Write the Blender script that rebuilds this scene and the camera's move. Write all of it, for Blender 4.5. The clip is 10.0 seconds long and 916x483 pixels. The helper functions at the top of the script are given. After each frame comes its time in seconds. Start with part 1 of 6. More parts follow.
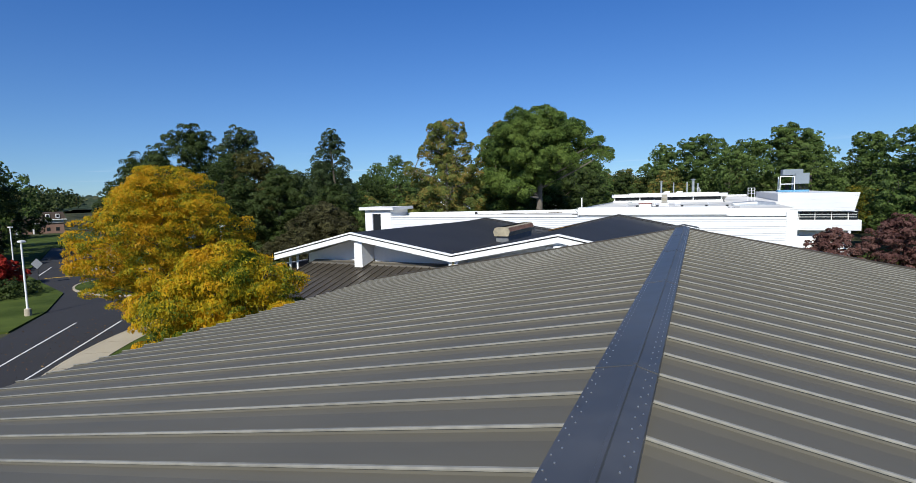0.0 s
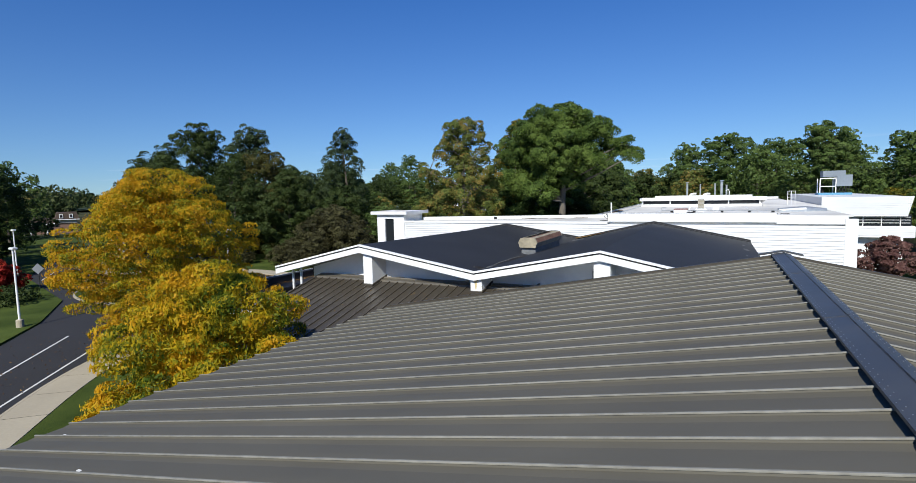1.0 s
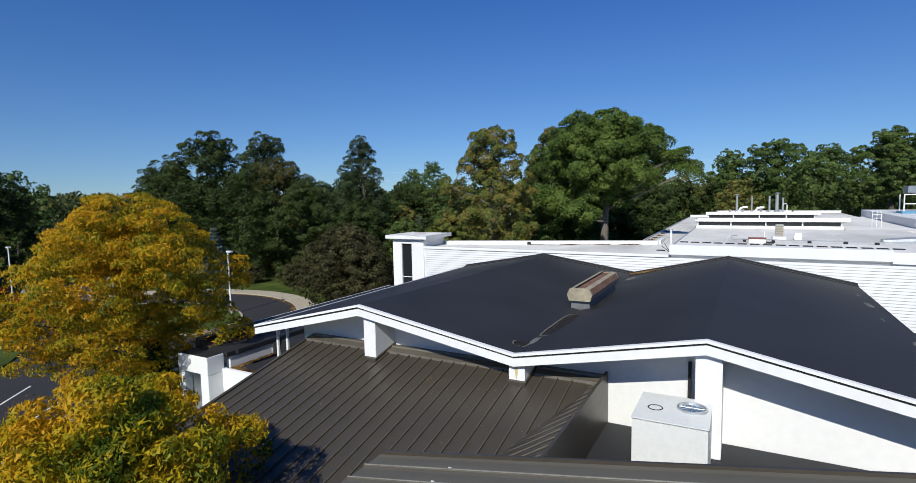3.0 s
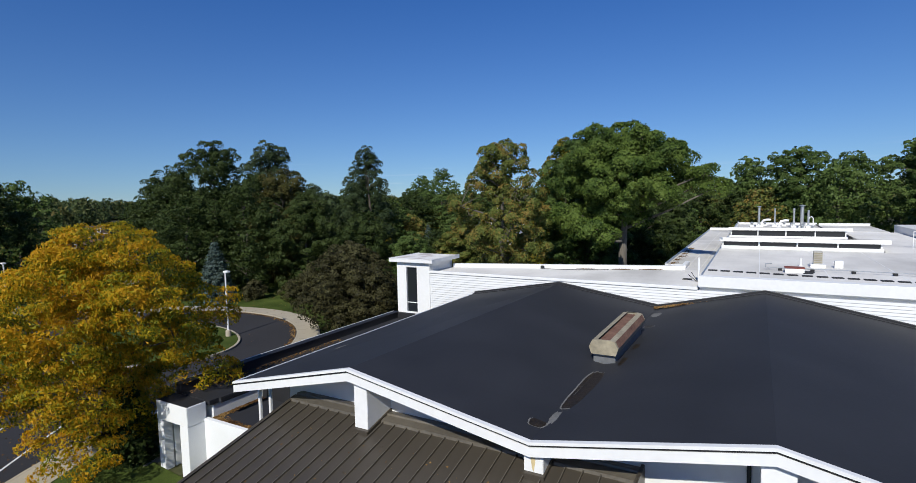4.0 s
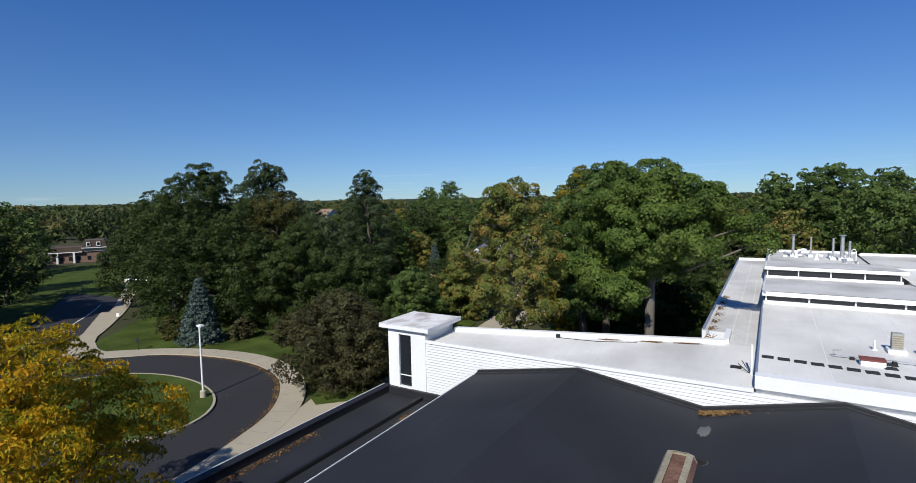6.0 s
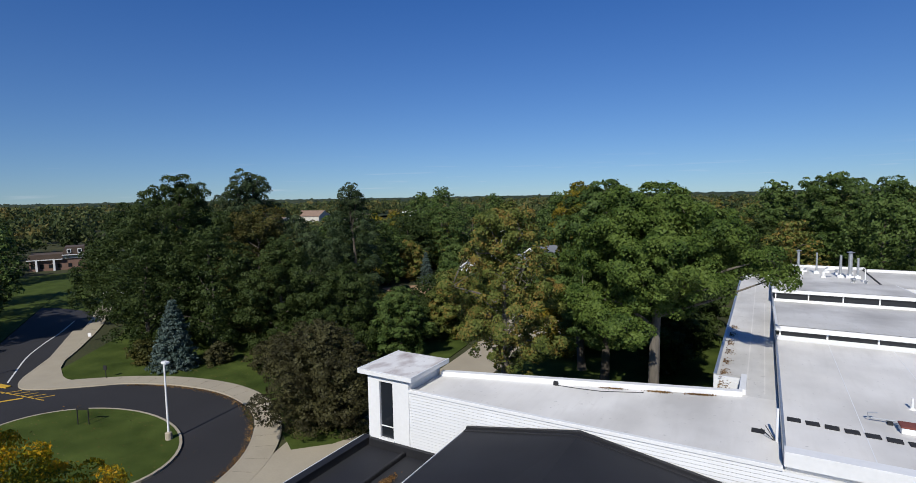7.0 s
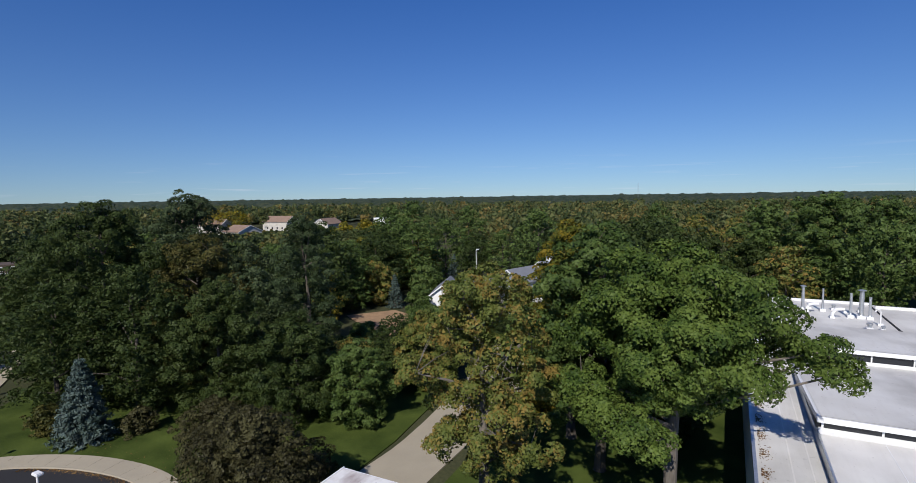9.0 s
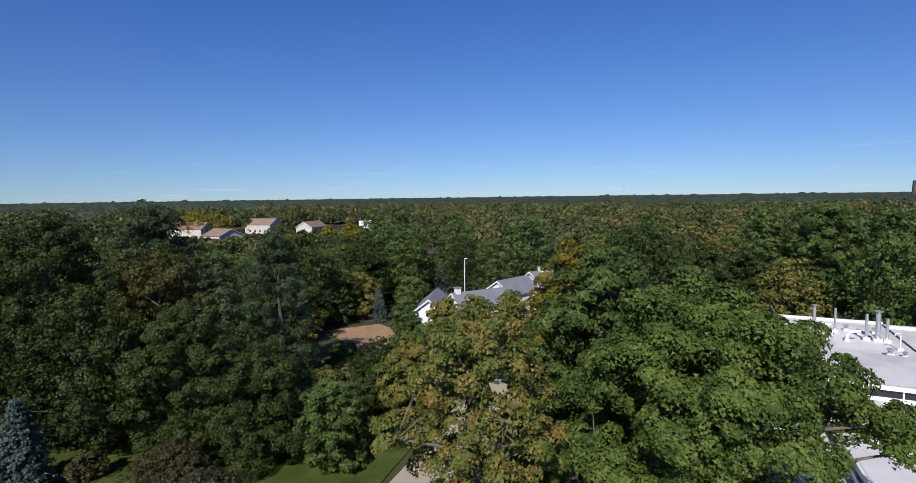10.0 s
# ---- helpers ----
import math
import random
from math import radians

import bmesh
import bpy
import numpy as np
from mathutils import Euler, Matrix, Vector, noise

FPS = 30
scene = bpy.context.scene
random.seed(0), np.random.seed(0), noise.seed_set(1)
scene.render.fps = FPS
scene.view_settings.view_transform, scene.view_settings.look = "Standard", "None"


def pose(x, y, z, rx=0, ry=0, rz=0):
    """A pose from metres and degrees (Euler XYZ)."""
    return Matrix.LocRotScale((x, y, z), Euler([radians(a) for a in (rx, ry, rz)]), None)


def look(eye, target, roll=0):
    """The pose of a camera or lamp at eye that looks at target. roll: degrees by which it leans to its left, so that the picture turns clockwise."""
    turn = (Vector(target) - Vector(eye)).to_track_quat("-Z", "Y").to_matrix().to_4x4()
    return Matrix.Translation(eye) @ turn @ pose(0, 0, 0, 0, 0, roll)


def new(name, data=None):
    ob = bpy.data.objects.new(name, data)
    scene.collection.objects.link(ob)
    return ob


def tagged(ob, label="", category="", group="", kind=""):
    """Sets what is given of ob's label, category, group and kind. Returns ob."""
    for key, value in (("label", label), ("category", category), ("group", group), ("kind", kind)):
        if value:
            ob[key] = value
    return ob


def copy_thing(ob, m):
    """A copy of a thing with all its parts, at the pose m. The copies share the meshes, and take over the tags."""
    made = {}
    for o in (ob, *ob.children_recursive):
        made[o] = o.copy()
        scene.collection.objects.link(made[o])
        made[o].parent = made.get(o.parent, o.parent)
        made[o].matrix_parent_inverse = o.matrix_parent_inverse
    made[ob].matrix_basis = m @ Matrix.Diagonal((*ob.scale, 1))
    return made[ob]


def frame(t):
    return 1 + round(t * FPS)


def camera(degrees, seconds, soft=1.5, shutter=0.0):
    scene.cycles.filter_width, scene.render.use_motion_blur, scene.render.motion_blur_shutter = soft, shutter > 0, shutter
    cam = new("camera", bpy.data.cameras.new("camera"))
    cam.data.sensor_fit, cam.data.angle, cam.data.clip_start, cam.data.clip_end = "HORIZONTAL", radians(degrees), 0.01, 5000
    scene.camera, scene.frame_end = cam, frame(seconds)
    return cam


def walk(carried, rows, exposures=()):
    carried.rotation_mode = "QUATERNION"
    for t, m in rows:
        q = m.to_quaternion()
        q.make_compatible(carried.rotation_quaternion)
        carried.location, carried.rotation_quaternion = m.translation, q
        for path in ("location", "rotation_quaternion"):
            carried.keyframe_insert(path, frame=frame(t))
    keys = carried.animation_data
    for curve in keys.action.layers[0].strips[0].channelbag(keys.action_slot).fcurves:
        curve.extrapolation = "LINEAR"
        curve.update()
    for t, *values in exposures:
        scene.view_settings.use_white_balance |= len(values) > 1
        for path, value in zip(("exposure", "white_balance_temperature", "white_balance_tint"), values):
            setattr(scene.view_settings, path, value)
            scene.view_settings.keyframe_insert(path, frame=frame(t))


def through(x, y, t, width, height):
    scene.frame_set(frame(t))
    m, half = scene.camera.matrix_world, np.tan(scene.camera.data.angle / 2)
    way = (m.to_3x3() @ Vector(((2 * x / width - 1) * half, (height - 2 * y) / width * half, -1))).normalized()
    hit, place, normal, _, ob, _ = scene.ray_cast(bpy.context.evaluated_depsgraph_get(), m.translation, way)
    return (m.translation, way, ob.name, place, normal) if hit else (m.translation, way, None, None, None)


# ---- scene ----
cam = camera(82.0, 10.0, soft=0.65)
PATH = [
    (0, (10.562, -21.209, 8.325), (9.733, -19.398, 8.138), -1.35),
    (0.5, (9.769, -19.932, 8.494), (8.92, -18.13, 8.306), -1.27),
    (1, (8.941, -18.602, 8.686), (8.067, -16.813, 8.497), -1.27),
    (1.5, (8.059, -17.13, 8.839), (7.166, -15.351, 8.651), -1.31),
    (2, (7.343, -15.776, 9.16), (6.426, -14.009, 8.976), -1.32),
    (2.5, (6.673, -14.498, 9.55), (5.737, -12.74, 9.369), -1.23),
    (4, (4.947, -10.96, 11.19), (3.96, -9.228, 11.024), -1.11),
    (4.5, (4.41, -9.749, 11.999), (3.408, -8.026, 11.833), -1.18),
    (5, (3.89, -8.562, 12.809), (2.875, -6.846, 12.644), -1.16),
    (5.5, (3.37, -7.305, 13.592), (2.346, -5.594, 13.428), -1.06),
    (7, (1.512, -2.998, 16.192), (0.51, -1.275, 16.02), -1.02),
    (7.5, (0.79, -1.41, 17.012), (-0.194, 0.323, 16.839), -0.95),
    (8, (-0.05, 0.27, 17.78), (-1.012, 2.015, 17.609), -0.87),
    (8.5, (-0.947, 2.048, 18.497), (-1.886, 3.805, 18.327), -0.83),
    (9, (-1.874, 3.893, 19.16), (-2.791, 5.663, 18.988), -0.86),
    (9.5, (-2.91, 5.783, 19.795), (-3.803, 7.565, 19.624), -0.81),
    (10, (-4.008, 7.795, 20.352), (-4.88, 9.587, 20.181), -0.76),
]
EXPOSURES = [(0, 0.40, 6500, 5), (2, 0.31, 6500, 5), (4, 0.14, 6500, 7), (4.5, 0.19, 6500, 7), (5.5, 0.25, 6500, 7), (7.0, 0.03, 6500, 8), (7.5, -0.07, 6500, 8), (8.5, -0.02, 6500, 9), (10, 0.28, 6500, 14)]
walk(cam, [(t, look(eye, target, roll)) for t, eye, target, roll in PATH], EXPOSURES)

# ---- daylight ----
SUN_FROM = Vector((0.16, -0.987, 0.0)).normalized()
SUN_ELEVATION = radians(39)
world = bpy.data.worlds.new("daylight")
scene.world = world
world.use_nodes = True
sky = world.node_tree.nodes.new("ShaderNodeTexSky")
sky.sky_type = "NISHITA"
sky.sun_disc = False
sky.sun_elevation = SUN_ELEVATION
sky.sun_rotation = math.atan2(SUN_FROM.x, SUN_FROM.y)
sky.altitude = 200.0
sky.air_density = 1.0
sky.dust_density = 0.2
sky.ozone_density = 4.0
sky_dir = world.node_tree.nodes.new("ShaderNodeTexCoord")
lift = world.node_tree.nodes.new("ShaderNodeVectorMath")
lift.operation = "ADD"
lift.inputs[1].default_value = (0, 0, 0.035)
world.node_tree.links.new(sky_dir.outputs["Generated"], lift.inputs[0])
world.node_tree.links.new(lift.outputs[0], sky.inputs["Vector"])
clear = world.node_tree.nodes.new("ShaderNodeMix")
clear.data_type, clear.blend_type = "RGBA", "MULTIPLY"
clear.inputs["Factor"].default_value = 1.0
clear.inputs["B"].default_value = (0.53, 0.84, 1.25, 1)
height_of = world.node_tree.nodes.new("ShaderNodeSeparateXYZ")
haze_mix = world.node_tree.nodes.new("ShaderNodeMapRange")
haze_mix.inputs[1].default_value, haze_mix.inputs[2].default_value = 0.0, 0.4
haze_tint = world.node_tree.nodes.new("ShaderNodeMix")
haze_tint.data_type = "RGBA"
haze_tint.inputs["A"].default_value = (0.74, 0.88, 1.10, 1)
haze_tint.inputs["B"].default_value = (0.355, 0.745, 1.34, 1)
world.node_tree.links.new(sky_dir.outputs["Generated"], height_of.inputs[0])
world.node_tree.links.new(height_of.outputs["Z"], haze_mix.inputs[0])
world.node_tree.links.new(haze_mix.outputs[0], haze_tint.inputs["Factor"])
world.node_tree.links.new(haze_tint.outputs["Result"], clear.inputs["B"])
world.node_tree.links.new(sky.outputs[0], clear.inputs["A"])
# thin streaks of fair-weather cloud low in the sky, all the way round
streak_map = world.node_tree.nodes.new("ShaderNodeMapping")
streak_map.inputs["Scale"].default_value = (5.0, 5.0, 95.0)
streaks = world.node_tree.nodes.new("ShaderNodeTexNoise")
streaks.inputs["Scale"].default_value, streaks.inputs["Detail"].default_value = 1.6, 5
streak_cut = world.node_tree.nodes.new("ShaderNodeMapRange")
streak_cut.inputs[1].default_value, streak_cut.inputs[2].default_value, streak_cut.inputs[4].default_value = 0.60, 0.76, 0.20
low_sky = world.node_tree.nodes.new("ShaderNodeMapRange")
low_sky.inputs[1].default_value, low_sky.inputs[2].default_value, low_sky.inputs[3].default_value, low_sky.inputs[4].default_value = 0.035, 0.085, 1.0, 0.0
streak_share = world.node_tree.nodes.new("ShaderNodeMath")
streak_share.operation = "MULTIPLY"
clouded = world.node_tree.nodes.new("ShaderNodeMix")
clouded.data_type = "RGBA"
clouded.inputs["B"].default_value = (10.0, 10.4, 11.6, 1)
world.node_tree.links.new(sky_dir.outputs["Generated"], streak_map.inputs[0])
world.node_tree.links.new(streak_map.outputs[0], streaks.inputs["Vector"])
world.node_tree.links.new(streaks.outputs[0], streak_cut.inputs[0])
world.node_tree.links.new(height_of.outputs["Z"], low_sky.inputs[0])
world.node_tree.links.new(streak_cut.outputs[0], streak_share.inputs[0])
world.node_tree.links.new(low_sky.outputs[0], streak_share.inputs[1])
world.node_tree.links.new(streak_share.outputs[0], clouded.inputs["Factor"])
world.node_tree.links.new(clear.outputs["Result"], clouded.inputs["A"])
world.node_tree.links.new(clouded.outputs["Result"], world.node_tree.nodes["Background"].inputs[0])
world.node_tree.nodes["Background"].inputs[1].default_value = 0.072
sun_data = bpy.data.lights.new("sun", "SUN")
sun_data.energy = 4.4
sun_data.angle = radians(0.5)
sun_data.color = (1.0, 0.96, 0.90)
sun = new("sun", sun_data)
sun.matrix_world = look(SUN_FROM * 60 + Vector((0, 0, 60 * math.tan(SUN_ELEVATION))), (0, 0, 0))


# ---- materials ----
def material(name, colour, rough=0.6, metal=0.0, spread=0.25, grain=8.0, stain=0.6, bump=0.15, tint=None, per_piece=0.0, spec=0.5, stretch=(1, 1, 1)):
    """A painted, mineral or metal surface: base colour varied by grain and by broad stains, with fine relief."""
    m = bpy.data.materials.new(name)
    m.use_nodes = True
    n, l = m.node_tree.nodes, m.node_tree.links
    b = n["Principled BSDF"]
    b.inputs["Metallic"].default_value = metal
    b.inputs["Specular IOR Level"].default_value = spec
    co = n.new("ShaderNodeTexCoord")
    mp = n.new("ShaderNodeMapping")
    mp.inputs["Scale"].default_value = stretch
    l.new(co.outputs["Object"], mp.inputs[0])
    fine, broad = n.new("ShaderNodeTexNoise"), n.new("ShaderNodeTexNoise")
    for tex, s, d in ((fine, grain, 6), (broad, stain, 4)):
        tex.inputs["Scale"].default_value = s
        tex.inputs["Detail"].default_value = d
        l.new(mp.outputs[0], tex.inputs["Vector"])
    mix = n.new("ShaderNodeMath")
    mix.operation = "MULTIPLY_ADD"
    l.new(fine.outputs[0], mix.inputs[0])
    mix.inputs[1].default_value = 0.5
    half = n.new("ShaderNodeMath")
    half.operation = "MULTIPLY"
    half.inputs[1].default_value = 0.5
    l.new(broad.outputs[0], half.inputs[0])
    l.new(half.outputs[0], mix.inputs[2])
    value = mix.outputs[0]
    if per_piece:
        info = n.new("ShaderNodeObjectInfo")
        add = n.new("ShaderNodeMath")
        add.operation = "MULTIPLY_ADD"
        l.new(info.outputs["Random"], add.inputs[0])
        add.inputs[1].default_value = per_piece
        l.new(value, add.inputs[2])
        value = add.outputs[0]
    ramp = n.new("ShaderNodeValToRGB")
    low = [c * (1 - spread) for c in colour]
    high = [min(1, c * (1 + spread)) for c in colour] if tint is None else tint
    ramp.color_ramp.elements[0].position, ramp.color_ramp.elements[1].position = 0.3, 0.7 + per_piece
    ramp.color_ramp.elements[0].color, ramp.color_ramp.elements[1].color = (*low, 1), (*high, 1)
    l.new(value, ramp.inputs[0])
    l.new(ramp.outputs[0], b.inputs["Base Color"])
    r = n.new("ShaderNodeMapRange")
    r.inputs[3].default_value, r.inputs[4].default_value = max(0.02, rough - 0.08), min(1, rough + 0.1)
    l.new(fine.outputs[0], r.inputs[0])
    l.new(r.outputs[0], b.inputs["Roughness"])
    if bump:
        bp = n.new("ShaderNodeBump")
        bp.inputs["Strength"].default_value = bump
        bp.inputs["Distance"].default_value = 0.02
        l.new(fine.outputs[0], bp.inputs["Height"])
        l.new(bp.outputs[0], b.inputs["Normal"])
    return m


def foliage(name, colours, patch=0.8, rough=0.55, through=0.24, single=0.36, contrast=1.5):
    """Leaves: each leaf has its own shade, and branches turn colour together."""
    m = bpy.data.materials.new(name)
    m.use_nodes = True
    n, l = m.node_tree.nodes, m.node_tree.links
    b, out = n["Principled BSDF"], n["Material Output"]
    geo, co, info = n.new("ShaderNodeNewGeometry"), n.new("ShaderNodeTexCoord"), n.new("ShaderNodeObjectInfo")
    tex = n.new("ShaderNodeTexNoise")
    tex.inputs["Scale"].default_value = patch
    tex.inputs["Detail"].default_value = 3
    l.new(co.outputs["Object"], tex.inputs["Vector"])
    a = n.new("ShaderNodeMath")
    a.operation = "MULTIPLY_ADD"
    l.new(geo.outputs["Random Per Island"], a.inputs[0])
    a.inputs[1].default_value = single
    strong = n.new("ShaderNodeMapRange")
    strong.clamp = False
    strong.inputs[3].default_value, strong.inputs[4].default_value = 0.5 - contrast / 2, 0.5 + contrast / 2
    l.new(tex.outputs[0], strong.inputs[0])
    l.new(strong.outputs[0], a.inputs[2])
    c = n.new("ShaderNodeMath")
    c.operation = "MULTIPLY_ADD"
    l.new(info.outputs["Random"], c.inputs[0])
    c.inputs[1].default_value = 0.16
    l.new(a.outputs[0], c.inputs[2])
    ramp = n.new("ShaderNodeValToRGB")
    e = ramp.color_ramp.elements
    while len(e) < len(colours):
        e.new(0.5)
    for k, col in enumerate(colours):
        e[k].position, e[k].color = 0.42 + 0.55 * k / max(1, len(colours) - 1), (*col, 1)
    l.new(c.outputs[0], ramp.inputs[0])
    l.new(ramp.outputs[0], b.inputs["Base Color"])
    b.inputs["Roughness"].default_value = rough
    b.inputs["Specular IOR Level"].default_value = 0.14
    tr, mix = n.new("ShaderNodeBsdfTranslucent"), n.new("ShaderNodeMixShader")
    l.new(ramp.outputs[0], tr.inputs[0])
    mix.inputs[0].default_value = through
    l.new(b.outputs[0], mix.inputs[1])
    l.new(tr.outputs[0], mix.inputs[2])
    l.new(mix.outputs[0], out.inputs["Surface"])
    return m


ROOF_METAL = material("brown_metal", (0.104, 0.096, 0.076), 0.6, 0.05, 0.2, 2.2, 0.35, 0.05, per_piece=0.12, stretch=(0.35, 1, 1), spec=0.3)
LOWER_METAL = material("brown_metal_dark", (0.072, 0.061, 0.047), 0.4, 0.3, 0.16, 5.0, 0.5, 0.04, per_piece=0.1, stretch=(1, 0.25, 1))
LOWER_SEAM = material("lower_seam", (0.13, 0.114, 0.09), 0.42, 0.3, 0.25, 9.0, 0.8, 0.05)
# Worn seam tops; their sunlit highlight is put into the pale colour too
SEAM_TOP = material("worn_seam_highlight", (0.24, 0.228, 0.192), 0.5, 0.15, 0.35, 9.0, 0.8, 0.05)
CAP_METAL = material("slate_metal", (0.068, 0.070, 0.074), 0.42, 0.2, 0.28, 4.0, 0.7, 0.05)
SCREW = material("screw_zinc", (0.45, 0.46, 0.47), 0.35, 0.8, 0.2)
MEMBRANE = material("black_membrane", (0.0212, 0.0218, 0.0252), 0.68, 0.0, 0.32, 14.0, 0.35, 0.08, spec=0.34)
MEMBRANE_EDGE = material("membrane_edge", (0.014, 0.014, 0.016), 0.6, 0.0, 0.3, 10.0)
WHITE = material("white_paint", (0.74, 0.74, 0.73), 0.5, 0.0, 0.06, 5.0, 0.5, 0.03)
SIDING = material("white_siding", (0.71, 0.715, 0.715), 0.42, 0.0, 0.06, 3.0, 0.4, 0.02, per_piece=0.1, stretch=(0.3, 1, 1))
STUCCO = material("white_stucco", (0.74, 0.75, 0.75), 0.85, 0.0, 0.06, 30.0, 0.7, 0.2)


def roof_coating(name, clean, dirty, grime, amount, blotch=0.22):
    """White roof coating: clean sheet, long faint streaks, and blotches of grime with ragged edges."""
    m = bpy.data.materials.new(name)
    m.use_nodes = True
    n, l = m.node_tree.nodes, m.node_tree.links
    b = n["Principled BSDF"]
    b.inputs["Roughness"].default_value = 0.72
    b.inputs["Specular IOR Level"].default_value = 0.35
    co = n.new("ShaderNodeTexCoord")
    colour = None
    for scale, stretch, lo, hi, tone in ((0.35, (1, 1, 1), 0.35, 0.7, dirty), (1.6, (2.2, 0.25, 1), 0.5, 0.78, dirty), (blotch, (1, 0.6, 1), 0.66 - amount, 0.92 - amount, grime), (5.0, (1, 1, 1), 0.66, 0.74, grime)):
        mp, tex, rng_, mix = n.new("ShaderNodeMapping"), n.new("ShaderNodeTexNoise"), n.new("ShaderNodeMapRange"), n.new("ShaderNodeMix")
        mp.inputs["Scale"].default_value = stretch
        mp.inputs["Location"].default_value = (scale * 7, scale * 3, 0)
        tex.inputs["Scale"].default_value, tex.inputs["Detail"].default_value = scale, 8
        rng_.inputs[1].default_value, rng_.inputs[2].default_value, rng_.inputs[4].default_value = lo, hi, 0.75
        mix.data_type = "RGBA"
        l.new(co.outputs["Object"], mp.inputs[0])
        l.new(mp.outputs[0], tex.inputs["Vector"])
        l.new(tex.outputs[0], rng_.inputs[0])
        l.new(rng_.outputs[0], mix.inputs["Factor"])
        if colour is None:
            mix.inputs["A"].default_value = (*clean, 1)
        else:
            l.new(colour, mix.inputs["A"])
        mix.inputs["B"].default_value = (*tone, 1)
        colour = mix.outputs["Result"]
    l.new(colour, b.inputs["Base Color"])
    return m


ROOF_WHITE = roof_coating("white_roof_sheet", (0.755, 0.735, 0.695), (0.67, 0.645, 0.60), (0.42, 0.405, 0.38), 0.24)
ROOF_GREY = roof_coating("weathered_roof_sheet", (0.66, 0.645, 0.61), (0.57, 0.55, 0.51), (0.34, 0.325, 0.30), 0.22)
CAP_SHEET = roof_coating("stained_cap_sheet", (0.76, 0.75, 0.72), (0.69, 0.665, 0.635), (0.27, 0.20, 0.185), 0.21, 1.1)
PAD = material("walkway_rubber", (0.02, 0.02, 0.022), 0.9, 0.0, 0.3)
GALV = material("galvanised_steel", (0.52, 0.54, 0.55), 0.38, 0.7, 0.15, 6.0, 1.5, 0.03)
AC_PAINT = material("unit_paint", (0.66, 0.67, 0.65), 0.5, 0.0, 0.08)
TAN_PAINT = material("weathered_tan_metal", (0.31, 0.27, 0.19), 0.7, 0.1, 0.35, 7.0, 1.6, 0.15)
RUST = material("rusty_sheet", (0.15, 0.055, 0.035), 0.85, 0.1, 0.45, 9.0, 2.0, 0.2, tint=(0.26, 0.15, 0.10))
DARK = material("dark_void", (0.012, 0.012, 0.013), 0.7, 0.0, 0.2)
PUDDLE_DIRT = material("leaf_mulch", (0.009, 0.007, 0.006), 0.6, 0.0, 0.7, 25.0, 4.0, 0.5, tint=(0.035, 0.024, 0.012), spec=0.3)
SILT = material("dried_silt", (0.13, 0.128, 0.12), 0.9, 0.0, 0.4, 9.0)
ASPHALT = material("asphalt", (0.0205, 0.0196, 0.0212), 0.85, 0.0, 0.25, 30.0, 0.25, 0.15)
CONCRETE = material("concrete", (0.365, 0.318, 0.236), 0.9, 0.0, 0.13, 10.0, 0.5, 0.1, per_piece=0.1)
GRASS = material("grass", (0.028, 0.056, 0.008), 0.95, 0.0, 0.5, 26.0, 0.35, 0.9, tint=(0.092, 0.122, 0.026), spec=0.1)
WOODLAND_FLOOR = material("woodland_floor", (0.034, 0.046, 0.018), 0.95, 0.0, 0.5, 4.0, 0.08, 0.5, tint=(0.085, 0.085, 0.038), spec=0.2)
PAINT_WHITE = material("road_paint", (0.62, 0.62, 0.60), 0.8, 0.0, 0.2, 20.0)
PAINT_YELLOW = material("yellow_paint", (0.55, 0.33, 0.03), 0.8, 0.0, 0.2, 20.0)
BARK = material("bark", (0.075, 0.062, 0.048), 0.95, 0.0, 0.4, 7.0, 1.2, 0.8, stretch=(1, 1, 0.25))
BARK_PALE = material("pale_bark", (0.14, 0.122, 0.098), 0.95, 0.0, 0.35, 7.0, 1.2, 0.8, stretch=(1, 1, 0.25))
SHINGLE_GREY = material("grey_shingle", (0.17, 0.18, 0.20), 0.9, 0.0, 0.2, 10.0)
SOOTY_BRICK = material("sooty_brick", (0.05, 0.05, 0.055), 0.9, 0.0, 0.3, 2.0)
SHINGLE_TAN = material("tan_shingle", (0.23, 0.155, 0.11), 0.9, 0.0, 0.2, 10.0)
BRICK_FAR = material("far_brick", (0.20, 0.12, 0.09), 0.9, 0.0, 0.2, 10.0)
RED_PAINT = material("brick_red_paint", (0.19, 0.055, 0.04), 0.8, 0.0, 0.3, 6.0)

GLASS = bpy.data.materials.new("dark_glass")
GLASS.use_nodes = True
_g = GLASS.node_tree.nodes["Principled BSDF"]
_g.inputs["Base Color"].default_value = (0.015, 0.018, 0.022, 1)
_g.inputs["Roughness"].default_value = 0.06

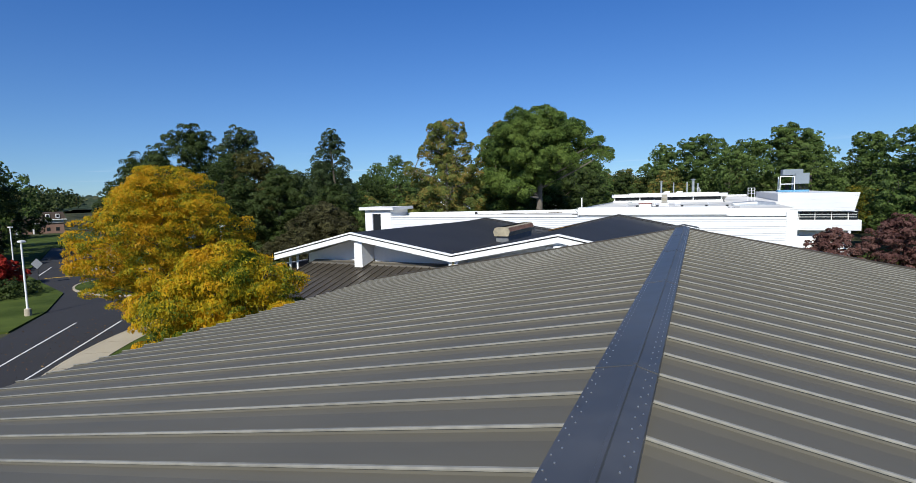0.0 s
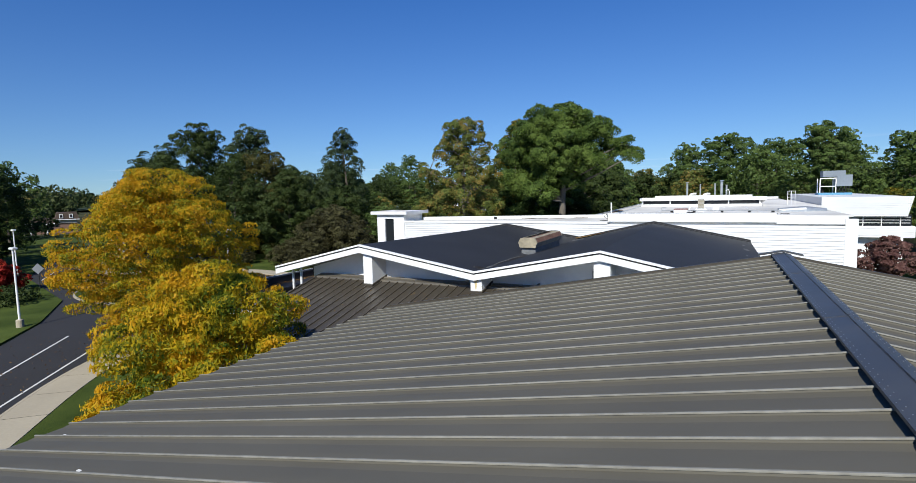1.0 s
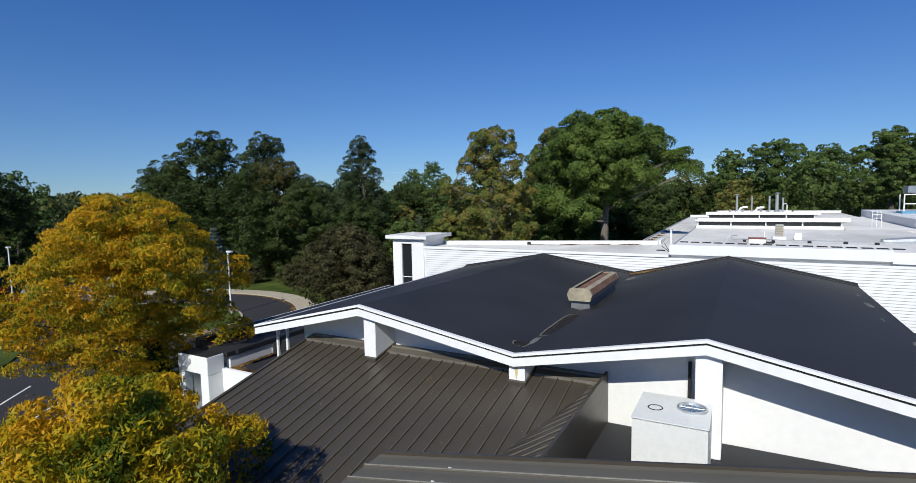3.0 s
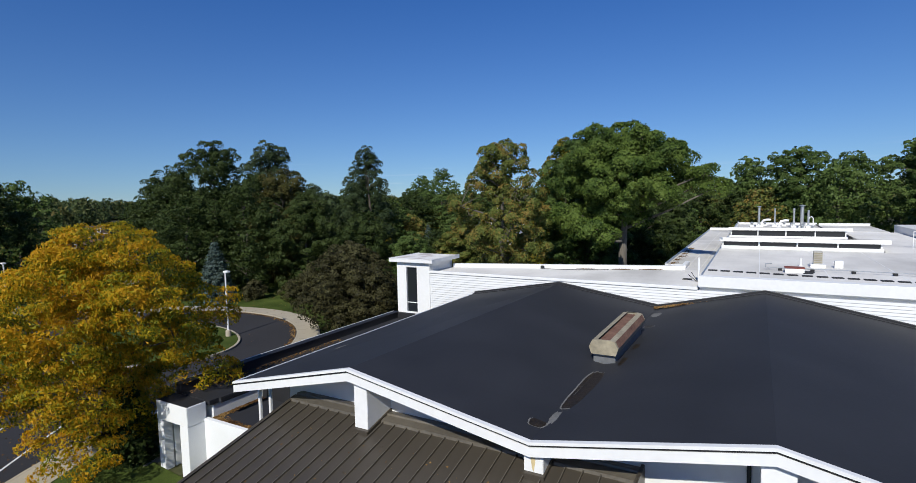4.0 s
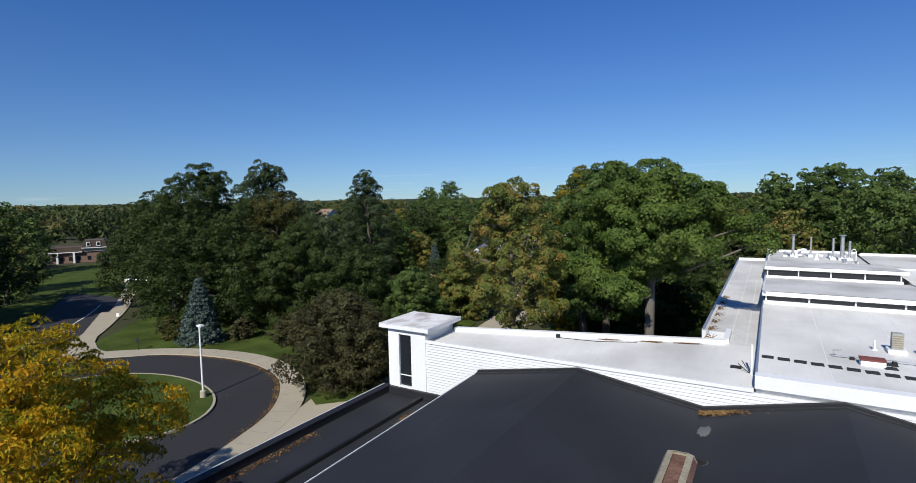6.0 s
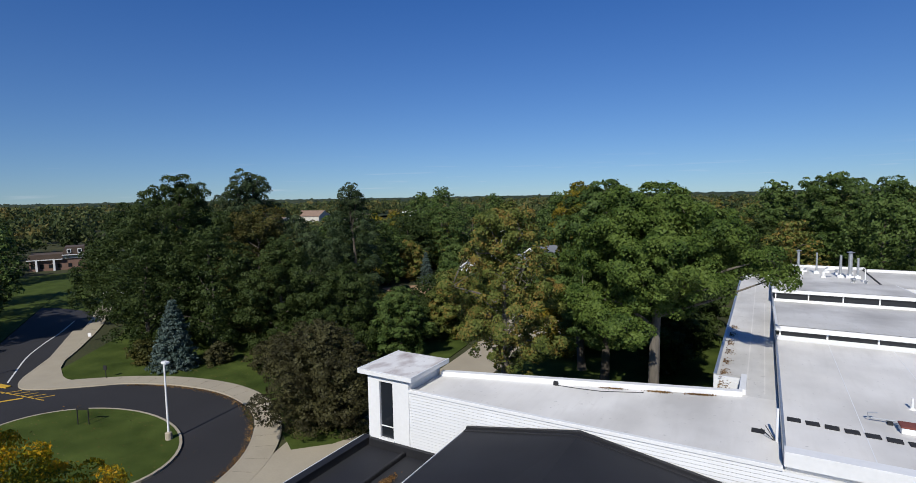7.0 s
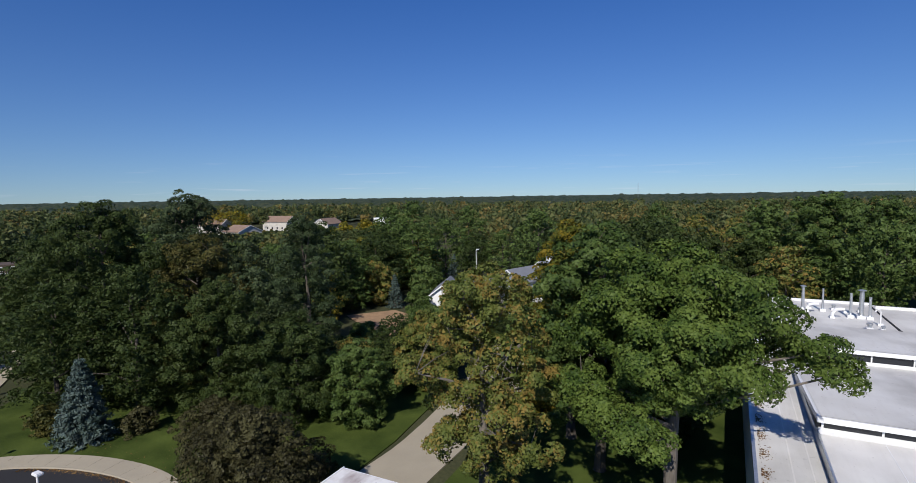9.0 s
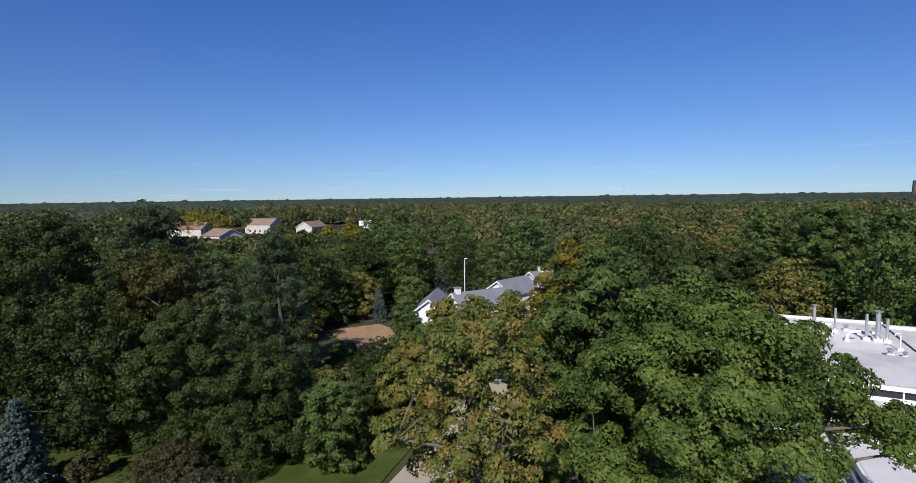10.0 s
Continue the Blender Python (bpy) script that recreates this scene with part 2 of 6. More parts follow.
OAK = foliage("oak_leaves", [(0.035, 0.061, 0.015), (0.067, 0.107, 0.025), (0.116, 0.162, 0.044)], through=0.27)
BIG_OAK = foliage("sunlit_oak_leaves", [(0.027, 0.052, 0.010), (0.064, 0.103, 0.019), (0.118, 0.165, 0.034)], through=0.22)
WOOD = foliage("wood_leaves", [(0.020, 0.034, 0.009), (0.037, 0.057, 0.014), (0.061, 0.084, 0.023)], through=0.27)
WOOD_GREY = foliage("grey_green_leaves", [(0.022, 0.036, 0.014), (0.041, 0.063, 0.025), (0.070, 0.094, 0.040)], through=0.22)
WOOD_BROWN = foliage("olive_brown_leaves", [(0.030, 0.036, 0.010), (0.058, 0.062, 0.016), (0.10, 0.088, 0.024)], through=0.22)
TURNING = foliage("turning_leaves", [(0.057, 0.078, 0.016), (0.096, 0.121, 0.026), (0.133, 0.155, 0.036), (0.160, 0.168, 0.041), (0.239, 0.166, 0.042)], through=0.27)
LOCUST = foliage("locust_leaves", [(0.066, 0.108, 0.012), (0.17, 0.18, 0.012), (0.35, 0.275, 0.012), (0.47, 0.33, 0.012), (0.55, 0.30, 0.012)], patch=0.75, through=0.36, single=0.34, contrast=2.2)
LOCUST_OLIVE = foliage("locust_olive_leaves", [(0.080, 0.112, 0.013), (0.175, 0.185, 0.013), (0.32, 0.27, 0.013), (0.45, 0.315, 0.013), (0.54, 0.29, 0.013)], patch=0.7, through=0.40, single=0.5, contrast=1.7)
PLUM = foliage("plum_leaves", [(0.030, 0.028, 0.012), (0.052, 0.049, 0.020), (0.085, 0.081, 0.032)])
MAPLE_RED = foliage("red_maple_leaves", [(0.060, 0.028, 0.026), (0.115, 0.052, 0.045), (0.17, 0.095, 0.080)])
SCARLET = foliage("scarlet_leaves", [(0.16, 0.01, 0.01), (0.30, 0.02, 0.015), (0.38, 0.04, 0.02)])
SPRUCE_NEEDLES = foliage("blue_needles", [(0.034, 0.056, 0.045), (0.064, 0.096, 0.080), (0.108, 0.145, 0.128)], through=0.1)
GOLD = foliage("gold_leaves", [(0.05, 0.07, 0.012), (0.10, 0.105, 0.014), (0.20, 0.15, 0.016)])
FAR_LEAVES = foliage("far_wood_leaves", [(0.038, 0.056, 0.020), (0.070, 0.094, 0.032), (0.108, 0.126, 0.044), (0.155, 0.145, 0.048), (0.21, 0.15, 0.045)], patch=0.07, through=0.27, single=0.3, contrast=1.7)
YELLOW = foliage("yellow_leaves", [(0.09, 0.10, 0.014), (0.19, 0.17, 0.018), (0.33, 0.24, 0.02)])
FALLEN = foliage("fallen_leaves", [(0.07, 0.034, 0.014), (0.15, 0.080, 0.026), (0.26, 0.16, 0.06)], through=0.0)


def canopy_material():
    """Treetops seen from afar: every crown its own green, a few turning."""
    m = bpy.data.materials.new("far_canopy")
    m.use_nodes = True
    n, l = m.node_tree.nodes, m.node_tree.links
    b = n["Principled BSDF"]
    co, cells, fine, broad = n.new("ShaderNodeTexCoord"), n.new("ShaderNodeTexVoronoi"), n.new("ShaderNodeTexNoise"), n.new("ShaderNodeTexNoise")
    cells.inputs["Scale"].default_value = 0.11
    fine.inputs["Scale"].default_value, fine.inputs["Detail"].default_value = 0.9, 4
    broad.inputs["Scale"].default_value, broad.inputs["Detail"].default_value = 0.006, 3
    sep = n.new("ShaderNodeSeparateColor")
    for t in (cells, fine, broad):
        l.new(co.outputs["Object"], t.inputs["Vector"])
    l.new(cells.outputs["Color"], sep.inputs[0])
    a, c, d = n.new("ShaderNodeMath"), n.new("ShaderNodeMath"), n.new("ShaderNodeMath")
    for q, k in ((a, 0.45), (c, 0.35), (d, 0.45)):
        q.operation = "MULTIPLY_ADD"
        q.inputs[1].default_value = k
    a.inputs[2].default_value = -0.1
    l.new(sep.outputs[0], a.inputs[0])
    l.new(fine.outputs[0], c.inputs[0])
    l.new(a.outputs[0], c.inputs[2])
    l.new(broad.outputs[0], d.inputs[0])
    l.new(c.outputs[0], d.inputs[2])
    ramp = n.new("ShaderNodeValToRGB")
    e = ramp.color_ramp.elements
    while len(e) < 5:
        e.new(0.5)
    for k, (p, col) in enumerate(((0.12, (0.012, 0.021, 0.014)), (0.35, (0.027, 0.041, 0.023)), (0.58, (0.045, 0.059, 0.033)), (0.76, (0.066, 0.072, 0.038)), (0.9, (0.090, 0.080, 0.042)))):
        e[k].position, e[k].color = p, (*col, 1)
    l.new(d.outputs[0], ramp.inputs[0])
    l.new(ramp.outputs[0], b.inputs["Base Color"])
    b.inputs["Roughness"].default_value = 0.8
    b.inputs["Specular IOR Level"].default_value = 0.1
    return m


CANOPY = canopy_material()


# ---- mesh helpers ----
def mesh_object(name, verts, faces, mat, parent=None, label="", smooth=False):
    me = bpy.data.meshes.new(name)
    me.from_pydata([tuple(v) for v in verts], [], faces)
    me.update()
    if smooth:
        for p in me.polygons:
            p.use_smooth = True
    me.materials.append(mat)
    ob = new(name, me)
    if parent is not None:
        ob.parent = parent
    return tagged(ob, label)


def part(name, bm, mat, parent, label=""):
    me = bpy.data.meshes.new(name)
    bmesh.ops.recalc_face_normals(bm, faces=bm.faces)
    bm.to_mesh(me)
    bm.free()
    me.materials.append(mat)
    ob = new(name, me)
    if parent is not None:
        ob.parent = parent
    return tagged(ob, label)


def box_into(bm, x0, x1, y0, y1, z0, z1, bevel=0.0):
    made = bmesh.ops.create_cube(bm, size=1)["verts"]
    for v in made:
        v.co = Vector((x0 + (v.co.x + 0.5) * (x1 - x0), y0 + (v.co.y + 0.5) * (y1 - y0), z0 + (v.co.z + 0.5) * (z1 - z0)))
    if bevel:
        edges = list({e for v in made for e in v.link_edges})
        bmesh.ops.bevel(bm, geom=edges, offset=bevel, segments=2, affect="EDGES")


def block(name, x0, x1, y0, y1, z0, z1, mat, parent=None, label="", bevel=0.012):
    bm = bmesh.new()
    box_into(bm, x0, x1, y0, y1, z0, z1, bevel)
    return part(name, bm, mat, parent, label)


def prism(name, outline, z0, z1, mat, parent=None, label=""):
    """An upright slab from a plan outline, given counterclockwise."""
    k = len(outline)
    verts = [(x, y, z0) for x, y in outline] + [(x, y, z1) for x, y in outline]
    faces = [tuple(range(k, 2 * k)), tuple(range(k - 1, -1, -1))] + [(i, (i + 1) % k, k + (i + 1) % k, k + i) for i in range(k)]
    return mesh_object(name, verts, faces, mat, parent, label)


def extrude_y(name, profile, y0, y1, mat, parent=None, label=""):
    """A profile in x and z drawn out along y."""
    k = len(profile)
    verts = [(x, y0, z) for x, z in profile] + [(x, y1, z) for x, z in profile]
    faces = [tuple(range(k)), tuple(range(2 * k - 1, k - 1, -1))] + [(i, k + i, k + (i + 1) % k, (i + 1) % k) for i in range(k)]
    ob = mesh_object(name, verts, faces, mat, parent, label)
    bm = bmesh.new()
    bm.from_mesh(ob.data)
    bmesh.ops.recalc_face_normals(bm, faces=bm.faces)
    bm.to_mesh(ob.data)
    bm.free()
    return ob


def tube_into(bm, points, radii, sides=8):
    rings = []
    for k, p in enumerate(points):
        p = Vector(p)
        d = (Vector(points[min(k + 1, len(points) - 1)]) - Vector(points[max(k - 1, 0)])).normalized()
        a = d.orthogonal().normalized()
        c = d.cross(a)
        rings.append([bm.verts.new(p + radii[k] * (math.cos(t) * a + math.sin(t) * c)) for t in (2 * math.pi * s / sides for s in range(sides))])
    for r, q in zip(rings, rings[1:]):
        for s in range(sides):
            bm.faces.new((r[s], r[(s + 1) % sides], q[(s + 1) % sides], q[s]))
    bm.faces.new(rings[0][::-1])
    bm.faces.new(rings[-1])


def tube(name, points, radii, mat, parent=None, label="", sides=8):
    bm = bmesh.new()
    tube_into(bm, points, radii, sides)
    return part(name, bm, mat, parent, label)


def thing(name, label, category, at=(0, 0, 0), group="", kind=""):
    ob = new(name)
    ob.location = at
    return tagged(ob, label, category, group, kind)


def settle(parent, *children):
    """Parts were made in world places: keep them there under a moved parent."""
    for c in children:
        c.matrix_parent_inverse = Matrix.Translation(-Vector(parent.location))


# ---- ground, roads and walks ----
def ellipse(cx, cy, rx, ry, a0, a1, k, turn=0.0):
    out = []
    for i in range(k + 1):
        a = radians(a0 + (a1 - a0) * i / k)
        x, y = rx * math.cos(a), ry * math.sin(a)
        c, s = math.cos(radians(turn)), math.sin(radians(turn))
        out.append((cx + c * x - s * y, cy + s * x + c * y))
    return out


ground = mesh_object("ground", [(-5000, -900, 0), (5000, -900, 0), (5000, 6000, 0), (-5000, 6000, 0)], [(0, 1, 2, 3)], WOODLAND_FLOOR)
tagged(ground, "dark leaf-strewn woodland floor reaching the horizon", "ground", kind="structure")


def offset_line(line, d):
    out = []
    for k, p in enumerate(line):
        a, b = Vector(line[max(k - 1, 0)]), Vector(line[min(k + 1, len(line) - 1)])
        t = (b - a).normalized()
        out.append((p[0] - t.y * d, p[1] + t.x * d))
    return out


def smooth_line(points, per=6):
    """A soft curve through the points."""
    pts = [Vector(p) for p in points]
    out = []
    for i in range(len(pts) - 1):
        p0, p1, p2, p3 = pts[max(i - 1, 0)], pts[i], pts[i + 1], pts[min(i + 2, len(pts) - 1)]
        for k in range(per):
            t = k / per
            q = 0.5 * ((2 * p1) + (p2 - p0) * t + (2 * p0 - 5 * p1 + 4 * p2 - p3) * t * t + (3 * p1 - p0 - 3 * p2 + p3) * t ** 3)
            out.append((q.x, q.y))
    out.append((pts[-1].x, pts[-1].y))
    return out


# the edge between carriageway and walk, from the near drive round the loop and off to the far street
KERB = smooth_line([(-6, -20), (-14.2, -11.0), (-19.6, -4.6), (-22.6, 1.5), (-23.3, 8.0), (-24.5, 13.1), (-26.2, 17.4), (-29.2, 20.9), (-32.8, 23.2), (-37.5, 24.2), (-42.5, 23.6), (-47.0, 21.8), (-50.6, 19.2), (-52.6, 17.3), (-54.5, 16.6), (-57.0, 17.6), (-60.5, 20.4), (-66.5, 25.2), (-78, 33.2), (-110, 52)])
WALK_OUT = offset_line(KERB, -1.75)
road_outline = KERB[::-1] + [(-4, -24), (-14, -20), (-22, -11), (-29, -3.4), (-33.5, 1.0), (-41, 6.4), (-50, 9.2), (-60, 12.5), (-76, 22.5), (-112, 44)]
road = prism("road", road_outline, -0.1, 0.02, ASPHALT)
tagged(road, "dark fresh asphalt drive with a turning loop", "road", kind="structure")


def band(name, line_a, line_b, z0, z1, mat, parent=None):
    k = len(line_a)
    verts = [(x, y, z) for z in (z0, z1) for line in (line_a, line_b) for x, y in line]
    faces = []
    for i in range(k - 1):
        faces += [(2 * k + i, 2 * k + i + 1, 3 * k + i + 1, 3 * k + i), (i, i + 1, 2 * k + i + 1, 2 * k + i), (k + i, 3 * k + i, 3 * k + i + 1, k + i + 1)]
    ob = mesh_object(name, verts, faces, mat, parent)
    bm = bmesh.new()
    bm.from_mesh(ob.data)
    bmesh.ops.recalc_face_normals(bm, faces=bm.faces)
    bm.to_mesh(ob.data)
    bm.free()
    return ob


walk_thing = thing("pavement", "pale tan concrete walk curving beside the drive", "pavement", kind="structure")
step = 2
for i in range(0, len(KERB) - step, step):
    a, b = KERB[i : i + step + 1], WALK_OUT[i : i + step + 1]
    pull = lambda line: [line[0]] + line[1:-1] + [tuple(Vector(line[-1]).lerp(Vector(line[-2]), 0.02))]
    band("paving_slab", pull(a), pull(b), -0.05, 0.13, CONCRETE, walk_thing)
kerb_stone = band("kerb", offset_line(KERB, 0.14), offset_line(KERB, 0.004), -0.05, 0.135, CONCRETE)
tagged(kerb_stone, "low pale concrete kerb along the drive", "kerb", kind="structure")

entry_walk = prism("entry_path", [(-17.2, 22.6), (-23.6, 22.3), (-25.6, 20.6), (-22.8, 12.0), (-21.6, 3.0), (-17.4, 1.0)][::-1], -0.05, 0.118, CONCRETE)
tagged(entry_walk, "pale concrete apron beside the low roof", "path", kind="structure")

lawn_outer = prism("lawn", [(-25.3, 20.4)] + WALK_OUT[44:90] + [(-90, 60), (-60, 50), (-30, 50), (-26.0, 46), (-24.8, 37), (-24.6, 30)], -0.05, 0.10, GRASS)
tagged(lawn_outer, "mown green lawn beyond the curved walk", "lawn", kind="structure")
near_lawn = prism("lawn", [p for p in WALK_OUT if p[1] < 1.0] + [(-21.6, 3.2), (-17.2, 1.4), (-9, 0.8), (0.9, 0.8), (0.9, -30), (-3, -30)], -0.05, 0.10, GRASS)
tagged(near_lawn, "strip of green lawn beside the metal-roofed building", "lawn", kind="structure")
left_lawn = prism("lawn", [(-29.4, -3.2), (-34, 1.4), (-41.4, 6.6), (-50, 9.4), (-60, 12.7), (-76, 22.7), (-112, 44.3), (-140, 30), (-120, -40), (-50, -30)], -0.05, 0.12, GRASS)
tagged(left_lawn, "sunlit green lawn across the drive", "lawn", kind="structure")

island_ring = ellipse(-37.8, 12.9, 8.6, 5.8, 0, 352.5, 48, 0)
island = prism("island_lawn", [((x + 37.8) * 0.975 - 37.8, (y - 12.9) * 0.97 + 12.9) for x, y in island_ring], -0.05, 0.15, GRASS)
tagged(island, "oval green lawn island inside the turning loop", "lawn", kind="structure")
island_kerb = band("island_kerb", island_ring + island_ring[:1], [((x + 37.8) * 0.977 - 37.8, (y - 12.9) * 0.972 + 12.9) for x, y in island_ring + island_ring[:1]], -0.05, 0.155, CONCRETE)
tagged(island_kerb, "pale concrete kerb round the lawn island", "kerb", kind="structure")

back_path = prism("garden_path", smooth_line([(-17, 22), (-19.3, 30), (-19.5, 41), (-20.5, 47), (-18.5, 55), (-18, 64)]) + smooth_line([(-31, 66), (-27, 56), (-25.2, 46), (-24.3, 37), (-24.4, 30), (-22.5, 22.4)]), -0.05, 0.09, CONCRETE)
tagged(back_path, "pale concrete path winding under the trees", "path", kind="structure")
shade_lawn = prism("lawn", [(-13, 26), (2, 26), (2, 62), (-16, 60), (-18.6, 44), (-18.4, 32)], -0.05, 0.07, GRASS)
tagged(shade_lawn, "shaded green lawn under the tall oaks", "lawn", kind="structure")


corner_apron = prism("corner_apron", [(-73.4, 28.9), (-63.1, 22.3), (-59.0, 20.0), (-56.4, 17.1), (-53.9, 16.7), (-51.9, 17.5), (-48.8, 20.2), (-46.4, 22.6), (-49.4, 21.5), (-51.0, 20.7), (-51.8, 20.0), (-52.6, 19.65), (-53.5, 19.6), (-54.6, 19.8), (-57.7, 20.95), (-61.1, 22.9), (-65.4, 25.6), (-71.7, 30.2)], -0.05, 0.136, CONCRETE)
tagged(corner_apron, "pale concrete corner where the walk widens", "path", kind="structure")
plum_grass = prism("lawn", [(-26.9, 21.2), (-24.4, 19.7), (-22.6, 21.6), (-21.6, 24.4), (-26.0, 25.5)], -0.05, 0.134, GRASS)
tagged(plum_grass, "wedge of green lawn beneath the plum tree", "lawn", kind="structure")
east_lawn = prism("lawn", [(19.2, -60), (80, -60), (80, 40), (40, 60), (24.6, 60), (24.6, 34), (16.5, 27), (16.5, 17.8), (10.6, 17.8), (10.6, -5.0), (19.2, -5.0)], -0.05, 0.08, GRASS)
tagged(east_lawn, "shaded green lawn beside the building", "lawn", kind="structure")


def stripe(name, a, b, w, mat, label):
    a, b = Vector(a), Vector(b)
    t = (b - a).normalized()
    s = Vector((-t.y, t.x)) * w / 2
    ob = prism(name, [(a - s)[:], (b - s)[:], (b + s)[:], (a + s)[:]], 0.0, 0.026, mat)
    return tagged(ob, label, "marking", kind="structure")


stripe("lane_marking", (-19.4, -9.8), (-28.1, 0.1), 0.11, PAINT_WHITE, "thin white painted line on dark asphalt")
stripe("lane_marking", (-14.6, -12.2), (-25.6, 1.6), 0.11, PAINT_WHITE, "thin white painted line on dark asphalt")
edge_line = smooth_line([(-57.4, 16.6), (-60.5, 18.3), (-65.6, 21.2), (-70.4, 24.7), (-74.4, 28.0), (-80, 32.0)])
edge_paint = band("lane_marking", offset_line(edge_line, 0.07), offset_line(edge_line, -0.07), 0.0, 0.026, PAINT_WHITE)
tagged(edge_paint, "thin white painted edge line curving on dark asphalt", "marking", kind="structure")


# ---- metal-roofed building ----
RIDGE_X, RIDGE_Z, END_Y, SLOPE = 10.19, 7.22, -6.015, 0.189
EAVE_L, EAVE_R, BACK_Y, PITCH = 0.45, 19.93, -44.823, 0.441
hall = thing("metal_roof_building", "low building with a brown standing-seam metal roof", "building", kind="")
zl, zr = RIDGE_Z - SLOPE * (RIDGE_X - EAVE_L), RIDGE_Z - SLOPE * (EAVE_R - RIDGE_X)
deck = extrude_y("roof_deck", [(EAVE_L, zl - 0.03), (RIDGE_X, RIDGE_Z - 0.03), (EAVE_R, zr - 0.03), (EAVE_R, zr - 0.22), (RIDGE_X, RIDGE_Z - 0.25), (EAVE_L, zl - 0.22)], BACK_Y, END_Y, LOWER_METAL, hall)
walls = extrude_y("wall", [(EAVE_L + 0.5, 0), (EAVE_R - 0.5, 0), (EAVE_R - 0.5, zr - 0.2), (RIDGE_X, RIDGE_Z - 0.3), (EAVE_L + 0.5, zl - 0.2)], BACK_Y + 0.3, END_Y - 0.5, STUCCO, hall)


def seam_panel(x_ridge, z_ridge, x_eave, z_eave):
    """One metal panel with its raised seam, down the slope from ridge to eave."""
    prof = [(0.0, 0.012), (0.003, 0.032), (-0.006, 0.034), (-0.006, 0.041), (0.002, 0.046), (0.016, 0.046), (0.023, 0.034), (0.026, 0.010), (0.065, 0.002), (0.16, 0.004), (0.27, 0.003), (PITCH - 0.085, 0.0015), (PITCH - 0.02, 0.010), (PITCH, 0.012)]
    verts, faces, mats = [], [], []
    steps = 9
    for k in range(steps + 1):
        t = k / steps
        x, z = x_ridge + (x_eave - x_ridge) * t, z_ridge + (z_eave - z_ridge) * t
        for y, h in prof:
            verts.append((x, y, z + h))
    m = len(prof)
    for k in range(steps):
        for j in range(m - 1):
            faces.append((k * m + j, k * m + j + 1, (k + 1) * m + j + 1, (k + 1) * m + j))
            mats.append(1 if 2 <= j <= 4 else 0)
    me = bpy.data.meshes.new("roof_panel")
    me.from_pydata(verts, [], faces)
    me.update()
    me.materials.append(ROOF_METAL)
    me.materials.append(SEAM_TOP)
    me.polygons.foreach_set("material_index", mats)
    me.validate()
    return me


left_panel = seam_panel(RIDGE_X - 0.10, RIDGE_Z - 0.02 - 0.1 * SLOPE, EAVE_L - 0.05, zl - 0.01 - 0.05 * SLOPE)
right_panel = seam_panel(RIDGE_X + 0.10, RIDGE_Z - 0.02 - 0.1 * SLOPE, EAVE_R + 0.05, zr - 0.01 - 0.05 * SLOPE)
part_y = BACK_Y
while part_y < END_Y - PITCH * 0.5:
    for me in (left_panel, right_panel):
        ob = new("roof_panel", me)
        ob.parent = hall
        ob.location = (0, part_y, 0)
    part_y += PITCH
# folded ridge cap with its crease, on closures between the seams
CAP_TOP = [(-0.180, 0.004), (-0.176, 0.026), (0.034, 0.066), (0.039, 0.080), (0.058, 0.080), (0.063, 0.064), (0.174, 0.030), (0.178, 0.006)]
cap = extrude_y("ridge_cap", [(RIDGE_X + dx, RIDGE_Z + dz) for dx, dz in CAP_TOP + [(0.05, 0.055), (0.0, 0.05)]], BACK_Y, END_Y + 0.06, CAP_METAL, hall, "slate-blue folded metal ridge cap")
block("ridge_closure", RIDGE_X - 0.14, RIDGE_X + 0.14, BACK_Y, END_Y, RIDGE_Z - 0.06, RIDGE_Z + 0.02, DARK, hall, bevel=0.0)
bm = bmesh.new()
y = -24.0
while y < END_Y:
    for dx, dz in ((-0.158, 0.031), (-0.126, 0.037), (0.152, 0.040), (0.122, 0.049)):
        q = Matrix.Translation((RIDGE_X + dx, y + (0.06 if abs(dx) < 0.14 else 0), RIDGE_Z + dz))
        bmesh.ops.create_cone(bm, cap_ends=True, segments=6, radius1=0.0045, radius2=0.004, depth=0.005, matrix=q)
    y += 0.13
tagged(part("cap_screws", bm, SCREW, hall, "rows of zinc screws along the ridge cap"), kind="stuff")
for y in (-18.05, -15.0, -11.9, -8.8):
    extrude_y("cap_joint", [(RIDGE_X + dx * 1.02, RIDGE_Z + dz + 0.004) for dx, dz in CAP_TOP], y, y + 0.05, CAP_METAL, hall)
extrude_y("ridge_end_flashing", [(RIDGE_X + dx, RIDGE_Z + dz) for dx, dz in ((-0.42, -0.01), (-0.40, 0.03), (0.03, 0.115), (0.38, 0.04), (0.40, 0.0), (0.03, 0.082))], END_Y - 0.03, END_Y + 0.09, CAP_METAL, hall, "bent metal flashing over the ridge end")
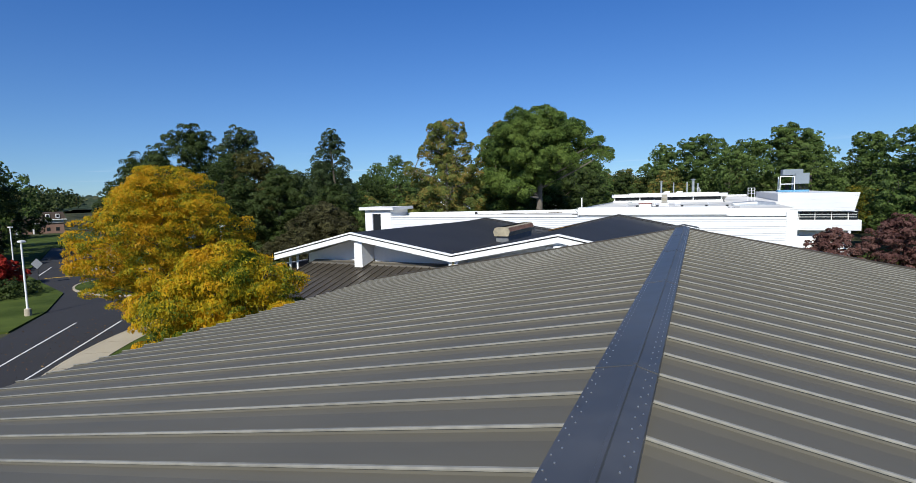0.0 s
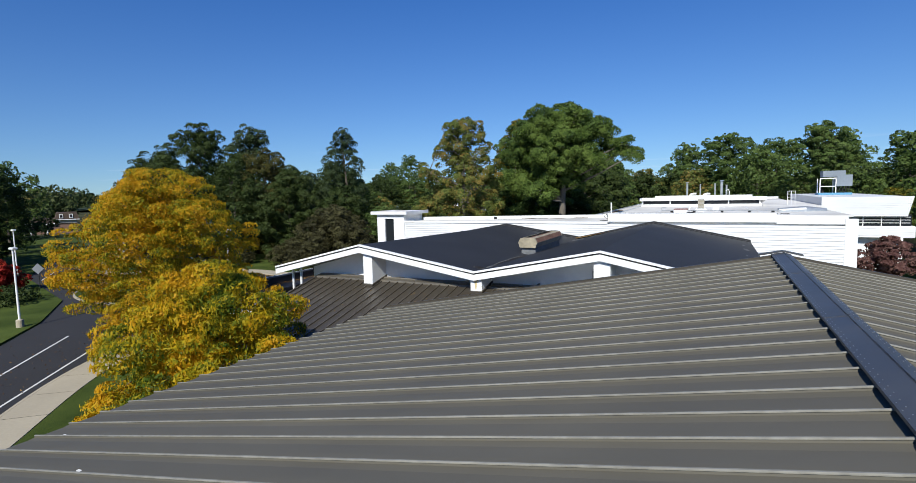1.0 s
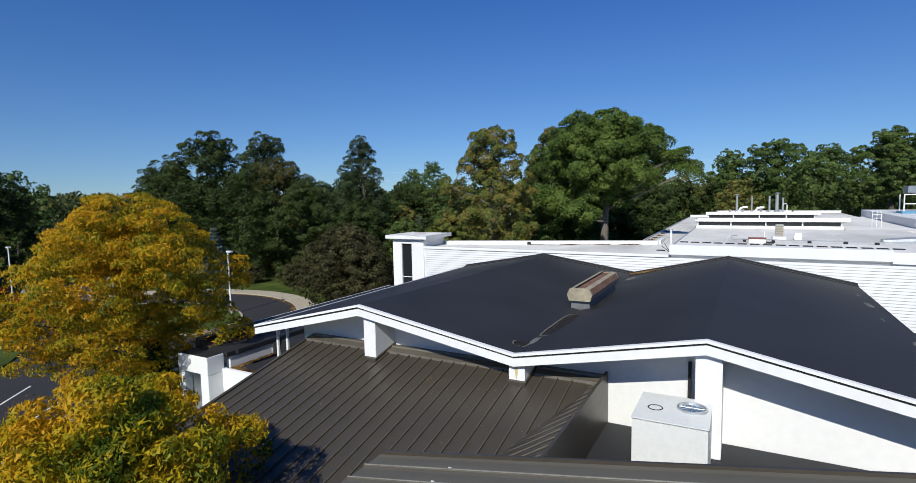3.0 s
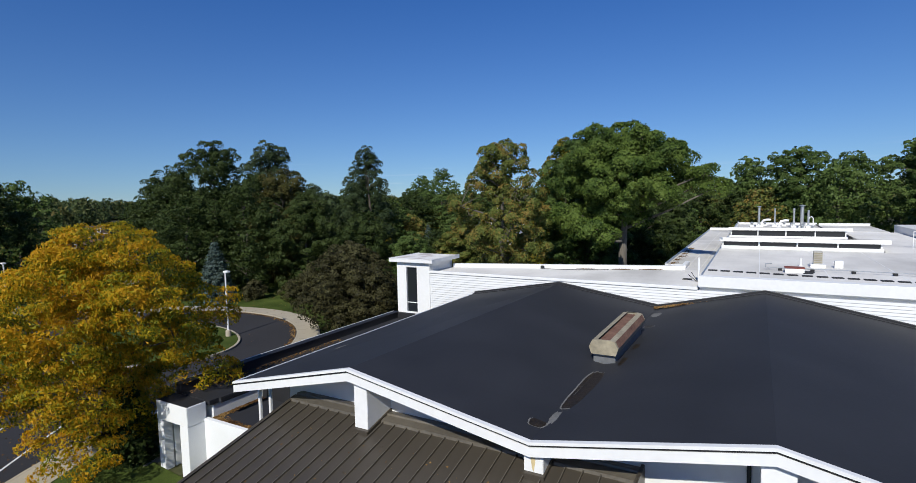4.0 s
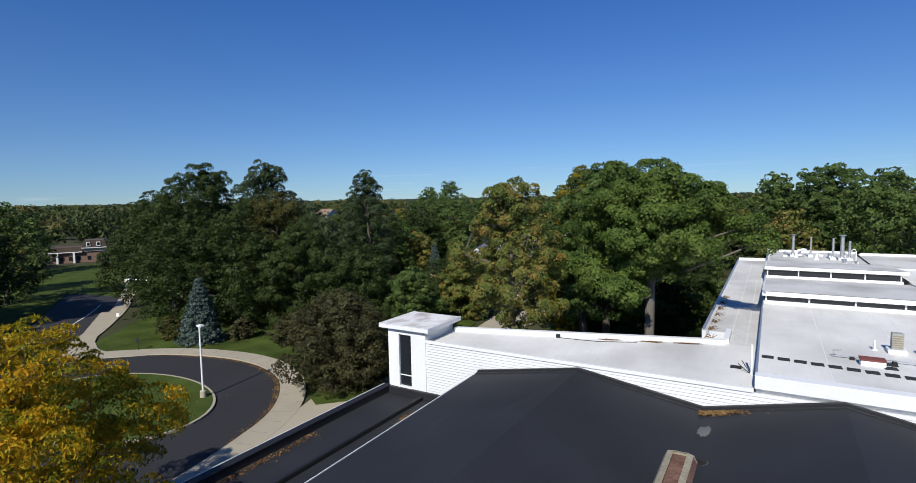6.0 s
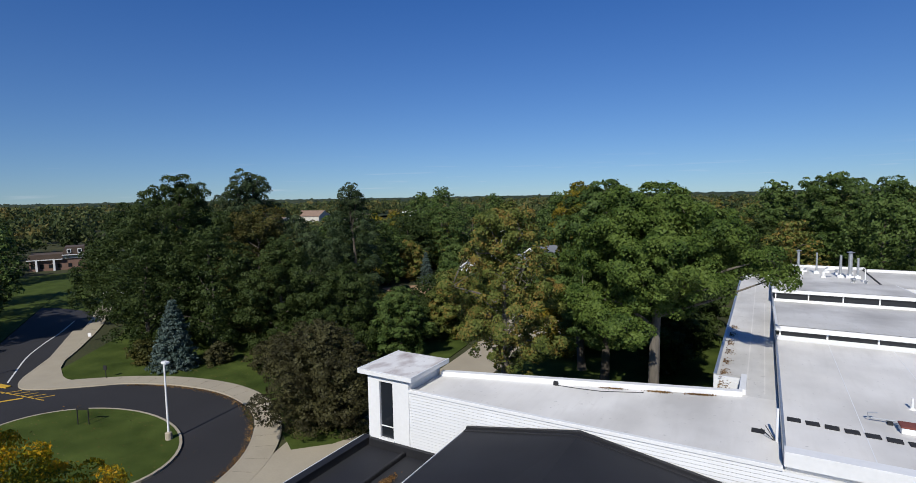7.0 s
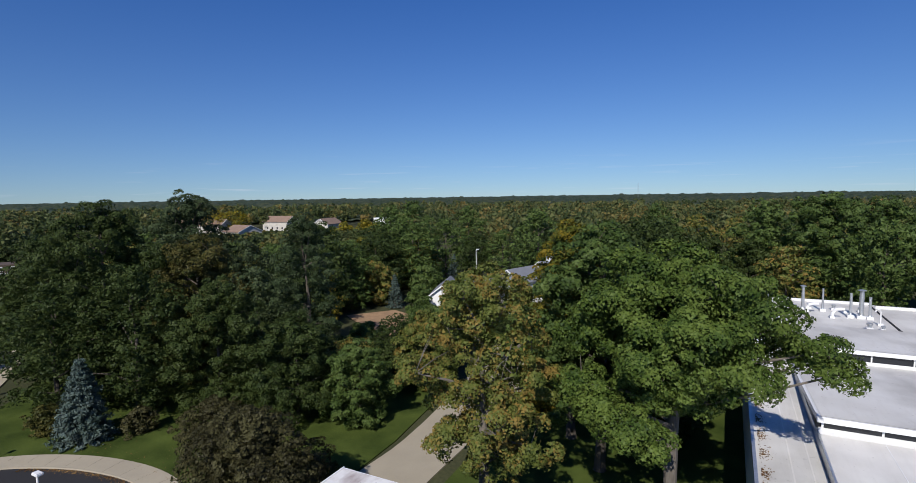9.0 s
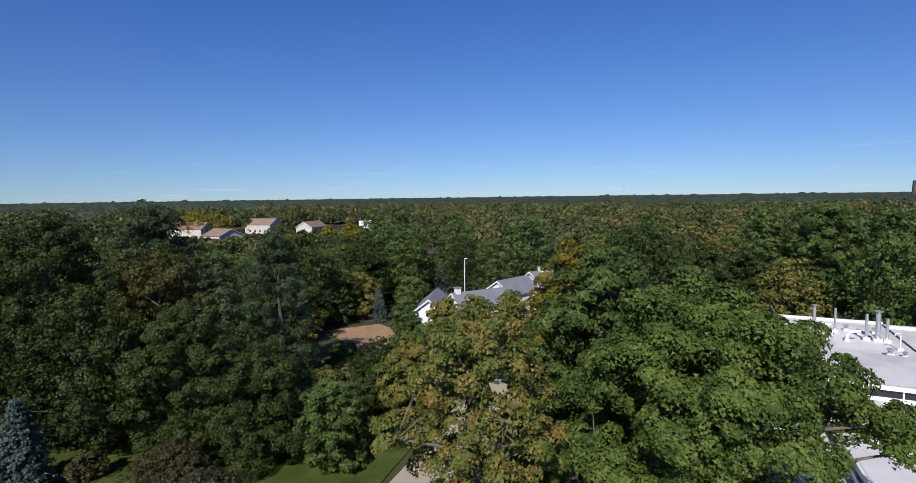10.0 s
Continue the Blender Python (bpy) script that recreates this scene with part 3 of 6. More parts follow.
# small sealed clips near the foot of the panels
bm = bmesh.new()
clip_rng = random.Random(5)
for k in range(46):
    y = BACK_Y + PITCH * (44 + k)
    x = EAVE_L + clip_rng.choice((0.55, 1.1, 1.5, 2.6)) + clip_rng.uniform(-0.12, 0.12)
    if y < END_Y - 0.2 and clip_rng.random() < 0.75:
        z = RIDGE_Z - 0.02 - SLOPE * (RIDGE_X - x)
        box_into(bm, x, x + clip_rng.uniform(0.06, 0.18), y + 0.09, y + 0.118, z + 0.002, z + 0.022)
tagged(part("sealant_dab", bm, PAINT_WHITE, hall, "dabs of pale sealant on the panels"), kind="stuff")
extrude_y("rake_trim", [(EAVE_L, zl - 0.24), (EAVE_L, zl + 0.06), (RIDGE_X, RIDGE_Z + 0.035), (EAVE_R, zr + 0.06), (EAVE_R, zr - 0.24), (RIDGE_X, RIDGE_Z - 0.26)], END_Y + 0.002, END_Y + 0.05, LOWER_METAL, hall)

# ---- lower seamed roof in front of the gables ----
annexe = thing("lower_metal_roof", "lower brown standing-seam roof below the white gables", "roof", kind="")
LOW_S, LOW_Z = 0.235, 4.64
LX0, LX1, LY0 = -8.0, 2.75, -7.0
def low_z(y):
    return LOW_Z + LOW_S * y
mesh_object("deck", [(LX0, 1.1, low_z(1.1) - 0.02), (LX1, 1.1, low_z(1.1) - 0.02), (LX1, LY0, low_z(LY0) - 0.02), (LX0, LY0, low_z(LY0) - 0.02), (LX0, 1.1, low_z(1.1) - 0.2), (LX1, 1.1, low_z(1.1) - 0.2), (LX1, LY0, low_z(LY0) - 0.2), (LX0, LY0, low_z(LY0) - 0.2)], [(0, 1, 2, 3), (7, 6, 5, 4), (3, 2, 6, 7), (0, 3, 7, 4)], LOWER_METAL, annexe)
mesh_object("verge", [(LX0 - 0.04, 0.9, low_z(0.9) + 0.05), (LX0 - 0.04, LY0, low_z(LY0) + 0.05), (LX0 - 0.04, LY0, low_z(LY0) - 0.3), (LX0 - 0.04, 0.9, low_z(0.9) - 0.3), (LX0 + 0.08, 0.9, low_z(0.9) + 0.05), (LX0 + 0.08, LY0, low_z(LY0) + 0.05)], [(0, 1, 2, 3), (0, 4, 5, 1)], LOWER_METAL, annexe)
block("wall", LX0 + 0.4, LX1, LY0 + 0.5, 0.9, 0, 2.0, STUCCO, annexe, bevel=0)
def along_x(name, profile, x0, x1, mat, parent, label=""):
    k = len(profile)
    verts = [(x, y, z) for x in (x0, x1) for y, z in profile]
    return mesh_object(name, verts, [tuple(range(k))[::-1], tuple(range(k, 2 * k))] + [(i, (i + 1) % k, k + (i + 1) % k, k + i) for i in range(k)], mat, parent, label)
for x0, x1 in ((LX0 + 0.02, -4.92), (-4.32, 0.23), (0.85, 2.74)):
    along_x("top_flashing", [(0.62, low_z(0.62)), (0.64, low_z(0.64) + 0.07), (0.92, low_z(0.92) + 0.05), (0.94, low_z(0.92) + 0.10), (1.195, 4.93), (1.195, 4.5), (0.7, 4.5)], x0, x1, LOWER_SEAM, annexe, "bent brown flashing at the head of the roof")
bm = bmesh.new()
prof = [(0.0, 0.0), (0.01, 0.05), (0.03, 0.05), (0.04, 0.0), (0.415, 0.0)]
vs = [[bm.verts.new((x, yy, low_z(yy) + h)) for x, h in prof] for yy in (0.66, 0.0, -3, -5.5, LY0)]
for r, q in zip(vs, vs[1:]):
    for j in range(len(prof) - 1):
        bm.faces.new((r[j], r[j + 1], q[j + 1], q[j]))
first = part("roof_panel", bm, LOWER_METAL, annexe)
first.data.materials.append(LOWER_SEAM)
for f in first.data.polygons:
    f.material_index = 1 if min(first.data.vertices[v].co.x for v in f.vertices) >= 0.009 and max(first.data.vertices[v].co.x for v in f.vertices) <= 0.031 else 0
first.location.x = LX0
x = LX0 + 0.415
while x < LX1 - 0.4:
    ob = new("roof_panel", first.data)
    ob.parent = annexe
    ob.location.x = x
    x += 0.415
# a small return slope that meets it in a valley, with an upstand wall
verts, faces = [], []
VA, VB = (2.55, 0.3), (0.5, -4.6)
mesh_object("return_slope", [(VA[0], VA[1], low_z(VA[1]) + 0.05), (2.76, 0.3, 4.98), (2.76, -6.4, 4.98), (VB[0], -6.4, low_z(VB[1]) + 0.05), (VB[0], VB[1], low_z(VB[1]) + 0.05)], [(0, 4, 3, 2, 1)], LOWER_METAL, annexe)
for k in range(13):
    yy = 0.1 - 0.415 * k
    t = (yy - VA[1]) / (VB[1] - VA[1])
    if t > 1:
        break
    a = Vector((VA[0] + (VB[0] - VA[0]) * t, yy, low_z(yy) + 0.06))
    tube("return_seam", [a, Vector((2.75, yy, 5.0))], [0.022, 0.022], LOWER_SEAM, annexe, sides=5)
block("upstand_wall", 2.76, 2.84, -6.4, 1.19, 3.4, 5.02, LOWER_METAL, annexe, "dark metal upstand wall")
well = block("service_well_roof", 2.84, 10.5, -6.45, 1.1, 3.3, 3.6, MEMBRANE, None, bevel=0)
tagged(well, "dark flat roof well behind the metal roof", "roof", kind="structure")

# ---- gabled building with a folded black membrane roof ----
gables = thing("gabled_building", "white building under a folded black membrane roof", "building")
XS = [(-9.8, 5.32), (-4.95, 6.47), (0.5, 5.54), (5.36, 6.50), (10.95, 5.32)]
FALL = [0.16, 0.36, 0.30, 0.16, 0.10]
ROOF_BACK = 18.0
def roof_line(dz, x_pad=0.0):
    return [(x + (x_pad if k == 4 else -x_pad if k == 0 else 0), z + dz) for k, (x, z) in enumerate(XS)]
def folded(name, top, low, y0, y1, mat, label="", pad=0.0):
    ob = extrude_y(name, roof_line(top, pad) + roof_line(low, pad)[::-1], y0, y1, mat, gables, label)
    for v in ob.data.vertices:
        v.co.z -= float(np.interp(v.co.x, [p[0] for p in XS], FALL)) * max(0.0, v.co.y) / 18
        if v.co.x < -9.7:
            v.co.x -= 0.62 * max(0.0, v.co.y) / 18
    return ob
folded("roof_sheet", 0.0, -0.10, 0.06, ROOF_BACK, MEMBRANE, "black rubber membrane")
folded("soffit", -0.104, -0.30, 0.10, ROOF_BACK - 0.1, WHITE)
folded("fascia_board", -0.115, -0.345, -0.04, 0.09, WHITE, "white painted fascia board", 0.05)
folded("fascia_gap", -0.055, -0.115, -0.01, 0.09, DARK, "", 0.03)
folded("fascia_drip", 0.018, -0.055, -0.06, 0.085, WHITE, "white metal drip edge", 0.06)
folded("back_upstand", 0.13, -0.1, ROOF_BACK - 0.05, ROOF_BACK + 0.12, MEMBRANE_EDGE)
folded("cant_strip", 0.05, -0.1, ROOF_BACK - 0.3, ROOF_BACK - 0.06, MEMBRANE_EDGE)
trim = block("eave_trim", -9.85, -9.815, 0.09, ROOF_BACK, 5.1, 5.345, WHITE, gables, bevel=0.005)
for v in trim.data.vertices:
    v.co.z -= FALL[0] * v.co.y / 18
    v.co.x -= 0.62 * v.co.y / 18
extrude_y("front_wall", [(-8.6, 0.0), (10.4, 0.0), (10.4, 5.0), (5.36, 6.2), (0.5, 5.2), (-4.95, 6.2), (-8.6, 5.2)], 1.2, 1.45, WHITE, gables, "white painted gable wall")
block("side_wall", -8.6, -8.35, 1.45, 17.6, 0, 5.1, WHITE, gables)
block("side_wall", 10.15, 10.4, 1.45, 17.6, 0, 5.0, WHITE, gables)
block("corner_glass", -9.0, -8.62, 1.6, 2.8, 3.2, 5.1, GLASS, gables, "dark corner window glass")
for x, z in ((-9.35, 5.08), (-8.85, 5.2)):
    block("corner_post", x, x + 0.09, 0.5, 0.6, 3.0, z, WHITE, gables)
for x0, x1, zb, zt in ((-4.85, -4.38, 4.60, 6.15), (0.30, 0.78, 4.60, 5.22), (5.12, 5.70, 3.6, 6.17)):
    block("pier", x0, x1, 0.12, 1.2, zb, zt, WHITE, gables, "square white painted pier")
    if zb > 4:
        flash = block("pier_flashing", x0 - 0.05, x1 + 0.05, 0.02, 1.19, LOW_Z - 0.1, LOW_Z + 0.10, LOWER_METAL, gables)
        for v in flash.data.vertices:
            v.co.z += LOW_S * v.co.y
stain = mesh_object("rust_streak", [(0.47, 0.117, 5.2), (0.60, 0.117, 5.2), (0.585, 0.117, 5.02), (0.56, 0.117, 4.86), (0.54, 0.117, 4.78), (0.51, 0.117, 4.84), (0.485, 0.117, 5.0)], [(0, 1, 2, 3, 4, 5, 6)], material("rust_streak", (0.55, 0.44, 0.24), 0.8, 0.0, 0.3, 14.0), gables, "faint rust-yellow streak")
block("downpipe", 4.88, 4.96, 1.1, 1.2, 3.6, 5.6, DARK, gables)

# long rooftop ventilator lying in the valley
vent = thing("roof_ventilator", "weathered tan metal roof ventilator with rusty open top", "ventilator", (0.45, 9.2, 5.5))
vprof = [(0.10, 5.79), (0.02, 6.04), (0.13, 6.26), (0.32, 6.30), (0.72, 6.30), (0.90, 6.26), (1.01, 6.04), (0.93, 5.79)]
bm = bmesh.new()
rings = [[bm.verts.new((x, yy, z)) for x, z in vprof] for yy in (6.6, 6.66, 11.35, 11.4)]
for r, q in zip(rings, rings[1:]):
    for j in range(len(vprof)):
        if not (j in (3,) and q is rings[2]):
            bm.faces.new((r[j], r[(j + 1) % 8], q[(j + 1) % 8], q[j]))
bm.faces.new(rings[0])
bm.faces.new(rings[-1][::-1])
hood = part("hood", bm, TAN_PAINT, vent, "faded tan painted sheet-metal hood")
tray = block("inner_tray", 0.31, 0.73, 6.7, 11.3, 6.13, 6.23, RUST, vent, "rust-red inner tray")
flank = mesh_object("side_panel", [(0.905, 6.7, 6.264), (1.015, 6.7, 6.043), (1.015, 11.3, 6.043), (0.905, 11.3, 6.264)], [(0, 1, 2, 3)], RUST, vent)
curb = block("curb", 0.14, 0.88, 6.75, 11.3, 5.3, 5.80, material("dull_steel", (0.17, 0.175, 0.18), 0.6, 0.4, 0.3, 7.0, 1.4, 0.1), vent, "ribbed grey metal curb")
settle(vent, hood, tray, flank, curb)


def roof_height(x, y):
    xs = [p[0] for p in XS]
    return float(np.interp(x, xs, [p[1] for p in XS]) - np.interp(x, xs, FALL) * y / 18)


def patch_mesh(name, cx, cy, ring, lift, mat, parent):
    """A thin film lying on the folded roof."""
    z0 = roof_height(cx, cy)
    rings = [[(x * q, y * q) for x, y in ring] for q in (1.0, 0.66, 0.33)]
    verts = [(x, y, roof_height(cx + x, cy + y) - z0 + lift) for r in rings for x, y in r] + [(0, 0, lift)]
    k = len(ring)
    faces = [(j * k + i, j * k + (i + 1) % k, (j + 1) * k + (i + 1) % k, (j + 1) * k + i) for j in range(2) for i in range(k)]
    faces += [(2 * k + i, 2 * k + (i + 1) % k, 3 * k) for i in range(k)]
    return mesh_object(name, verts, faces, mat, parent)


def puddle(cx, cy, rx, ry, label):
    rng = random.Random(int(cx * 100 + cy * 10))
    ring = []
    for k in range(32):
        a = 2 * math.pi * k / 32
        w = 1 + 0.05 * rng.uniform(-1, 1) + 0.07 * math.sin(3 * a + cx)
        ring.append((rx * w * math.copysign(abs(math.cos(a)) ** 0.5, math.cos(a)), ry * w * math.copysign(abs(math.sin(a)) ** 0.85, math.sin(a))))
    p = thing("debris_patch", label, "debris", (cx, cy, roof_height(cx, cy)), "wet leaf patches on the black roof", "stuff")
    patch_mesh("silt_rim", cx, cy, [(1.2 * x, 1.035 * yy) for x, yy in ring], 0.006, SILT, p)
    patch_mesh("mulch", cx, cy, ring, 0.012, PUDDLE_DIRT, p)
puddle(0.64, 4.05, 0.24, 1.75, "long patch of wet leaf mulch on the roof valley")
def silt_patch(cx, cy, rx, ry, label="pale dried silt where water stood on the roof"):
    rng = random.Random(int(cx * 90 + cy * 17))
    ring = [(rx * (1 + 0.3 * rng.uniform(-1, 1)) * math.cos(6.283 * k / 20), ry * (1 + 0.3 * rng.uniform(-1, 1)) * math.sin(6.283 * k / 20)) for k in range(20)]
    p = thing("silt_patch", label, "debris", (cx, cy, roof_height(cx, cy)), "silt patches on the black roof", "stuff")
    patch_mesh("silt_film", cx, cy, ring, 0.005, SILT, p)


for sx, sy, srx, sry in ((10.45, 12.3, 0.13, 0.5), (10.35, 9.4, 0.05, 0.3), (10.6, 6.3, 0.12, 0.3), (10.5, 4.8, 0.13, 0.25), (10.4, 14.6, 0.1, 0.35), (1.3, 12.3, 0.18, 0.4), (0.8, 15.6, 0.25, 0.5), (1.45, 7.9, 0.07, 0.5), (-9.2, 4.4, 0.08, 0.4), (-9.3, 7.2, 0.07, 0.5), (-9.35, 10.5, 0.06, 0.35), (0.55, 1.6, 0.10, 0.5)):
    silt_patch(sx, sy, srx, sry)
puddle(1.12, 6.9, 0.13, 0.5, "small wet patch beside the ventilator")
puddle(1.12, 9.0, 0.12, 0.4, "small wet patch beside the ventilator")
puddle(0.95, 12.7, 0.2, 0.22, "round roof drain with silt ring")
puddle(0.3, 1.0, 0.2, 0.2, "round roof drain with silt ring")

# packaged air conditioner in the well
ac = thing("air_conditioner", "pale boxy rooftop air conditioner with a round fan", "air conditioner", (4.8, -0.6, 3.6))
body = block("cabinet", 3.95, 5.5, -1.5, 0.15, 3.62, 4.96, AC_PAINT, ac, bevel=0.03)
tagged(body, "pale grey painted cabinet")
tray = block("top_panel", 3.93, 5.52, -1.52, 0.17, 4.962, 4.985, AC_PAINT, ac)
bm = bmesh.new()
ring = [(0.33, 4.985), (0.33, 5.03), (0.29, 5.04), (0.25, 5.0), (0.24, 4.987)]
loops = [[bm.verts.new((5.12 + r * math.cos(a), -0.5 + r * math.sin(a), z)) for r, z in ring] for a in [2 * math.pi * k / 32 for k in range(32)]]
for k in range(32):
    for q in range(4):
        bm.faces.new((loops[k][q], loops[(k + 1) % 32][q], loops[(k + 1) % 32][q + 1], loops[k][q + 1]))
fan = part("fan_cowl", bm, GALV, ac, "rolled metal fan ring")
bm = bmesh.new()
bmesh.ops.create_cone(bm, cap_ends=True, segments=28, radius1=0.24, radius2=0.24, depth=0.008, matrix=Matrix.Translation((5.12, -0.5, 4.992)))
grille = part("fan_grille", bm, material("blue_fan", (0.07, 0.15, 0.26), 0.5), ac, "blue-grey fan opening")
bars = []
for k in range(6):
    a = math.pi * k / 6
    bars.append(tube("grille_bar", [(5.12 - 0.25 * math.cos(a), -0.5 - 0.25 * math.sin(a), 5.015), (5.12 + 0.25 * math.cos(a), -0.5 + 0.25 * math.sin(a), 5.015)], [0.008, 0.008], GALV, ac, sides=5))
bm = bmesh.new()
loops = [[bm.verts.new((4.35 + r * math.cos(a), -0.75 + r * math.sin(a), z)) for r, z in ((0.17, 4.986), (0.165, 4.996), (0.145, 4.996), (0.14, 4.986))] for a in [2 * math.pi * k / 28 for k in range(28)]]
for k in range(28):
    for q in range(3):
        bm.faces.new((loops[k][q], loops[(k + 1) % 28][q], loops[(k + 1) % 28][q + 1], loops[k][q + 1]))
knock = part("pressed_ring", bm, DARK, ac, "dark ring on the top panel")
settle(ac, body, tray, fan, grille, knock, *bars)

# ---- low flat roof with black parapet, beside the gables ----
low = thing("low_flat_roof_wing", "low wing with a black flat roof and white walls", "building")
block("roof_sheet", -16.5, -8.7, 5.0, 18.2, 2.8, 3.0, MEMBRANE, low, bevel=0)
block("lower_deck", -14.6, -8.7, 2.3, 5.0, 2.05, 2.25, MEMBRANE, low, "lower black deck beside the porch", 0)
block("roof_sheet", -16.5, -14.6, 2.3, 5.0, 2.8, 3.0, MEMBRANE, low, bevel=0)
block("deck_step", -14.6, -8.7, 4.96, 5.0, 2.25, 2.98, MEMBRANE_EDGE, low, bevel=0)
block("parapet", -16.85, -16.5, 2.3, 18.2, 2.75, 3.4, MEMBRANE_EDGE, low)
block("parapet_cap", -16.9, -16.45, 2.25, 18.25, 3.4, 3.43, MEMBRANE_EDGE, low)
block("parapet_edge", -16.945, -16.905, 2.25, 18.2, 3.40, 3.445, WHITE, low, "white metal edge strip", 0.004)
block("gutter_curb", -14.15, -13.95, 2.4, 17.9, 3.0, 3.22, MEMBRANE_EDGE, low, "", 0.03)
block("wall_upstand", -16.4, -9.0, 17.95, 18.19, 3.0, 3.42, MEMBRANE_EDGE, low, "", 0.02)
block("wall", -16.7, -8.8, 5.0, 18.0, 0, 2.75, STUCCO, low, bevel=0)
block("wall", -16.7, -14.65, 2.5, 5.0, 0, 2.75, STUCCO, low, bevel=0)
block("wall", -14.65, -8.8, 2.5, 5.0, 0, 2.04, STUCCO, low, bevel=0)
block("front_fascia", -14.72, -8.7, 2.1, 2.3, 0.3, 2.31, STUCCO, low)
porch = thing("porch_frame", "white stucco porch frame with open sides", "porch", (-15.6, 2.2, 0))
kids = []
for x0, x1, y0, y1 in ((-16.77, -16.38, 1.37, 1.75), (-15.25, -14.72, 1.37, 2.2), (-16.77, -16.38, 1.82, 2.2)):
    kids.append(block("leg", x0, x1, y0, y1, 0, 2.2, STUCCO, porch, bevel=0.01))
kids.append(block("beam", -16.78, -14.71, 1.36, 2.21, 2.2, 3.0, STUCCO, porch, "sun-flecked white stucco beam", 0.015))
kids.append(block("porch_roof", -16.74, -14.75, 1.40, 2.17, 3.0, 3.03, MEMBRANE_EDGE, porch, "black membrane top", 0.0))
kids.append(block("door_jamb", -15.9, -15.4, 2.0, 2.15, 0, 2.2, GALV, porch, "grey inner jamb", 0.005))
settle(porch, *kids)

link = thing("low_link_roof", "low brown-black flat roof between the gables and the white wing", "roof")
block("roof_sheet", 10.42, 16.1, 4.0, 18.2, 2.6, 2.8, material("gravelled_membrane", (0.05, 0.043, 0.036), 0.9, 0.0, 0.4, 16.0, 0.8, 0.3), link, bevel=0)
block("wall", 10.42, 16.0, 4.1, 18.1, 0, 2.59, STUCCO, link, bevel=0)
block("wall_upstand", 10.45, 16.1, 18.02, 18.2, 2.8, 3.1, MEMBRANE_EDGE, link, "black membrane upstand along the siding", 0.01)
block("roof_curb", 14.5, 14.8, 8.0, 17.6, 2.8, 3.12, MEMBRANE_EDGE, link, "long black curb across the roof", 0.02)
for px_, py_, ph in ((13.9, 17.2, 1.25), (12.9, 17.6, 0.7)):
    stand = thing("vent_pipe", "thin white vent pipe on the low roof", "pipe", (px_, py_, 2.8))
    tube("pipe", [(0, 0, 0), (0, 0, ph)], [0.05, 0.05], WHITE, stand)
    tube("boot", [(0, 0, 0), (0, 0, 0.1)], [0.13, 0.06], MEMBRANE_EDGE, stand)

# ---- white annexe with lapped siding ----
block_a = thing("white_wing", "long white wing with horizontal siding and flat roof", "building")
FY = 18.3
PLAN = [(-13.9, FY), (16.25, FY), (16.25, 25.3), (0.85, 25.3), (-13.9, 21.1)]
prism("core_wall", PLAN, 0, 6.15, WHITE, block_a)
prism("roof_sheet", [(-13.9, FY + 0.02), (2.35, FY + 0.02), (2.35, 25.35), (0.85, 25.35), (-13.9, 21.15)], 6.15, 6.30, ROOF_WHITE, block_a)
block("roof_edge", -13.9, 2.35, FY - 0.1, FY + 0.1, 6.24, 6.40, WHITE, block_a)
prism("back_parapet", [(-13.7, 21.0), (0.85, 25.15), (0.85, 25.5), (-13.7, 21.35)], 6.1, 6.55, WHITE, block_a)
block("corner_trim", 15.7, 16.32, FY - 0.06, FY + 0.4, 0, 6.62, WHITE, block_a)
strip = block("roof_strip", -0.5, 2.35, 28.0, 66, 5.95, 6.29, ROOF_GREY, block_a, bevel=0)
block("roof_strip", 0.86, 2.35, 25.36, 27.99, 5.95, 6.29, ROOF_GREY, block_a, bevel=0)
block("strip_wall", 0.86, 1.1, 25.36, 27.99, 0, 5.94, SIDING, block_a, bevel=0)
for x, y0, y1 in ((0.95, 28.2, 62.0), (1.75, 26.0, 50.0)):
    block("sheet_lap", x, x + 0.07, y0, y1, 6.29, 6.297, ROOF_WHITE, block_a, bevel=0)
block("strip_wall", -0.5, -0.2, 28.0, 66, 0, 5.95, STUCCO, block_a, bevel=0)
block("strip_edge", -0.62, -0.46, 28.0, 66, 6.0, 6.38, GALV, block_a)
block("strip_end_wall", -0.5, 2.3, 65.8, 66.1, 6.0, 6.6, WHITE, block_a)
block("nook_parapet", 0.7, 0.98, 25.5, 28.0, 6.1, 6.55, WHITE, block_a)
for k in range(24):
    block("siding_board", -0.6, 0.69, 27.9 - 0.015 * (k % 2), 27.98, 2.6 + 0.155 * k, 2.6 + 0.155 * k + 0.145, SIDING, block_a, bevel=0)
board = None
bz, BOARD = 0.9, 0.152
while bz < 6.2:
    if board is None:
        verts = [(x, yy, zz) for yy, zz in ((FY + 0.02, 0.016), (FY - 0.040, 0.018), (FY - 0.043, 0.028), (FY - 0.030, BOARD), (FY + 0.02, BOARD + 0.004)) for x in (-13.9, 15.7)]
        board = mesh_object("siding_board", verts, [(0, 1, 3, 2), (2, 3, 5, 4), (4, 5, 7, 6), (6, 7, 9, 8)], SIDING, block_a)
        ob = board
    else:
        ob = new("siding_board", board.data)
        ob.parent = block_a
    ob.location.z = bz
    bz += BOARD

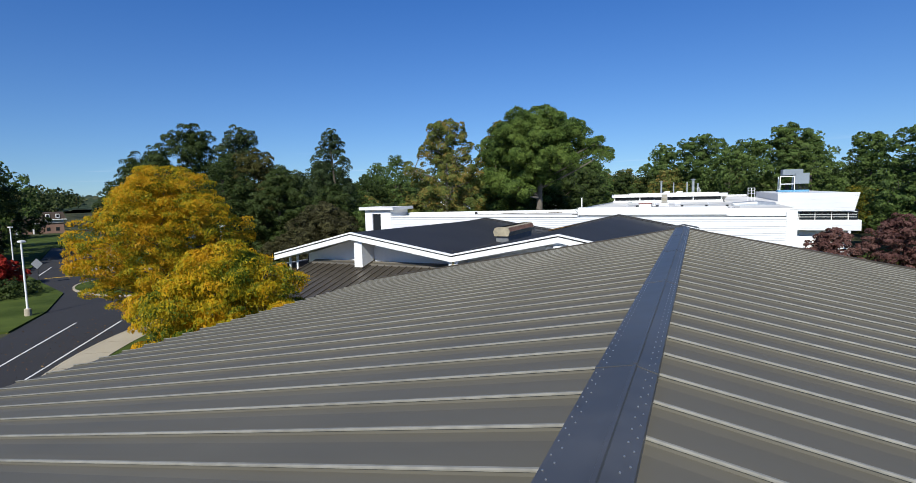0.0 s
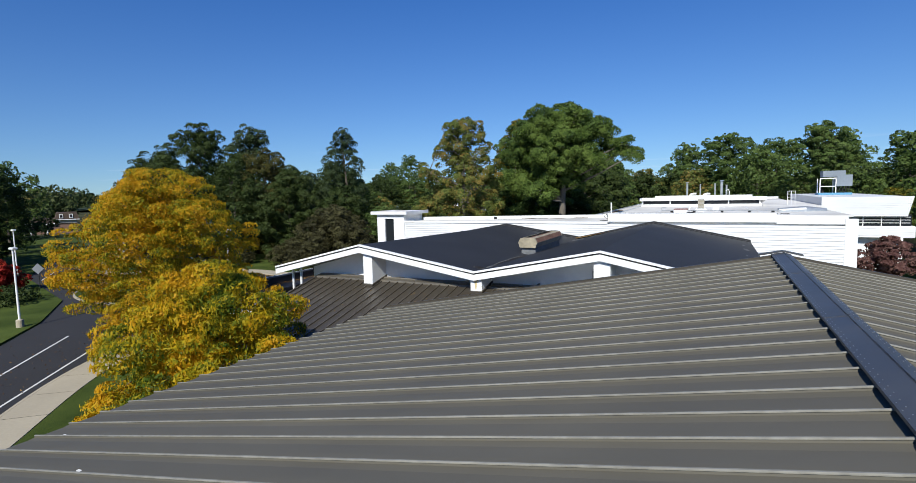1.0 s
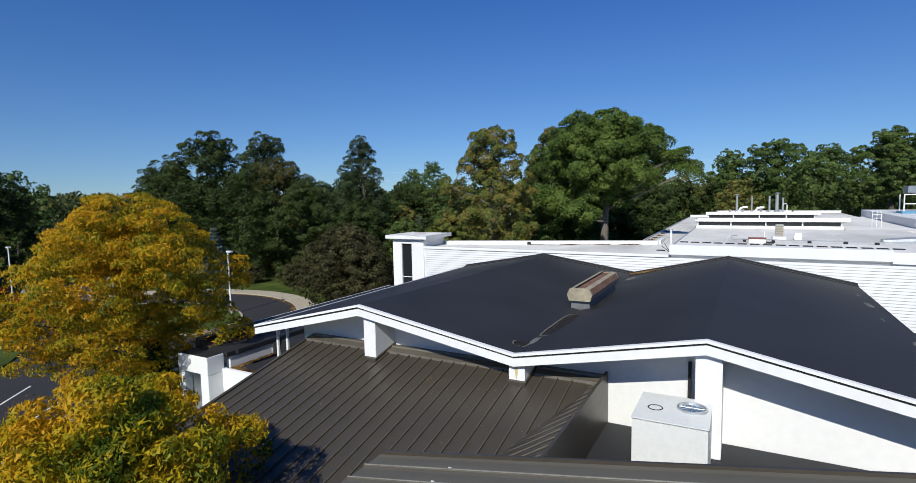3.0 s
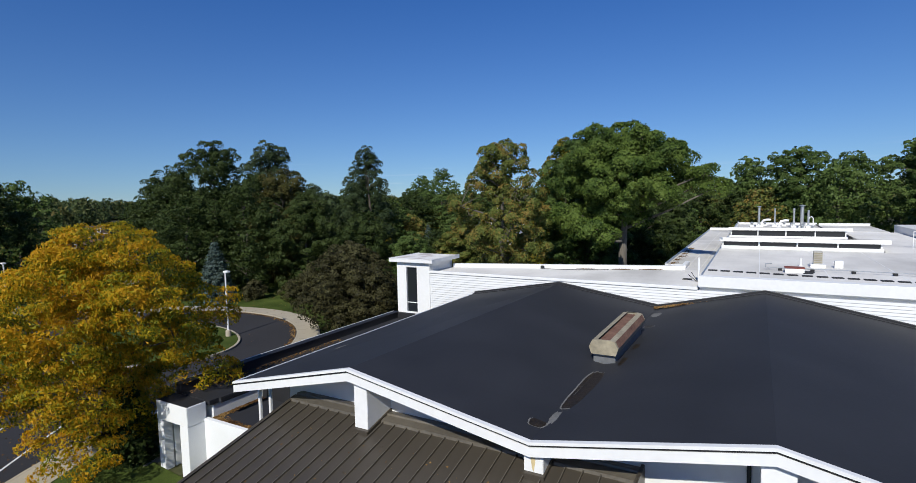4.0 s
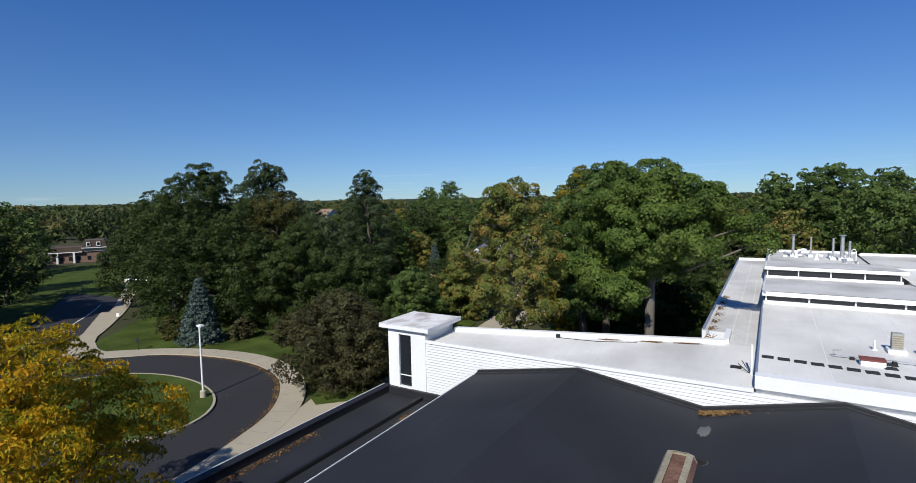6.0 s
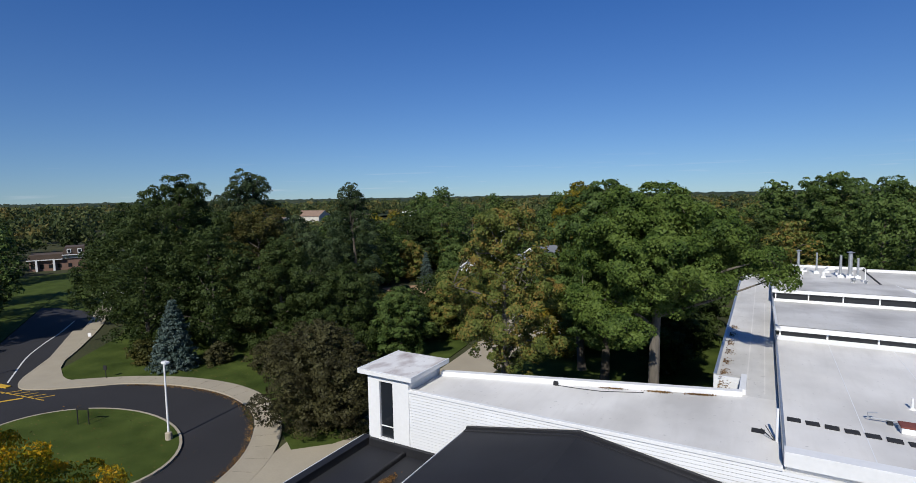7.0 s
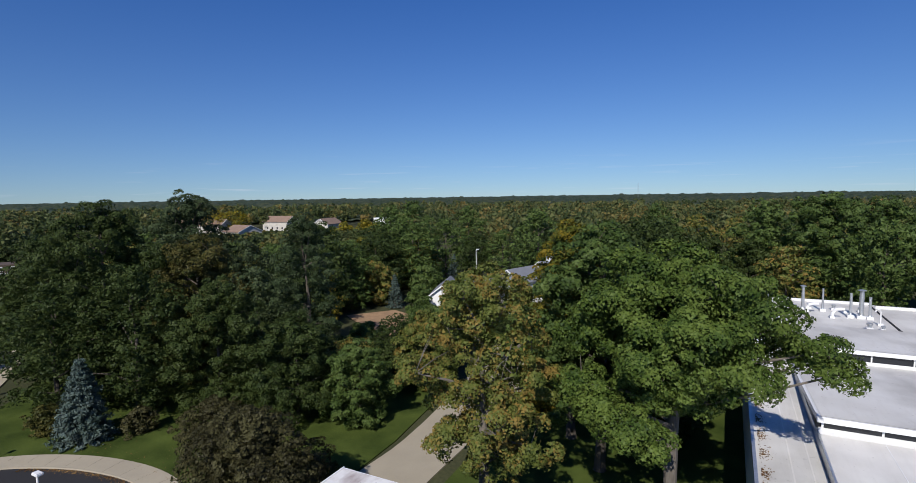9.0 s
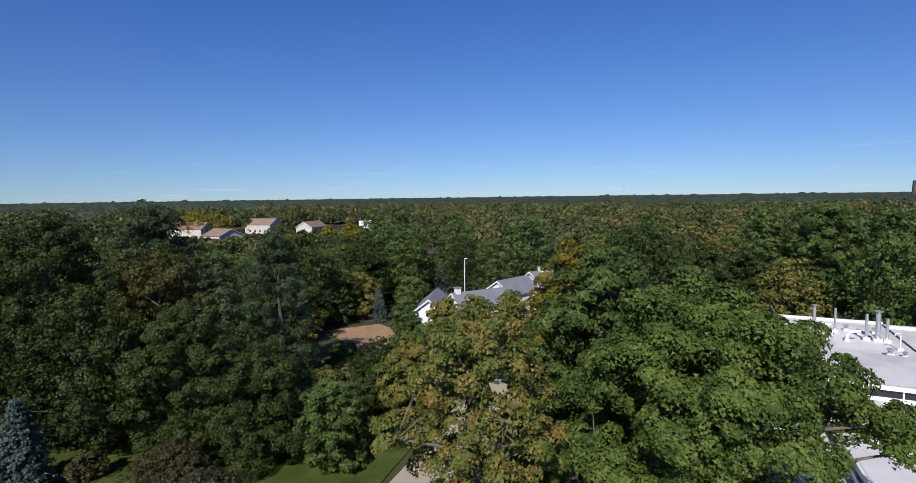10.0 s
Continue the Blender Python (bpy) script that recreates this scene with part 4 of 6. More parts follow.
raised = thing("clerestory_block", "white flat-roofed block stepped up in clerestory bands", "building")
block("core", 2.42, 15.9, FY + 0.3, 35.4, 6.0, 6.72, WHITE, raised, bevel=0)
block("roof_sheet", 2.45, 16.2, FY + 0.6, 35.3, 6.72, 6.80, ROOF_WHITE, raised, bevel=0)
for x in (5.1, 8.2, 11.3):
    block("sheet_lap", x, x + 0.035, FY + 0.7, 35.2, 6.80, 6.805, WHITE, raised, bevel=0)
block("front_parapet", 2.38, 12.3, FY - 0.02, FY + 0.55, 6.40, 6.95, WHITE, raised)
block("low_parapet", 12.3, 16.3, FY - 0.02, FY + 0.55, 6.30, 6.60, WHITE, raised)
block("side_trim", 2.36, 2.46, FY + 0.55, 80, 6.2, 6.83, GALV, raised)
for y0, y1, zb, zt, x1, drop in ((35.6, 50.4, 6.72, 7.66, 12.7, 1.16), (50.4, 61.2, 6.45, 7.6, 12.4, 0.72)):
    block("storey", 2.5, x1 - 0.05, y0 + 0.12, y1, 5.0, zb - 0.3, WHITE, raised, bevel=0)
    prof = [(y0 - 0.2, zt - 0.30), (y0 - 0.2, zt), (y1 + 0.02, zt - drop), (y1 + 0.02, zt - drop - 0.32)]
    verts = [(x, yy, zz) for x in (2.34, x1 + 0.35) for yy, zz in prof]
    mesh_object("roof_slab", verts, [(0, 1, 2, 3), (7, 6, 5, 4), (0, 4, 5, 1), (1, 5, 6, 2), (2, 6, 7, 3), (3, 7, 4, 0)], WHITE, raised)
    verts = [(x, yy, zz) for x in (2.5, x1 + 0.2) for yy, zz in ((y0 - 0.05, zt + 0.010), (y1, zt - drop + 0.02))]
    mesh_object("slab_sheet", verts, [(0, 2, 3, 1)], ROOF_GREY, raised)
    block("curb", 2.42, x1, y0 - 0.02, y0 + 0.12, zb - 0.05, zb + 0.30, WHITE, raised)
    n = 5 if x1 < 12 else 4
    w = (x1 - 2.75) / n
    block("glazing_back", 2.55, x1 - 0.1, y0 + 0.4, y0 + 0.5, zb + 0.2, zt - 0.3, DARK, raised, bevel=0)
    for k in range(n + 1):
        xa = 2.6 + k * w
        block("window_frame", xa - 0.05, xa + 0.05, y0 + 0.02, y0 + 0.11, zb + 0.30, zt - 0.30, WHITE, raised)
        if k < n:
            block("window_pane", xa + 0.05, xa + w - 0.05, y0 + 0.06, y0 + 0.09, zb + 0.30, zt - 0.32, GLASS, raised, bevel=0)
block("stack_roof", 2.5, 17.4, 61.2, 75.0, 5.0, 6.58, WHITE, raised, bevel=0)
block("stack_roof_sheet", 2.55, 17.35, 61.25, 74.7, 6.58, 6.61, ROOF_GREY, raised, bevel=0)
block("stack_roof_rim", 2.5, 11.9, 74.7, 75.0, 6.58, 6.86, WHITE, raised)
block("stack_roof_rim", 12.0, 17.4, 72.9, 73.2, 6.61, 6.90, WHITE, raised)
block("stack_roof_rim", 2.5, 2.7, 61.2, 74.7, 6.58, 6.80, WHITE, raised)
# Thin dark strip stands in for a roof step and its shadow
block("step_shadow_strip", 11.7, 11.9, 61.6, 74.6, 6.61, 6.66, PAD, raised, "dark strip for a roof step and its shadow")
block("east_roof", 12.8, 17.4, 35.45, 58.0, 5.0, 6.75, ROOF_WHITE, raised, bevel=0)

tower = thing("stair_tower", "white square tower with a slit window and flat cap", "tower", (-15.3, 20, 0))
tw = [block("shaft_wall", -16.55, -15.78, 18.2, 18.45, 0, 6.90, WHITE, tower), block("shaft_wall", -14.92, -13.9, 18.2, 18.45, 0, 6.90, WHITE, tower),
      block("shaft_core", -16.5, -13.95, 18.4, 21.3, 0, 6.90, WHITE, tower), block("lintel", -15.78, -14.92, 18.2, 18.45, 6.55, 6.90, WHITE, tower), block("sill", -15.78, -14.92, 18.2, 18.45, 0, 3.5, WHITE, tower),
      block("slit_window", -15.78, -14.92, 18.33, 18.38, 3.5, 6.55, GLASS, tower, "tall narrow dark window"), block("glazing_bar", -15.80, -14.90, 18.29, 18.34, 4.1, 4.16, WHITE, tower), block("window_sill", -15.86, -14.84, 18.12, 18.2, 3.42, 3.5, WHITE, tower),
      block("cap", -17.0, -13.5, 17.9, 21.6, 6.90, 7.13, WHITE, tower, "overhanging white slab", 0.02), block("cap_sheet", -16.92, -13.58, 17.98, 21.52, 7.13, 7.142, CAP_SHEET, tower, "white sheet with brownish stains"),
      block("cap_rim", -17.0, -16.925, 17.9, 21.6, 7.13, 7.165, WHITE, tower, "", 0.004), block("cap_rim", -13.575, -13.5, 17.9, 21.6, 7.13, 7.165, WHITE, tower, "", 0.004), block("cap_rim", -16.92, -13.58, 17.9, 17.97, 7.13, 7.165, WHITE, tower, "", 0.004)]
settle(tower, *tw)

east = thing("east_wing", "white sided upper storey with ribbon windows", "building", (24, 45, 0))
ew = [block("upper_storey", 17.5, 23.6, 38.0, 60, 5.75, 7.45, SIDING, east), block("window_band", 17.8, 24.0, 38.4, 59.6, 4.9, 5.9, GLASS, east, "dark ribbon window"), block("spandrel", 17.6, 24.2, 38.1, 59.9, 3.9, 4.9, WHITE, east),
      block("ground_storey", 18.2, 23.6, 38.8, 59.4, 0, 3.9, STUCCO, east)]
for x in (18.0, 19.3, 20.6, 21.9, 23.2):
    ew.append(block("mullion", x, x + 0.06, 38.3, 38.4, 4.9, 5.9, WHITE, east))
for z in (5.15, 5.4, 5.65):
    ew.append(block("louvre", 17.9, 23.9, 38.3, 38.39, z, z + 0.05, WHITE, east))
for k in range(11):
    z = 5.76 + 0.155 * k
    ew.append(block("siding_board", 17.5, 23.62 + 0.035 * k, 37.93 - 0.012 * (k % 2), 37.995, z, z + 0.145, SIDING, east, bevel=0))
for k in range(6):
    ew.append(block("siding_board", 17.6, 24.2, 38.03 - 0.012 * (k % 2), 38.095, 3.93 + 0.155 * k, 4.075 + 0.155 * k, SIDING, east, bevel=0))
ew.append(block("support_post", 23.2, 23.4, 38.0, 38.2, 0, 3.9, WHITE, east))
settle(east, *ew)


# ---- trees ----
def leaf_mesh(name, at, out, size, aspect, mat, rng, droop=0.0, scatter=0.9):
    """Many small leaf sprays, each one island of one pointed face."""
    k = len(at)
    nrm = out + scatter * rng.normal(size=(k, 3))
    nrm /= np.linalg.norm(nrm, axis=1)[:, None] + 1e-9
    ax = np.cross(nrm, rng.normal(size=(k, 3)))
    ax[:, 2] -= droop * np.abs(rng.normal(size=k))
    ax /= np.linalg.norm(ax, axis=1)[:, None] + 1e-9
    side = np.cross(nrm, ax)
    s = (size * rng.uniform(0.6, 1.4, k))[:, None]
    lift = nrm * s * 0.22
    v = np.stack([at - ax * s, at + ax * s * 0.65 - side * s * aspect + lift, at + ax * s * 0.65 + side * s * aspect - lift], 1).reshape(-1, 3)
    me = bpy.data.meshes.new(name)
    me.vertices.add(3 * k)
    me.vertices.foreach_set("co", v.ravel())
    me.loops.add(3 * k)
    me.loops.foreach_set("vertex_index", np.arange(3 * k))
    me.polygons.add(k)
    me.polygons.foreach_set("loop_start", np.arange(0, 3 * k, 3))
    me.update(calc_edges=True)
    me.materials.append(mat)
    return me


def tree(name, label, x, y, height, width, mat, seed, leaves=9000, size=0.2, base=0.28, bark=BARK, aspect=0.8, clump=1.1, gaps=0.25, droop=0.0, lean=(0, 0), category="tree", group="", peak=0.35, fork=7, solid=0.7, flat=0.66, ragged=0.16, foot=0.7, boughs=(), core_share=0.07):
    """A tapered trunk with limbs and an uneven crown. Boughs carry rounded masses, and every mass is set evenly with clumps of leaves
    that face outwards and upwards, with gaps between them. base: where the crown begins, as a share of the height."""
    rng = np.random.default_rng(seed)
    t = thing(name, label, category, (x, y, 0), group)
    h0, h1, r = height * base, height, width / 2
    cores, sizes = [], []
    masses = int(np.clip(30 * solid * (r + h1 - h0) / (2.2 * r), 9, 44))
    turn = rng.uniform(0, 6.28)
    for k in range(masses):
        zz = ((k + 0.6) / masses) ** 0.85
        a = turn + 2.4 * k + rng.uniform(-0.5, 0.5)
        wide = math.sqrt(max(0.0, 1 - ((zz - peak) / (1 - peak)) ** 2.3)) if zz > peak else foot + (1 - foot) * zz / peak
        mass = r * rng.uniform(0.21, 0.38) * (1.08 - 0.25 * zz)
        reach = max(0.0, r * wide * rng.uniform(1 - ragged, 1 + ragged) - mass * 0.85) * (1 if k % 4 else 0.35)
        cores.append([math.cos(a) * reach + lean[0] * zz, math.sin(a) * reach + lean[1] * zz, h0 + zz * (h1 - h0) - mass * 0.75 * zz])
        sizes.append(mass)
    cores, sizes = np.array(cores), np.array(sizes)
    middle = np.array([lean[0] * 0.5, lean[1] * 0.5, h0 + 0.45 * (h1 - h0)])
    centres, radii, outs = [], [], []

    def clothe(k):
        """Leaf clumps set evenly over one mass, but for those buried in its neighbours."""
        n = int(np.clip(6.8 * solid * (sizes[k] / clump) ** 2 + 4, 6, 64))
        q = np.arange(n) + rng.uniform(0, 1)
        up = 1 - 2 * ((q % n) + 0.5) / n
        ring, spin = np.sqrt(np.clip(1 - up * up, 0, 1)), 2.39996 * q + rng.uniform(0, 6.28)
        d = np.stack([ring * np.cos(spin), ring * np.sin(spin), up], 1) + 0.16 * rng.normal(size=(n, 3))
        d /= np.linalg.norm(d, axis=1)[:, None]
        p = cores[k] + d * sizes[k] * rng.uniform(0.74, 1.06, (n, 1)) * [1.0, 1.0, 0.82]
        inside = np.zeros(n, bool)
        for j in range(len(cores)):
            if j != k:
                inside |= np.linalg.norm((p - cores[j]) / [1, 1, 0.82], axis=1) < 0.68 * sizes[j]
        keep = ~inside & (rng.random(n) > gaps) & ((up > -0.55) | (rng.random(n) < 0.25))
        centres.append(p[keep])
        outs.append(d[keep])
        radii.append(clump * rng.uniform(0.40, 0.82, int(keep.sum())))

    for k in range(masses):
        clothe(k)
    centres, radii, outs = np.concatenate(centres), np.concatenate(radii), np.concatenate(outs)
    # bring the grown crown to its height and width
    tall = (h1 - h0) / (np.max(centres[:, 2] + flat * radii) - h0)
    broad = float(np.clip(r / np.percentile(np.hypot(centres[:, 0] - lean[0] * 0.5, centres[:, 1] - lean[1] * 0.5) + 0.6 * radii, 97), 0.75, 1.3))
    for some in (centres, cores):
        some[:, :2] *= broad
        some[:, 2] = h0 + (some[:, 2] - h0) * tall
    if boughs:
        cores, sizes = np.vstack([cores, [p[:3] for p in boughs]]), np.append(sizes, [p[3] for p in boughs])
        masses, first = len(cores), masses
        centres, radii, outs = [centres], [radii], [outs]
        for k in range(first, masses):
            clothe(k)
        centres, radii, outs = np.concatenate(centres), np.concatenate(radii), np.concatenate(outs)
    core_leaves = int(leaves * core_share)
    outer = leaves - core_leaves
    share = radii ** 2 / (radii ** 2).sum()
    which = rng.choice(len(centres), outer, p=share)
    d = rng.normal(size=(outer, 3)) + 0.65 * outs[which] + [0, 0, 0.6]
    d /= np.linalg.norm(d, axis=1)[:, None]
    rad = radii[which] * np.clip(0.95 + 0.11 * rng.normal(size=outer), 0.35, 1.4)
    at = centres[which] + d * rad[:, None] * [1.08, 1.08, flat]
    # a few larger sprays deep in the boughs close the view through the crown
    inner = rng.choice(masses, core_leaves, p=sizes ** 2 / (sizes ** 2).sum())
    e = rng.normal(size=(core_leaves, 3))
    e /= np.linalg.norm(e, axis=1)[:, None]
    deep = cores[inner] + e * (sizes[inner] * rng.uniform(0.1, 0.5, core_leaves))[:, None]
    face = d + 0.25 * outs[which] + 0.15 * (at - middle) / (r + 0.1)
    grown = np.concatenate([np.full(outer, size), np.full(core_leaves, size * 1.5)])
    me = leaf_mesh("crown", np.concatenate([at, deep]), np.concatenate([face, e]), grown, aspect, mat, rng, droop, 0.5)
    crown = new("crown", me)
    crown.parent = t
    bm = bmesh.new()
    tr = max(0.08, 0.021 * height)
    top = np.array([lean[0] * 0.7, lean[1] * 0.7, h0 + 0.75 * (h1 - h0)])
    bend = rng.normal(size=3) * 0.02 * height * np.array([1, 1, 0])
    spine = [np.array([0, 0, -0.2]), np.array([0, 0, 0.4]), np.array([0, 0, h0 * 0.8]) + bend * 0.5, top * [1, 1, 0.7] + bend, top]
    tube_into(bm, [tuple(p) for p in spine], [tr * 1.45, tr * 1.1, tr * 0.85, tr * 0.45, tr * 0.1], 9)
    order = np.append(rng.permutation(masses - len(boughs))[: fork * 2], np.arange(masses - len(boughs), masses)).astype(int)
    for k in order:
        c = cores[k]
        s = float(np.clip((c[2] - 0.45 * np.hypot(c[0], c[1]) - spine[2][2]) / (top[2] - spine[2][2]), 0.02, 0.9))
        start = spine[2] * (1 - s) + top * s
        mid = 0.5 * (start + c) + [0, 0, 0.06 * height * rng.uniform(-0.3, 0.6)]
        tube_into(bm, [tuple(start), tuple(mid), tuple(c)], [tr * 0.42 * (1 - 0.6 * s), tr * 0.22, tr * 0.09], 6)
        near = np.argsort(np.linalg.norm(centres - c, axis=1))[:: 3][:5]
        for q in near if fork > 4 else ():
            tube_into(bm, [tuple(c), tuple(0.5 * (c + centres[q]) + [0, 0, 0.1 * sizes[k]]), tuple(centres[q])], [tr * 0.09, tr * 0.05, tr * 0.015], 4)
    part("trunk", bm, bark, t)
    return t


def conifer(name, label, x, y, height, width, mat, seed, leaves=9000, category="tree"):
    rng = np.random.default_rng(seed)
    t = thing(name, label, category, (x, y, 0))
    tiers = 17
    at, out = [], []
    bm = bmesh.new()
    tube_into(bm, [(0, 0, -0.2), (0, 0, height * 0.5), (0, 0, height)], [0.16, 0.1, 0.02], 8)
    per = leaves // (tiers * 11)
    for k in range(tiers):
        z = height * (0.05 + 0.92 * (k / tiers))
        r = width / 2 * (1 - k / tiers) ** 0.85
        for j in range(11):
            a = 2 * math.pi * (j + rng.uniform(-0.3, 0.3) + 0.5 * (k % 2)) / 11
            rr = r * rng.uniform(0.8, 1.1)
            s = rng.uniform(0.1, 1, per) ** 0.7
            p = np.stack([np.cos(a) * rr * s, np.sin(a) * rr * s, z - 0.16 * rr * s + 0.12 * rr * s ** 2], 1)
            p += rng.normal(size=(per, 3)) * [0.16, 0.16, 0.10] * (0.4 + rr * 0.25)
            at.append(p)
            out.append(np.tile([np.cos(a), np.sin(a), 0.5], (per, 1)))
            tube_into(bm, [(0, 0, z), (math.cos(a) * rr * 0.9, math.sin(a) * rr * 0.9, z - 0.06 * rr)], [0.025, 0.008], 4)
    crown = new("crown", leaf_mesh("crown", np.concatenate(at), np.concatenate(out), 0.15, 0.35, mat, rng))
    crown.parent = t
    part("trunk", bm, BARK, t)
    return t


